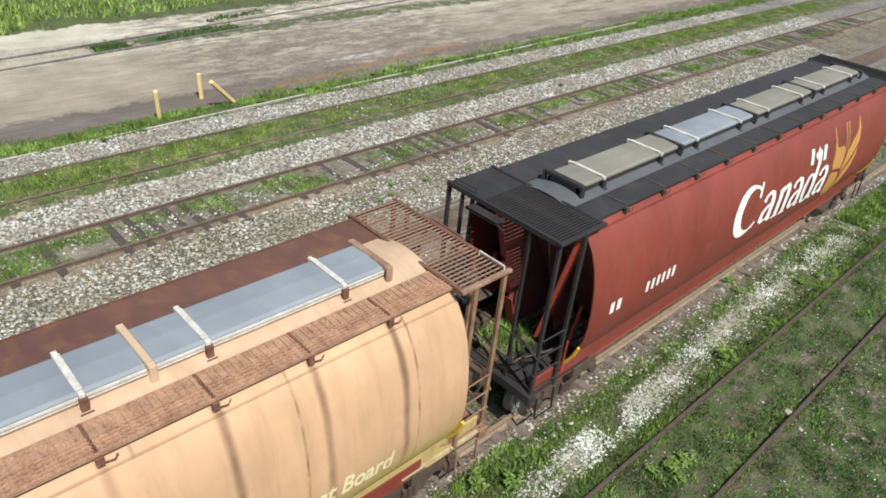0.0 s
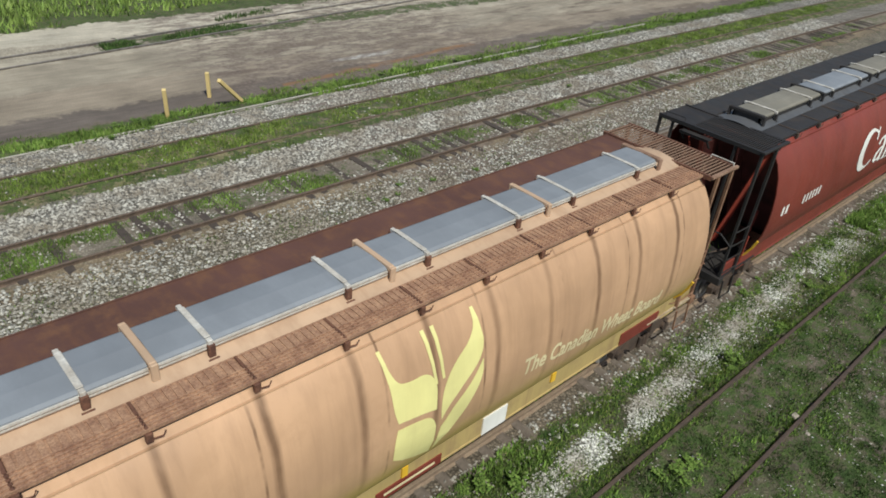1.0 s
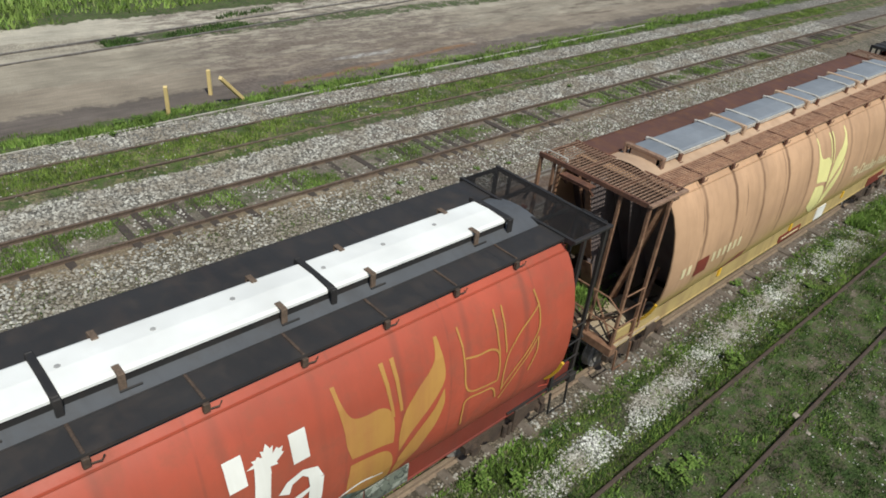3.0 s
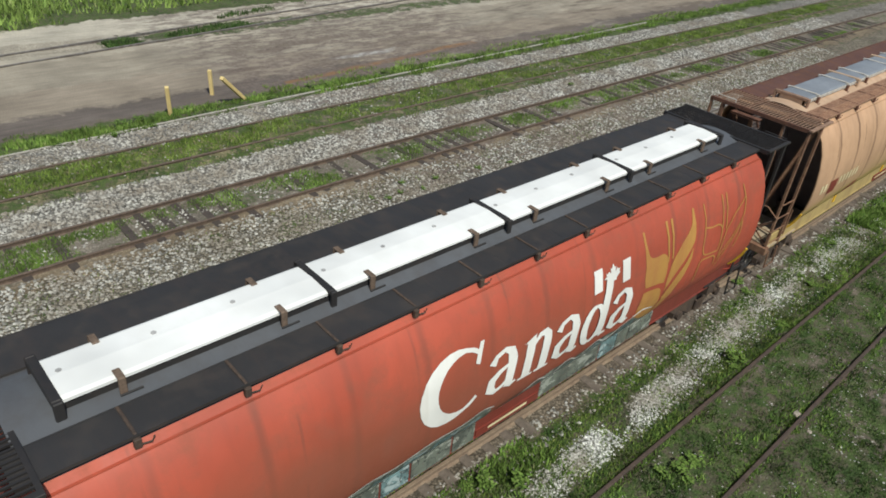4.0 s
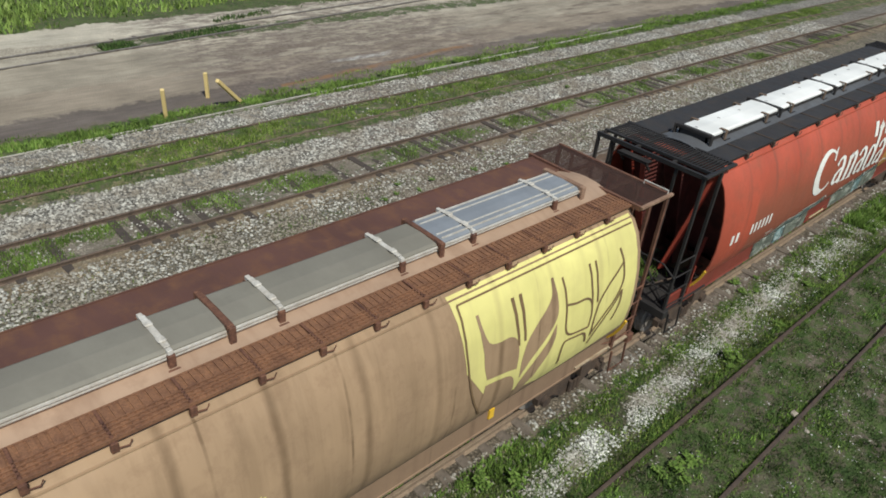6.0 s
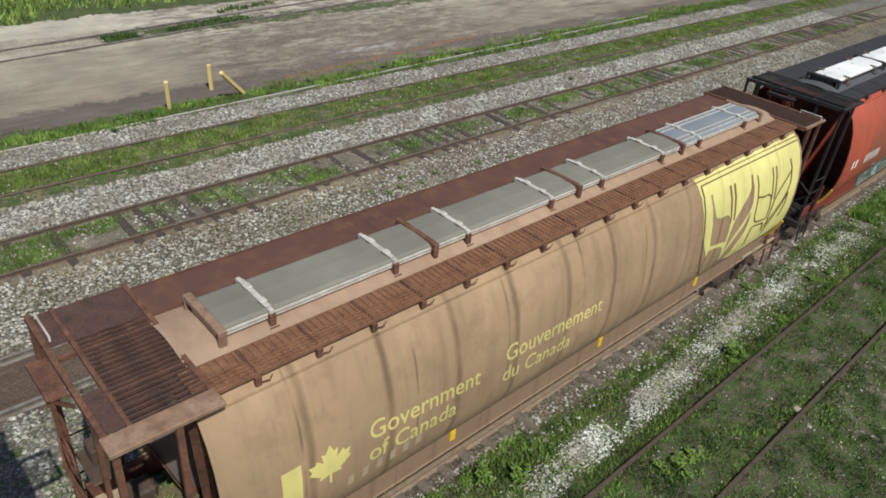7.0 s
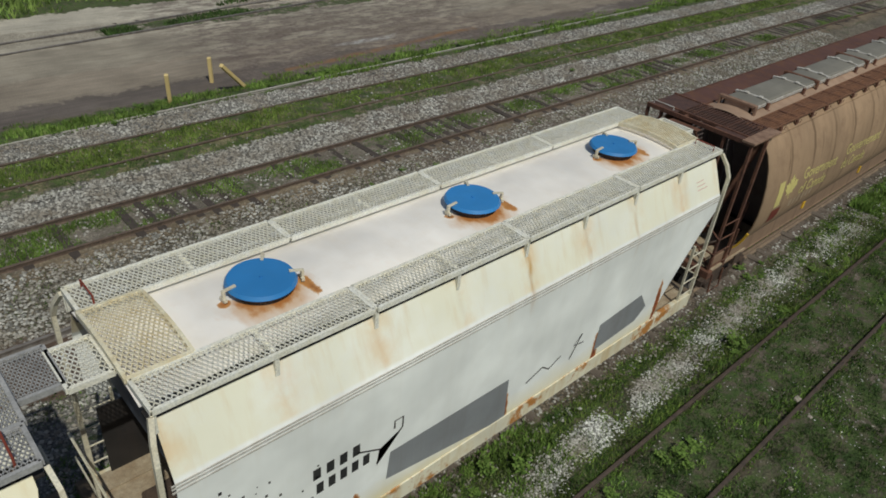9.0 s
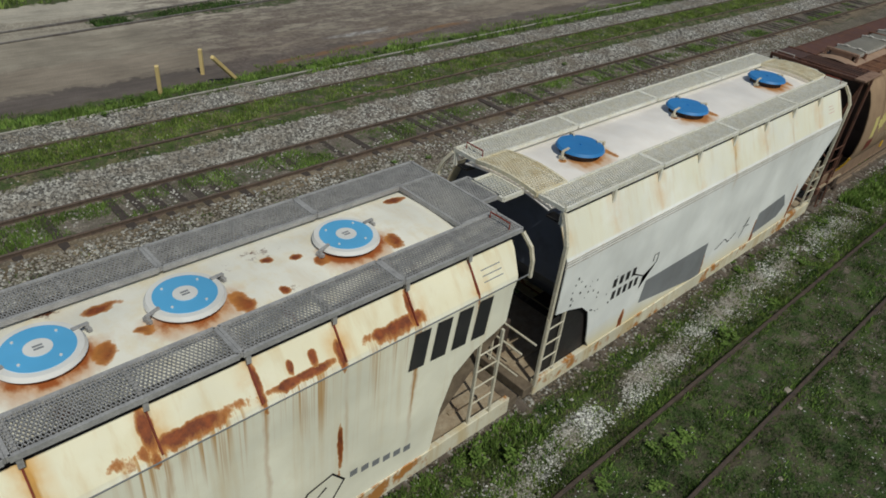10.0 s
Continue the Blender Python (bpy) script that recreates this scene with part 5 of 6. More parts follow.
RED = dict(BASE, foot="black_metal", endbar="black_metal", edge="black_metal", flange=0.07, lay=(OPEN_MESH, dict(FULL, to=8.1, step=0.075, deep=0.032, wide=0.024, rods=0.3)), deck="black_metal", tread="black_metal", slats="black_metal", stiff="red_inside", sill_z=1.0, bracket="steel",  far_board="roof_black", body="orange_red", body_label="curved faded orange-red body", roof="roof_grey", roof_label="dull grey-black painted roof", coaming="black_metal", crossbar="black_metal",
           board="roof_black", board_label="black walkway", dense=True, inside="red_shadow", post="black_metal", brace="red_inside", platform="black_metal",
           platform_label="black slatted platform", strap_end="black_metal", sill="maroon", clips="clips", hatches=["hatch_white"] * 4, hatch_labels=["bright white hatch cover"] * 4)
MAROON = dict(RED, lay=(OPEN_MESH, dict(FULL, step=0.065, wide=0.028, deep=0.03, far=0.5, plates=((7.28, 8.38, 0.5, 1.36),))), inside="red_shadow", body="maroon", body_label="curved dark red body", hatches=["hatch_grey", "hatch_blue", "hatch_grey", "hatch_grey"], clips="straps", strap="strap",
              hatch_labels=["grey-brown hatch cover", "pale blue hatch cover", "grey-brown hatch cover", "grey-brown hatch cover"])

car_a = grain_car("dark red curved hopper car, black roof, large white lettering", MAROON)
marking("lettering", roman_word("Canada", -2.3, 1.42, 0.82, 1.12, 0.1, -0.05), "white", car_a, "large white lettering", 0.012)
marking("flag_mark", flat([(1.6, 2.66), (1.78, 2.66), (1.8, 2.25), (1.62, 2.25)], [(2.4, 2.6), (2.58, 2.6), (2.6, 2.2), (2.42, 2.2)], maple_leaf(2.1, 2.43, 0.22)), "white", car_a, "white flag symbol", 0.012)
figures(marking, -6.88, 1.44, 2, 0.12, 0.24, 0.1, "white", car_a, "short white painted figure")
figures(marking, -5.68, 1.43, 6, 0.09, 0.25, 0.1, "white", car_a, "white painted figure")
marking("wheat_emblem", flat(*wheat(4.05, 0.6)), "gold", car_a, "faded gold wheat emblem")

car_b = grain_car("tan curved hopper car with blue-grey hatches and yellow wheat emblem", TAN)
marking("wheat_emblem", flat(*wheat(0.0, 0.78)), "pale_yellow", car_b, "pale yellow wheat emblem")
marking("lettering", lettering("The Canadian Wheat Board", 0.47, 1.9, 1.36, 0.2, 0.011, 0.78, -0.06), "text_cream", car_b, "cream slanted lettering")
part("patch", boxes((1.55, 2.15, -1.262, -1.238, 1.0, 1.40)), "white", car_b, "white painted patch on the sill")
marking("patch", flat([(-6.4, 1.2), (-5.9, 1.2), (-5.9, 1.6), (-6.4, 1.6)]), "maroon", car_b, "dark red paint patch", 0.009)
figures(marking, -6.98, 1.36, 2, 0.13, 0.24, 0.1, "text_cream", car_b, "cream painted figure", 0.009)
figures(marking, -5.75, 1.35, 6, 0.11, 0.24, 0.12, "text_cream", car_b, "cream painted figure", 0.009)

marking("smear", flat([(-7.0, 0.3), (-5.95, 0.3), (-5.9, 0.62), (-6.3, 0.7), (-6.9, 0.58)], [(-4.85, 0.5), (-3.9, 0.56), (-3.75, 0.95), (-4.1, 0.98), (-4.8, 0.72)]), "brown_film", car_b, "dull red-brown smears", 0.007)
part("sill_sign", boxes((-0.75, 0.6, -1.262, -1.238, 0.99, 1.2)), "maroon", car_b, "dark red sign plate on the sill")
part("sill_writing", boxes((-0.6, 0.45, -1.266, -1.25, 1.07, 1.12)), "text_cream", car_b, "line of unreadable pale writing")
part("sill_sign", boxes((5.6, 7.0, -1.262, -1.238, 0.99, 1.3)), "maroon", car_b, "dark red paint on the sill")

car_c = grain_car("orange-red curved hopper car, white hatches, large white lettering", RED)
marking("lettering", roman_word("Canada", -2.72, 1.42, 0.82, 1.10, 0.1, -0.05), "white", car_c, "large white lettering", 0.012)
marking("flag_mark", flat([(1.22, 2.66), (1.45, 2.66), (1.47, 2.22), (1.24, 2.22)], [(2.05, 2.6), (2.28, 2.6), (2.3, 2.16), (2.07, 2.16)], maple_leaf(1.76, 2.42, 0.22)), "white", car_c, "white flag symbol", 0.012)
figures(marking, -6.88, 1.38, 2, 0.12, 0.25, 0.11, "white", car_c, "short white painted figure")
figures(marking, -5.93, 1.36, 6, 0.09, 0.27, 0.1, "white", car_c, "white painted figure")
marking("wheat_emblem", flat(*wheat(3.62, 0.6)[:5] + [wheat(3.62, 0.6)[5]] + wheat_lines(5.7, 0.65, 0.97, 0.034)), "gold", car_c, "faded gold wheat emblem")

marking("spray_paint", flat(curve([(-4.3, 0.4), (-4.2, 0.78), (-3.6, 0.95), (-3.0, 0.9), (-2.4, 1.0), (-1.7, 0.94), (-1.3, 1.02), (-1.05, 0.9)]) + [(-0.9, 0.4)]), "grey_green", car_c, "grey-green spray painting along the lower side", 0.006)
marking("spray_paint", flat(curve([(-0.7, 0.4), (-0.5, 0.72), (0.0, 0.8), (0.6, 0.92), (1.2, 0.84), (1.9, 1.0), (2.5, 0.92), (3.1, 1.08), (3.6, 0.9)]) + [(3.8, 0.4)]), "grey_green", car_c, "grey-green spray painting along the lower side", 0.006)
for x0, x1, g in ((-3.5, -3.1, 0.86), (-2.95, -2.4, 0.88), (-2.35, -1.75, 0.9), (-1.6, -1.2, 0.86), (0.2, 0.5, 0.76), (0.9, 1.4, 0.82), (1.6, 2.2, 0.9), (2.5, 3.0, 0.96)):
    marking("spray_paint", flat([(x0, 0.5), (x1 - 0.08, 0.48), (x1, g - 0.05), (x0 + 0.1, g)]), "teal", car_c, "pale teal sprayed shape", 0.009)
for x0, x1, m in ((-4.3, -3.1, "grey_green"), (-3.05, -2.5, "teal"), (-2.45, -1.6, "grey_green"), (-1.55, -1.05, "grey_green"), (0.65, 2.4, "grey_green"), (2.45, 3.0, "teal"), (3.02, 3.42, "grey_green"), (3.45, 4.3, "grey_green")):
    part("sill_paint", boxes((x0, x1, -1.26, -1.236, 1.03, 1.43)), m, car_c, "sprayed colour on the sill")
part("sill_sign", boxes((-1.0, 0.6, -1.262, -1.238, 1.01, 1.2)), "maroon", car_c, "dark red sign plate on the sill")
part("sill_writing", boxes((-0.7, 0.3, -1.266, -1.25, 1.08, 1.13)), "text_cream", car_c, "line of unreadable pale writing")
marking("spray_outline", flat(stroke(curve([(-4.3, 0.72), (-3.6, 0.97), (-3.0, 0.92), (-2.4, 1.02), (-1.7, 0.96), (-1.3, 1.05), (-1.0, 0.92)]), 0.03, 0.03)), "white", car_c, "white sprayed outline", 0.012)
marking("spray_outline", flat(stroke([(-4.75, 0.98), (-4.4, 1.0), (-4.65, 0.72), (-4.3, 0.68)], 0.06, 0.06)), "white", car_c, "white sprayed mark", 0.012)
marking("spray_outline", flat(stroke(curve([(-0.3, 0.7), (0.1, 0.9), (0.5, 0.72), (0.9, 0.95), (1.3, 0.75), (1.7, 1.0), (2.1, 0.8), (2.6, 1.02), (3.1, 1.12), (3.5, 1.0)]), 0.035, 0.035)), "white", car_c, "white sprayed outline", 0.012)

car_d = grain_car("stained brown curved hopper car with yellow panel and pale lettering", BROWN)
marking("panel", flat([(2.9, ARC[-1] - 0.06), (7.4, ARC[-1] - 0.06), (7.4, 0.9), (5.2, 0.7), (3.6, 1.2), (3.05, 2.0)]), "panel_yellow", car_d, "pale yellow painted panel")
marking("wheat_emblem", flat(*wheat(4.2, 0.56)[:4]), "brown_tan", car_d, "brown wheat emblem", 0.009)
marking("wheat_outline", flat(*wheat(4.2, 0.56)[4:] + wheat_lines(6.1, 0.6, 0.95, 0.042) + [stroke(curve([(3.02, 3.12), (3.06, 2.2), (3.2, 1.5), (3.5, 0.9)]), 0.032, 0.032), stroke([(3.02, 3.12), (7.35, 3.12)], 0.03, 0.03)]), "outline_brown", car_d, "brown outline of wheat ears", 0.013)
marking("lettering", lettering("Government", 0.44, -5.42, 1.78, 0, 0.004, 0.92, -0.06), "dull_letter", car_d, "pale yellow lettering")
marking("lettering", lettering("of Canada", 0.44, -5.42, 1.38, 0, 0.004, 0.92, -0.06), "dull_letter", car_d, "pale yellow lettering")
marking("lettering", lettering("Gouvernement", 0.44, -2.78, 1.76, 0, 0.004, 0.92, -0.03), "dull_letter", car_d, "pale yellow lettering")
marking("lettering", lettering("du Canada", 0.44, -2.8, 1.36, 0, 0.004, 0.92, -0.06), "dull_letter", car_d, "pale yellow lettering")
marking("flag_mark", flat([(-6.74, 1.38), (-6.46, 1.38), (-6.46, 2.04), (-6.74, 2.04)], maple_leaf(-6.04, 1.76, 0.34)), "dull_letter", car_d, "pale yellow flag symbol")

figures(marking, -5.75, 1.12, 6, 0.1, 0.2, 0.14, "faded_figures", car_d, "faded grey figure")
marking("patch", flat([(-6.75, 0.95), (-6.3, 0.95), (-6.25, 1.3), (-6.75, 1.32)]), "maroon", car_d, "dark red paint patch", 0.009)
for car, xs in ((car_b, (-4.1, -0.2, 3.4)), (car_d, (-3.4, 0.6, 4.2))):
    for x in xs:
        part("sill_tag", boxes((x - 0.06, x + 0.06, -1.275, -1.23, 1.24, 1.45)), "yellow", car, "small orange-yellow tag on the sill")


# ---- straight-sided covered hoppers ----
FLAT_SIDE = [(1.19, 4.40), (1.50, 3.74), (1.525, 3.68), (1.525, 2.6), (1.525, 1.2), (1.50, 1.0)]
TALL_SIDE = [(1.19, 4.40), (1.50, 3.98), (1.525, 3.92), (1.525, 2.6), (1.525, 1.2), (1.50, 1.0)]


def girths(side):
    """Distance along the sheet from its foot to each corner of its outline."""
    out = [0.0]
    for (ya, za), (yb, zb) in zip(side[::-1], side[::-1][1:]):
        out.append(out[-1] + math.hypot(yb - ya, zb - za))
    return out


def mesh_grating(x0, x1, y0, y1, z, pitch, w=0.013, h=0.016):
    """Expanded-metal walkway: two crossing sets of slanted strands inside a rim."""
    bm = bmesh.new()
    ww = y1 - y0
    k = 0.55 * ww
    n = int((x1 - x0 + k) / pitch)
    for d in (1, -1):
        for i in range(n):
            xa = x0 - k + i * pitch if d > 0 else x0 + i * pitch
            xb = xa + k * d
            ya, yb = y0, y1
            if d > 0 and xa < x0:
                f = (x0 - xa) / k
                xa, ya = x0, y0 + ww * f
            if d < 0 and xb < x0:
                f = (xa - x0) / k
                xb, yb = x0, y0 + ww * f
            if xa > x1:
                if d > 0:
                    continue
                f = (xa - x1) / k
                if f >= 1:
                    continue
                xa, ya = x1, y0 + ww * f
            if xb > x1:
                f = (x1 - xa) / (xb - xa)
                xb, yb = x1, ya + (yb - ya) * f
            if abs(yb - ya) > 0.02:
                q = []
                for sx in (-w / 2, w / 2):
                    q.append(bm.verts.new((xa + sx, ya, z)))
                    q.append(bm.verts.new((xb + sx, yb, z)))
                bm.faces.new((q[0], q[2], q[3], q[1]))
    ext = bmesh.ops.extrude_face_region(bm, geom=bm.faces[:])
    for v in [g for g in ext["geom"] if isinstance(g, bmesh.types.BMVert)]:
        v.co.z -= h
    for y in (y0, y1):
        box(bm, x0, x1, y - 0.022, y + 0.022, z - 0.06, z + 0.012)
    for x in (x0, x1):
        box(bm, x - 0.022, x + 0.022, y0, y1, z - 0.06, z + 0.012)
    return bm


def flat_side_sheet(half, front, rear, sgn, side):
    """One side sheet with its top slope; front and rear give how far its ends are cut back, by height."""
    bm = bmesh.new()
    levels = sorted({z for _, z in side} | {z for z, _ in front} | {z for z, _ in rear}, reverse=True)
    rows = []
    for z in levels:
        y = np.interp(-z, [-q[1] for q in side], [q[0] for q in side])
        cf = np.interp(-z, [-q[0] for q in front], [q[1] for q in front])
        cr = np.interp(-z, [-q[0] for q in rear], [q[1] for q in rear])
        rows.append([bm.verts.new((-half + cr, sgn * y, z)), bm.verts.new((half - cf, sgn * y, z))])
    for a, b in zip(rows, rows[1:]):
        bm.faces.new((a[0], a[1], b[1], b[0]))
    ext = bmesh.ops.extrude_face_region(bm, geom=bm.faces[:])
    for v in [g for g in ext["geom"] if isinstance(g, bmesh.types.BMVert)]:
        v.co.y -= sgn * 0.02
    return bm


def covered_car(label, o, half, lids):
    """A covered hopper with straight sides, a curved roof sheet, mesh walkways and round lids."""
    car = thing("hopper_car", label, "hopper car", "cars of the freight train")
    for s in (-1, 1):
        part("side_sheet", flat_side_sheet(half, o["cut"], o["notch"], s, o["side"]), o["body"], car, o["body_label"])
        for z in o["beads"]:
            part("bead", beams(((-half, s * 1.528, z), (half, s * 1.528, z), o["bead_w"], 0.02)), o["bead"], car)
    bm = bmesh.new()
    prof = [(-0.97, 4.455), (-0.7, 4.505), (-0.45, 4.535), (-0.2, 4.55), (0.0, 4.555), (0.2, 4.55), (0.45, 4.535), (0.7, 4.505), (0.97, 4.455)]
    a = [bm.verts.new((-half, y, z)) for y, z in prof]
    b = [bm.verts.new((half, y, z)) for y, z in prof]
    for i in range(len(prof) - 1):
        bm.faces.new((a[i], b[i], b[i + 1], a[i + 1]))
    ext = bmesh.ops.extrude_face_region(bm, geom=bm.faces[:])
    for v in [g for g in ext["geom"] if isinstance(g, bmesh.types.BMVert)]:
        v.co.z -= 0.02
    part("roof", bm, o["roof"], car, o["roof_label"], smooth=True)
    # added black strip under each walkway, standing in for its shadow
    for s in (-1, 1):
        part("gutter", boxes((-half + 0.02, half - 0.02, min(s * 0.93, s * 1.16), max(s * 0.93, s * 1.16), 4.31, 4.34)), "black_metal", car, "black strip standing in for the walkway's shadow")
    if o["seams"]:
        for i in range(o["panels"] * 2):
            x = -half + half / o["panels"] * i + half / o["panels"] * 2 * o["joints"][0]
            part("seam", beams(((x, -1.205, 4.41), (x, -1.515, 3.985), 0.018, 0.03)), "rust_red", car)
    for x in lids:
        # collar gets a dark colour in place of the shade below the rim
        bm = bmesh.new()
        disc(bm, (x, 0, 4.53), "z", o["lid_r"] - 0.09, 0.09 + o["lift"], 32)
        part("collar", bm, "steel", car, "collar under the lid, coloured dark as shade")
        bm = bmesh.new()
        disc(bm, (x, 0, 4.61 + o["lift"]), "z", o["lid_r"], 0.05, 40, o["lid_r"] - 0.03)
        if not o["rim"]:
            disc(bm, (x, 0, 4.655 + o["lift"]), "z", 0.025, 0.025, 8)
        lid = part("lid", bm, "white" if o["rim"] else o["lid"], car, o["lid_label"], smooth=True)
        if o["rim"]:
            bm = bmesh.new()
            disc(bm, (x, 0, 4.655 + o["lift"]), "z", o["lid_r"] - 0.1, 0.012, 40)
            part("lid_disc", bm, o["lid"], lid, "sky-blue painted disc", smooth=True)
            bm = bmesh.new()
            disc(bm, (x, 0, 4.668 + o["lift"]), "z", 0.145, 0.008, 24)
            part("lid_centre", bm, "white", lid, "white centre of the lid")
            for q in (-0.025, 0.025):
                part("lid_writing", boxes((x - 0.05, x + 0.05, q - 0.014, q + 0.014, 4.677 + o["lift"], 4.68 + o["lift"])), "grey_patch", lid, "tiny unreadable writing")
            for g in (35, 130, 215, 300):
                bm = bmesh.new()
                disc(bm, (x + 0.29 * math.cos(radians(g)), 0.29 * math.sin(radians(g)), 4.668 + o["lift"]), "z", 0.016, 0.015, 8)
                part("lid_stud", bm, "white", lid)
        for g in o["latches"]:
            c, sn = math.cos(radians(g)), math.sin(radians(g))
            r = o["lid_r"]
            part("latch", beams(((x + c * (r - 0.1), sn * (r - 0.1), 4.68 + o["lift"]), (x + c * (r + 0.09), sn * (r + 0.09), 4.66 + o["lift"]), 0.04, 0.02), ((x + c * (r + 0.07), sn * (r + 0.07), 4.5), (x + c * (r + 0.07), sn * (r + 0.07), 4.66 + o["lift"]), 0.04), ((x + c * (r + 0.07) - sn * 0.06, sn * (r + 0.07) + c * 0.06, 4.6), (x + c * (r + 0.07) + sn * 0.06, sn * (r + 0.07) - c * 0.06, 4.6), 0.045)), o["latch"], lid)
    # walkways
    for s in (-1, 1):
        y0, y1 = sorted((s * 0.72, s * 1.27))
        n = o["panels"]
        w = 2 * half / n
        for i in range(n):
            x0 = -half + w * i
            b = tagged(part("walkway", mesh_grating(x0 + 0.024, x0 + w - 0.024, y0, y1, 4.62, o["pitch"]), o["grate"], car, o["grate_label"]), kind="stuff")
            for f in o["joints"]:
                x = x0 + w * f
                bm = boxes((x - 0.025, x + 0.025, y0, y1, 4.56, 4.60), (x - 0.02, x + 0.02, min(s * 1.2, s * 1.26), max(s * 1.2, s * 1.26), o["hang"] + 0.03, 4.6), (x - 0.03, x + 0.03, min(s * 1.25, s * 1.262), max(s * 1.25, s * 1.262), o["hang"], 4.6))
                part("bracket", bm, o["grate"], b)
    for e in (-1, 1):
        end = new("car_end")
        end.parent = car
        end.rotation_euler.z = 0 if e > 0 else math.pi
        bm = mesh_grating(half - 0.75, half, -0.70, 0.70, 4.63, o["pitch"])
        if o["arch"]:
            for y in (-0.45, -0.2, 0.0, 0.2, 0.45):
                bmesh.ops.bisect_plane(bm, geom=bm.verts[:] + bm.edges[:] + bm.faces[:], plane_co=(0, y, 0), plane_no=(0, 1, 0))
            for v in bm.verts:
                v.co.z += o["arch"] * (1 - (v.co.y / 0.72) ** 2)
        tagged(part("cross_walkway", bm, o["front_grate"], end, o["grate_label"]), kind="stuff")
        tagged(part("crossover_step", mesh_grating(half + 0.02, half + 0.5, -0.3, 0.42, 4.56, o["pitch"]), o["step"], end, "mesh step reaching to the next car"), kind="stuff")
        part("roof_grab", pipe([(half - 0.22, -0.78, 4.6), (half - 0.22, -0.78, 4.72), (half - 0.22, -1.18, 4.72), (half - 0.22, -1.18, 4.6)], 0.026, 6), "rust_red", end, "red-brown grab iron on the walkway")
        prof = [(1.17, 4.40), (1.47, 3.74), (1.5, 3.6), (1.5, 1.0)]
        part("end_panel", slope_sheet(half - 0.22, 4.40, half - 0.30, 3.0, prof), o["end"], end, "dark blue-grey upper end panel")
        part("end_sheet", slope_sheet(half - 0.30, 3.0, half - 2.2, 1.12, prof), o["end"], end, "dark sloping end sheet")
        for s in (-1, 1):
            # black plate added behind the notch so its opening reads dark inside
            if o["web"] and e < 0:
                part("end_web", boxes((half - 2.0, half - 0.1, s * 1.42 - 0.012, s * 1.42 + 0.012, 1.08, 2.4)), "black_metal", end, "black plate added to darken the notch")
        part("end_grab", pipe([(half - 0.25, -0.9, 3.9), (half - 0.1, -0.9, 3.9), (half - 0.1, -0.4, 3.9), (half - 0.25, -0.4, 3.9)], 0.03, 6), o["frame"], end)
        for s in (-1, 1):
            if o["web"]:
                bm = pipe([(half, s * 1.28, 4.55), (half + 0.07, s * 1.43, 4.32), (half + 0.1, s * 1.52, 4.1), (half + 0.12, s * 1.52, 1.05)], 0.06)
            else:
                bm = pipe([(half, s * 1.28, 4.55), (half + 0.03, s * 1.46, 4.36), (half + 0.03, s * 1.53, 4.15), (half + 0.03, s * 1.54, 3.85)], 0.05)
            part("end_frame", bm, o["frame"], end, "corner frame post")
        for s in (-1, 1):
            part("ladder_rail", beams(((half - o["ladder"], s * 1.5, 1.05), (half - o["ladder"], s * 1.5, o["ladder_top"]), 0.045)), o["frame"], end)
            part("ladder_rail", beams(((half - o["ladder"] + 0.48, s * 1.52, 1.05), (half - o["ladder"] + 0.48, s * 1.52, o["ladder_top"]), 0.045)), o["frame"], end)
            for z in (1.3, 1.65, 2.0, 2.35, 2.7):
                if z < o["ladder_top"]:
                    part("rung", beams(((half - o["ladder"], s * 1.52, z), (half - o["ladder"] + 0.48, s * 1.52, z), 0.028, None, 6)), o["frame"], end)
            part("end_post", beams(((half + 0.3, s * 0.55, 1.1), (half + 0.3, s * 0.55, 2.1), 0.04)), o["frame"], end)
        part("handrail", beams(((half + 0.3, -1.5, 2.1), (half + 0.3, 1.5, 2.1), 0.04, None, 6)), o["frame"], end)
        part("handrail", beams(((half + 0.3, -1.5, 1.6), (half + 0.3, -0.5, 1.6), 0.03, None, 6)), o["frame"], end)
        part("end_sill", boxes((half + 0.15, half + 0.4, -1.52, 1.52, 0.9, 1.1)), "end_beam", end, bevel=0.012)
        part("deck_plate", boxes((half - 1.6, half + 0.16, -1.45, 1.45, 1.04, 1.08)), o["deck"], end, "dirty tan deck plate")
        for y in (-1.1, -0.6, -0.1, 0.4, 0.9):
            part("deck_rib", boxes((half - 0.9, half + 0.16, y - 0.03, y + 0.03, 1.08, 1.12)), o["deck"], end)
        part("brake_gear", boxes((half - 0.7, half - 0.2, -0.5, 0.1, 1.1, 1.45), (half - 0.1, half + 0.1, 0.3, 0.6, 1.1, 1.9)), "steel", end, bevel=0.03)
    part("side_sill", boxes((-half - 0.15, half + 0.15, -1.545, -1.44, 0.85, 1.2)), o["sill"], car, bevel=0.01)
    part("side_sill", boxes((-half - 0.15, half + 0.15, 1.44, 1.54, 0.85, 1.06)), o["sill"], car, bevel=0.01)
    part("centre_sill", boxes((-half - 0.3, half + 0.3, -0.28, 0.28, 0.72, 1.03)), "steel", car)
    for x in (-half * 0.35, half * 0.35):
        bm = bmesh.new()
        t = [bm.verts.new((x + dx * half * 0.34, dy * 1.42, 1.1)) for dx, dy in ((-1, -1), (1, -1), (1, 1), (-1, 1))]
        b = [bm.verts.new((x + dx * 0.5, dy * 0.5, 0.35)) for dx, dy in ((-1, -1), (1, -1), (1, 1), (-1, 1))]
        for j in range(4):
            bm.faces.new((t[j], t[(j + 1) % 4], b[(j + 1) % 4], b[j]))
        bm.faces.new(b)
        part("hopper_bay", bm, o["body"], car)
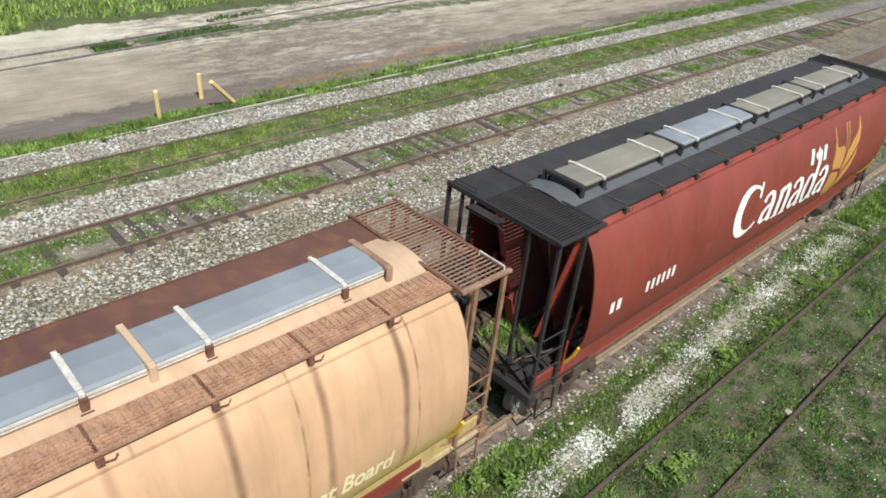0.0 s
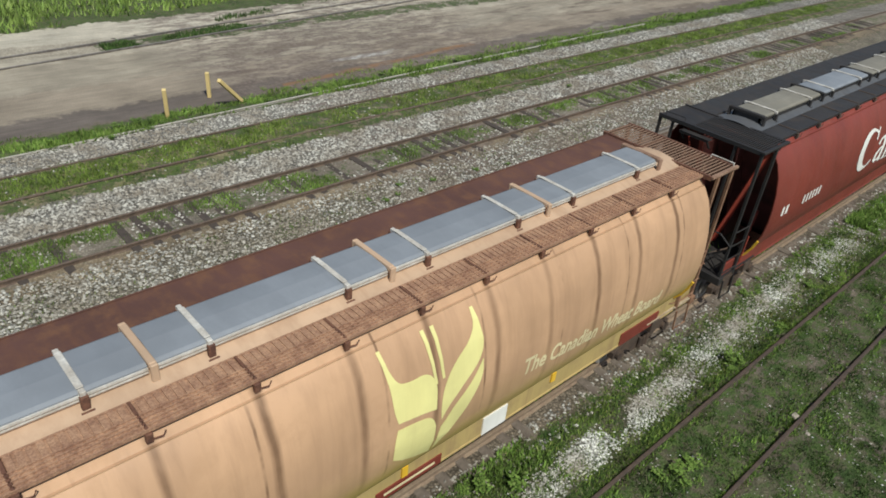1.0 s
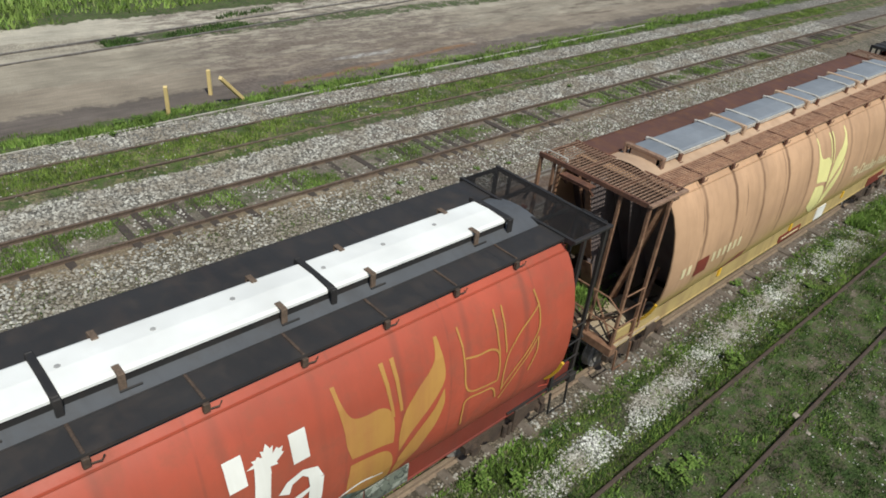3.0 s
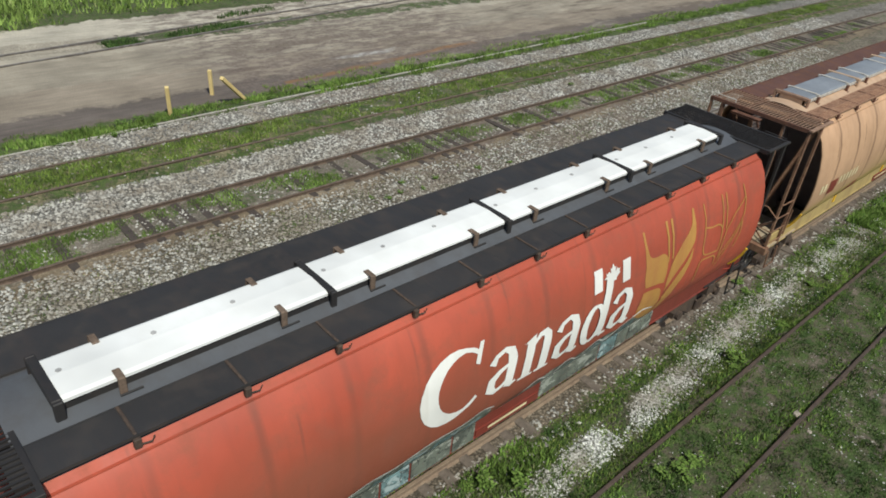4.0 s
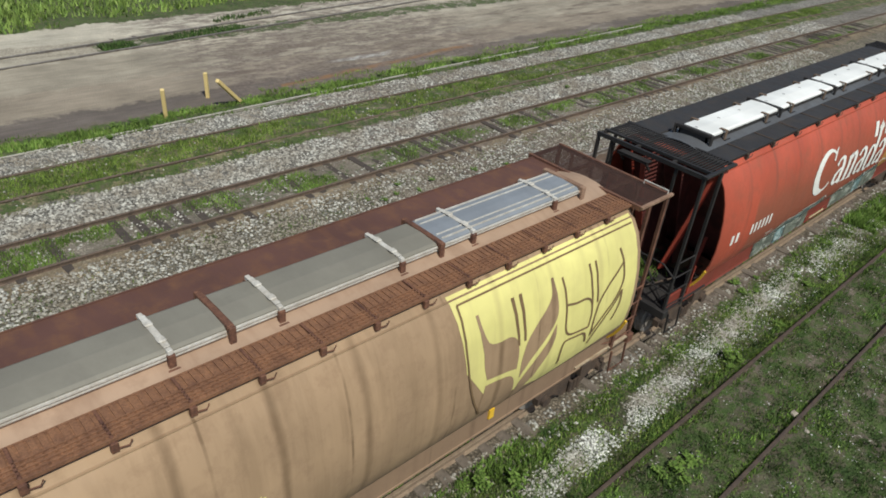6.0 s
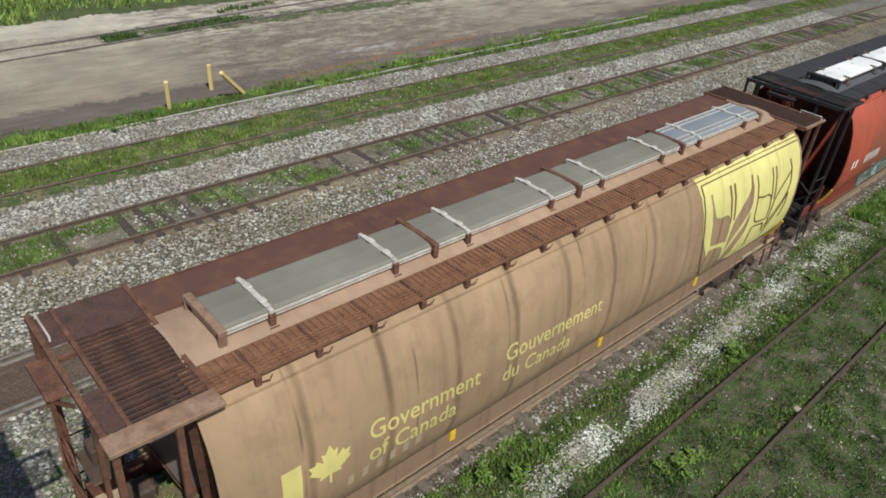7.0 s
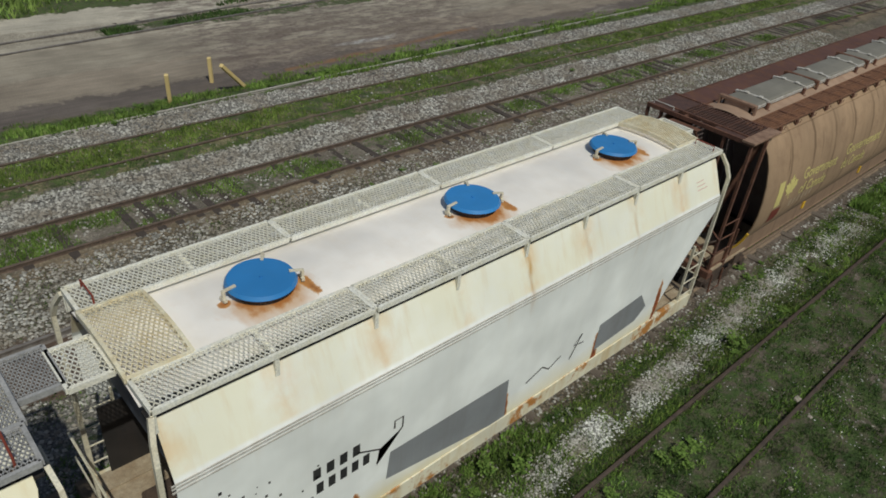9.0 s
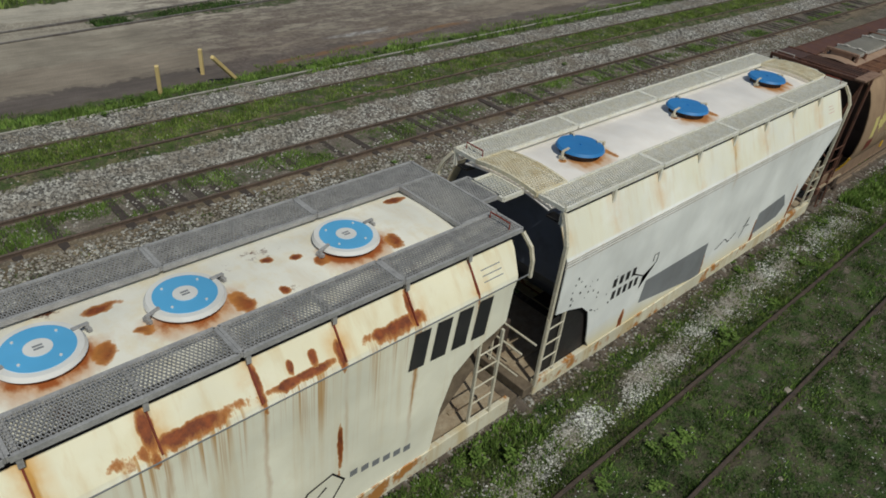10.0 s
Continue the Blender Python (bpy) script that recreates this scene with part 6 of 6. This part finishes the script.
        part("outlet_gate", boxes((x - 0.55, x + 0.55, -0.6, 0.6, 0.25, 0.35)), "steel", car, bevel=0.01)
    add_trucks(car, (-half + 1.25, half - 1.25))
    add_couplers(car, half + 0.42)
    return car


WHITE = dict(side=FLAT_SIDE, panels=4, joints=(0.012, 0.512), arch=0.07, beads=(3.71, 3.66, 3.60), bead="strap", bead_w=0.012, front_grate="stained_grate", body="white_body", body_label="white painted side sheet with rust runs", roof="cream_roof", roof_label="cream roof sheet with rust stains", lid="lid_blue", lid_label="bright blue round lid", lid_r=0.46, lift=0.06, latches=(-18, 58, 181), hang=4.27, seams=False,
             rim=False, latch="cream_metal", grate="cream_grate", grate_label="cream expanded-metal walkway", step="cream_grate", end="navy", frame="cream_metal", deck="deck_tan", sill="stained_sill",
             web=True, ladder=0.35, ladder_top=2.6, pitch=0.064, cut=((3.35, 0.0), (2.83, 0.45), (2.17, 0.92), (1.62, 1.28), (1.18, 1.4), (1.0, 1.45)), notch=((2.62, 0.05), (2.55, 0.45), (2.42, 0.85), (2.2, 1.1), (1.8, 1.22), (1.4, 1.3), (1.1, 1.5), (1.06, 1.55)))
RUSTY = dict(WHITE, end="end_beam", side=TALL_SIDE, panels=6, joints=(0.042, 0.542), arch=0.0, beads=(3.91,), bead="grey_patch", bead_w=0.012, front_grate="galvanised", body="rust_body", body_label="white side sheet streaked with orange rust", lid_r=0.475, lift=0.0, latches=(12, 195), hang=4.41, seams=True, roof="rust_roof", roof_label="white roof blotched with rust", lid="lid_sky", lid_label="white-rimmed round lid", rim=True,
             latch="galvanised", grate="galvanised", pitch=0.05, grate_label="grey galvanised mesh walkway", step="galvanised", sill="stained_sill", deck="deck_tan", web=False, ladder=0.85, ladder_top=3.0, cut=((4.3, 0.12), (3.75, 0.3), (3.15, 0.34), (3.05, 0.55), (2.9, 1.0), (2.6, 1.4), (2.0, 1.6), (1.06, 1.75)), notch=((2.75, 0.0), (2.6, 0.25), (2.3, 0.75), (1.9, 1.1), (1.5, 1.3), (1.06, 1.45)))

E_HALF, F_HALF = 5.75, 7.0
car_e = covered_car("white two-bay covered hopper car with three blue round lids", WHITE, E_HALF, (3.82, 0.04, -3.74))
car_f = covered_car("white covered hopper car heavily streaked with rust, sky-blue lids", RUSTY, F_HALF, (4.68, 2.32, 0.69, -1.7, -4.1))




def side_mark(name, bm, material, car, label, lift=0.006):
    side = TALL_SIDE if car is car_f else FLAT_SIDE
    return marking(name, bm, material, car, label, lift, side, girths(side))


side_mark("paint_patch", flat([(-2.75, 0.55), (-2.7, 1.1), (-0.2, 1.08), (-0.15, 0.2), (-0.5, 0.2)]), "grey_patch", car_e, "grey painted-over patch")
side_mark("paint_patch", flat([(2.3, 0.4), (2.3, 1.02), (3.6, 1.15), (3.9, 0.75), (3.6, 0.5)]), "grey_patch", car_e, "grey painted-over patch")
figures(side_mark, -4.0, 1.46, 4, 0.12, 0.2, 0.09, "black", car_e, "black painted figure")
figures(side_mark, -3.95, 1.16, 5, 0.11, 0.2, 0.08, "black", car_e, "black painted figure")
for pts in ([(-3.3, 1.5), (-2.9, 1.3), (-2.95, 1.0), (-2.5, 1.5), (-2.5, 1.7), (-2.65, 1.7), (-2.65, 1.55)], [(0.3, 0.7), (0.7, 0.85), (0.9, 0.7), (1.2, 0.85)], [(1.5, 0.6), (1.75, 1.1), (1.55, 0.9), (1.85, 0.85)]):
    side_mark("scribble", flat(stroke(pts, 0.03, 0.03)), "black_metal", car_e, "thin dark scribble")
speckle = random.Random(12)
for i in range(34):
    x, g, w = speckle.uniform(-5.4, -3.9), 1.1 + 1.1 * speckle.random() ** 1.5, speckle.uniform(0.016, 0.045)
    side_mark("speck", flat(rect(x, x + w, g, g + w * 1.2)), "black", car_e, "")
for i in range(3):
    side_mark("notice_line", flat(rect(4.95, 5.3 - 0.05 * i, 3.02 + 0.08 * i, 3.035 + 0.08 * i)), "faded_red", car_e, "line of faded red writing")
    side_mark("notice_line", flat(rect(6.1, 6.5, 3.1 + 0.09 * i, 3.115 + 0.09 * i)), "grey_patch", car_f, "line of grey writing")
for i, x in enumerate((4.64, 5.05, 5.46, 5.87)):
    side_mark("letter_block", flat([(x, 2.24 - 0.02 * i), (x + 0.28, 2.22 - 0.02 * i), (x + 0.36, 2.86), (x + 0.08, 2.88)]), "black", car_f, "bold black block of lettering", 0.02)
for i in range(6):
    side_mark("figure_bar", flat(rect(3.7 + 0.2 * i, 3.83 + 0.2 * i, 0.75 - 0.04 * i, 0.87 - 0.04 * i)), "grey_patch", car_f, "faded grey figure")
side_mark("scribble", flat(stroke([(2.7, 0.5), (3.0, 0.95), (3.4, 1.05), (3.6, 0.8), (3.4, 0.5), (3.1, 0.7), (3.3, 0.85)], 0.04, 0.04)), "black_metal", car_f, "dark looping scribble")


# ---- loose stones, grass and weeds of the yard ----
def stone_material(base=(0.345, 0.335, 0.305)):
    k = Nodes("ballast_stone", 0.9, 0.0, 0.3)
    col = k.mix(1.0, base, k.island(0.32, 1.7), "MULTIPLY")
    col = k.mix(k.ramp(k.noise(0.8, 3), [(0.42, 0.0), (0.62, 0.6)]), col, (0.20, 0.16, 0.115))
    return k.done(col)


def scatter_stones(name, label, zones, seed, base=(0.345, 0.335, 0.305)):
    """Low-poly chips of stone; zones: x0, x1, y0, y1, count, size, clumping."""
    rnd = random.Random(seed)
    vs, fs = [], []
    for x0, x1, y0, y1, count, size, clump, *more in zones:
        drift = more[0] if more else 0.0
        for _ in range(count):
            x = x0 + (x1 - x0) * rnd.random() ** 1.25
            y = y0 + (y1 - y0) * (rnd.random() + rnd.random()) / 2 if drift else rnd.uniform(y0, y1)
            y += drift * min(x - 8, 9)
            if clump and noise.noise((x * 0.75, y * 1.3, 9.0)) < clump - 0.55:
                continue
            r = size * rnd.uniform(0.55, 1.3)
            a = rnd.uniform(0, 6.28)
            ca, sa = math.cos(a) * r, math.sin(a) * r
            z = ground_height(x, y) + r * 0.15
            f, h = rnd.uniform(0.5, 0.9), r * rnd.uniform(0.4, 0.8)
            b = len(vs)
            vs += [(x + ca, y + sa, z), (x - sa * f, y + ca * f, z), (x - ca * 0.8, y - sa * 0.8, z), (x + sa * f, y - ca * f, z),
                   (x + ca * 0.25, y + sa * 0.25, z + h), (x - ca * 0.3, y - sa * 0.35, z + h * 0.8)]
            fs += [(b, b + 1, b + 4), (b + 1, b + 5, b + 4), (b + 1, b + 2, b + 5), (b + 2, b + 3, b + 5), (b + 3, b + 4, b + 5), (b + 3, b, b + 4)]
    me = bpy.data.meshes.new(name)
    me.from_pydata(vs, [], fs)
    me.materials.append(stone_material(base))
    return tagged(new(name, me), label, "gravel", "", "stuff")


def scatter_grass(name, label, zones, material, seed):
    """Blades of grass; zones: x0, x1, y0, y1, count, height, patchiness, patch size."""
    rnd = random.Random(seed)
    vs, fs = [], []
    for x0, x1, y0, y1, count, height, patch, scale, *more in zones:
        slope = more[0] if more else 0.0
        for _ in range(count):
            x = x0 + (x1 - x0) * rnd.random() ** 1.3
            y = rnd.uniform(y0, y1) + slope * x
            if abs(abs(y - NEAR_Y) - 0.755) < 0.04:
                continue
            n = noise.noise((x * scale, y * scale * 1.6, 2.0)) + 0.5 * noise.noise((x * scale * 3, y * scale * 3, 5.0))
            if n < patch + rnd.uniform(-0.12, 0.12):
                continue
            z = ground_height(x, y) - 0.01
            h = height * rnd.uniform(0.45, 1.25) * (0.7 + 0.6 * max(min(n - patch, 1), 0))
            a = rnd.uniform(0, 6.28)
            w = h * rnd.uniform(0.09, 0.2)
            lean = rnd.uniform(0.1, 0.75) * h
            dx, dy = math.cos(a) * w, math.sin(a) * w
            g = rnd.uniform(0, 6.28)
            b = len(vs)
            vs += [(x - dx, y - dy, z), (x + dx, y + dy, z), (x + math.cos(g) * lean, y + math.sin(g) * lean, z + h)]
            fs.append((b, b + 1, b + 2))
    me = bpy.data.meshes.new(name)
    me.from_pydata(vs, [], fs)
    me.materials.append(material)
    return tagged(new(name, me), label, "grass", "", "stuff")


scatter_stones("ballast_gravel", "loose grey and white ballast stones beside the tracks", [
    (1, 46, 6.7, 9.2, 15000, 0.05, 0.0), (1, 54, 11.05, 12.75, 15000, 0.06, 0.0), (2, 50, 15.0, 16.3, 9000, 0.055, 0.0),
    (1, 36, 1.8, 5.0, 6000, 0.055, 0.3), (5, 34, -1.6, -0.95, 2200, 0.045, 0.0), (7, 30, -7.5, -4.5, 2400, 0.024, 0.4), (7, 30, -4.4, -2.8, 600, 0.024, 0.3),
    (1, 40, 9.6, 10.9, 2200, 0.05, 0.35), (1, 40, 13.0, 15.0, 600, 0.05, 0.3)], 3)

scatter_stones("white_gravel", "strip of white crushed stone between two tracks", [(6, 25, -2.75, -1.9, 10000, 0.032, 0.43, 0.05), (6, 34, -2.6, -1.8, 2400, 0.028, 0.1), (7, 30, -8, -4.5, 700, 0.026, 0.2), (7, 30, -4.4, -3.0, 200, 0.022, 0.0), (8, 20, -2.6, -1.9, 2800, 0.036, 0.2, 0.05)], 4, (0.48, 0.48, 0.45))

scatter_grass("yard_grass", "short patchy grass beside and between the rails", [
    (6, 34, -8, -2.6, 150000, 0.08, -0.2, 1.3), (5, 34, -2.75, -2.2, 6000, 0.10, -0.05, 0.8), (5, 34, -2.2, -1.5, 3000, 0.10, 0.2, 0.8), (5, 34, -1.8, -1.3, 12000, 0.09, -0.2, 1.6), (2, 50, 12.7, 13.4, 5000, 0.10, 0.0, 0.8),
    (0, 40, 6.8, 9.0, 5000, 0.10, 0.22, 0.7), (1, 40, 1.6, 5.0, 6000, 0.13, 0.05, 0.6), (10.6, 18, 23.9, 24.9, 3500, 0.17, -0.2, 0.5, 0.12), (17, 60, 25.3, 26.0, 2500, 0.25, -0.1, 0.4, 0.14)], GRASS, 5)
scatter_grass("old_track_grass", "bright yellow-green grass growing over the old track", [
    (2, 60, 13.5, 14.7, 34000, 0.12, -0.35, 0.6), (2, 60, 12.5, 13.35, 12000, 0.08, -0.05, 0.6), (0, 44, 6.8, 9.0, 5000, 0.09, 0.2, 0.9), (5, 30, -2.9, -1.2, 38000, 0.085, -0.28, 1.4), (6, 30, -8.0, -2.9, 26000, 0.06, 0.0, 1.4)], OLD, 16)
scatter_grass("lush_grass", "bright green long grass beside the tracks", [
    (1, 56, 9.62, 10.85, 44000, 0.13, 0.06, 0.5), (6, 34, -7.5, -2.6, 45000, 0.12, 0.24, 0.9), (24, 34, -3.2, -1.3, 14000, 0.17, -0.15, 0.6), (1, 36, -0.65, 0.65, 14000, 0.15, -0.2, 0.5), (1, 36, 0.8, 2.2, 24000, 0.17, -0.3, 0.6), (1, 40, 1.4, 4.8, 12000, 0.13, 0.04, 0.6),
    (5, 34, -1.75, -1.15, 8000, 0.10, 0.0, 0.7), (13, 36, -2.9, -1.3, 12000, 0.10, 0.02, 0.6), (0, 44, 6.8, 9.0, 7000, 0.1, 0.3, 0.6), (5, 8.5, -2.3, -1.1, 5000, 0.16, -0.2, 0.7), (6, 30, -4.4, -3.0, 9000, 0.16, 0.2, 0.8)] + [(2, 64, 16.15, 17.3, 19000, 0.19, -0.22, 0.7, 0.01), (2, 64, 17.2, 17.8, 7000, 0.13, 0.05, 0.7)] + [(6, 34, NEAR_Y + q - 0.14, NEAR_Y + q + 0.14, 9000, 0.1, -0.12, 1.1) for q in (-0.755, 0.755)], LUSH, 6)
scatter_grass("field_grass", "tall green grass along the dirt yard", [
    (2, 64, 16.15, 17.3, 8000, 0.19, -0.12, 0.7, 0.01), (14, 64, 17.5, 18.3, 6000, 0.15, 0.05, 0.6), (2, 60, 28.3, 42, 24000, 0.42, -0.4, 0.3, 0.14)], FIELD, 26)


def weed(seed, r, h):
    """A leafy weed: stems with many small broad leaves."""
    rnd = random.Random(seed)
    bm = bmesh.new()
    for _ in range(9):
        a, q = rnd.uniform(0, 6.28), rnd.uniform(0.1, 0.8) * r
        tip = Vector((math.cos(a) * q, math.sin(a) * q, h * rnd.uniform(0.5, 1.0)))
        beam(bm, (tip.x * 0.25, tip.y * 0.25, -0.03), tip, 0.008, None, 3)
        for i in range(12):
            c = tip * rnd.uniform(0.25, 1.05) + Vector((rnd.uniform(-1, 1), rnd.uniform(-1, 1), rnd.uniform(-0.5, 0.5))) * r * 0.16
            l, g = r * rnd.uniform(0.14, 0.26), rnd.uniform(0, 6.28)
            u = Vector((math.cos(g), math.sin(g), rnd.uniform(-0.4, 0.5))) * l
            w = Vector((-math.sin(g), math.cos(g), rnd.uniform(-0.3, 0.3))) * l * 0.4
            v = [bm.verts.new(p) for p in (c, c + u * 0.5 + w, c + u, c + u * 0.5 - w)]
            bm.faces.new(v)
    return bm


WEEDS = []
for i in range(3):
    plant = tagged(part("weed", weed(20 + i, 0.34, 0.34), LUSH), "leafy green weed growing in the gravel", "weed", "weeds of the yard")
    WEEDS.append(plant)
spots = [(14.1, -2.5), (6.9, -1.5), (7.4, -1.9), (18.2, -1.2), (17.4, -1.0), (19.0, -2.3), (20.4, -1.3), (9.2, 16.5), (8.6, 16.3), (9.0, 16.9), (8.0, 16.4), (13.5, 16.8), (7.3, 16.1),
         (11.8, 8.2), (12.3, 7.9), (8.3, -3.3), (9.1, -3.9), (22.0, -1.6), (23.6, -1.2), (16.0, 16.9), (19.5, 17.3), (24.0, 17.2), (6.4, -2.2), (13.2, 8.4), (26.0, 11.9), (5.5, 16.3), (16.5, -2.6), (10.2, -3.55), (9.85, -3.4), (10.5, -3.65), (10.05, -3.8), (6.7, -1.3), (6.5, -1.7), (7.1, -1.35), (14.3, -2.75), (13.9, -2.7), (8.5, 17.0), (9.3, 17.2),
         (7.7, 16.9), (10.4, 17.4), (17.5, -1.5), (17.1, -1.3), (12.8, 8.0), (13.6, 7.8), (14.4, 8.1), (16.2, 8.0), (17.5, 7.7), (15.5, 17.3), (19.2, -1.9), (19.8, -2.4)]
rnd = random.Random(8)
for i, (x, y) in enumerate(spots):
    m = pose(x, y, ground_height(x, y), 0, 0, rnd.uniform(0, 360))
    if i < 3:
        WEEDS[i].matrix_basis = m
    else:
        c = copy_thing(WEEDS[i % 3], m)
        k = rnd.uniform(0.7, 1.25)
        c.scale = (k * 0.7, k * 0.7, k * 0.3) if 7 < y < 9 else (k * 0.75, k * 0.75, k * 0.4) if -3 < y < 0 else (k, k, k * 0.6)


# ---- single pale stones by the near rails ----
def stone(seed, r):
    rnd = random.Random(seed)
    bm = bmesh.new()
    bmesh.ops.create_icosphere(bm, subdivisions=2, radius=r)
    for v in bm.verts:
        v.co *= rnd.uniform(0.8, 1.15)
        v.co.z *= 0.55
    return bm


for i, (x, y, r) in enumerate(((13.61, -4.33, 0.10), (13.31, -4.72, 0.05), (16.25, -4.4, 0.05), (11.2, -5.3, 0.05), (18.9, -5.0, 0.06))):
    rock = tagged(part("stone", stone(40 + i, r), "pale_stone"), "pale tan stone lying beside a rail", "stone", "loose stones")
    rock.matrix_basis = pose(x, y, ground_height(x, y) + r * 0.25, 0, 0, 50 * i)


# ---- yellow marker posts ----
def marker_post(foot, top):
    bm = bmesh.new()
    f, t = Vector(foot), Vector(top)
    beam(bm, (0, 0, 0), t - f, 0.135, 0.135, 4)
    bmesh.ops.bevel(bm, geom=bm.edges[:], offset=0.012, segments=1, affect="EDGES")
    p = part("marker_post", bm, "post")
    p.location = f
    return p


tagged(marker_post((9.62, 17.08, -0.25), (9.50, 16.86, 0.98)), "yellow painted wooden post standing in weeds", "post", "yellow posts")
tagged(marker_post((11.86, 18.36, -0.25), (11.79, 18.28, 0.80)), "yellow painted wooden post standing at the dirt edge", "post", "yellow posts")
tagged(marker_post((12.72, 17.4, -0.22), (11.55, 16.85, 0.98)), "yellow painted wooden post leaning far over", "post", "yellow posts")
# ---- how the train moves ----
PLACES = ((car_a, 50.7), (car_b, 32.6), (car_c, 14.5), (car_d, -3.65), (car_e, -19.22), (car_f, -32.95))


def advance(t):
    """How far the train has rolled, in metres, from its place at 5 s."""
    u = t - 5.0
    return 6.69027 * u - 0.030044 * u * u + 0.00114606 * u ** 3 + 0.0007458909 * u ** 4


def motions():
    for car, x in PLACES:
        walk(car, [(t / 2, pose(x + advance(t / 2), 0, 0)) for t in range(21)])
        for wheels in [w for w in car.children_recursive if w.name.startswith("wheelset")]:
            at = wheels.location.copy()
            walk(wheels, [(t / 15, pose(at.x, at.y, at.z, 0, math.degrees(advance(t / 15) / 0.42), 0)) for t in range(151)])


motions()
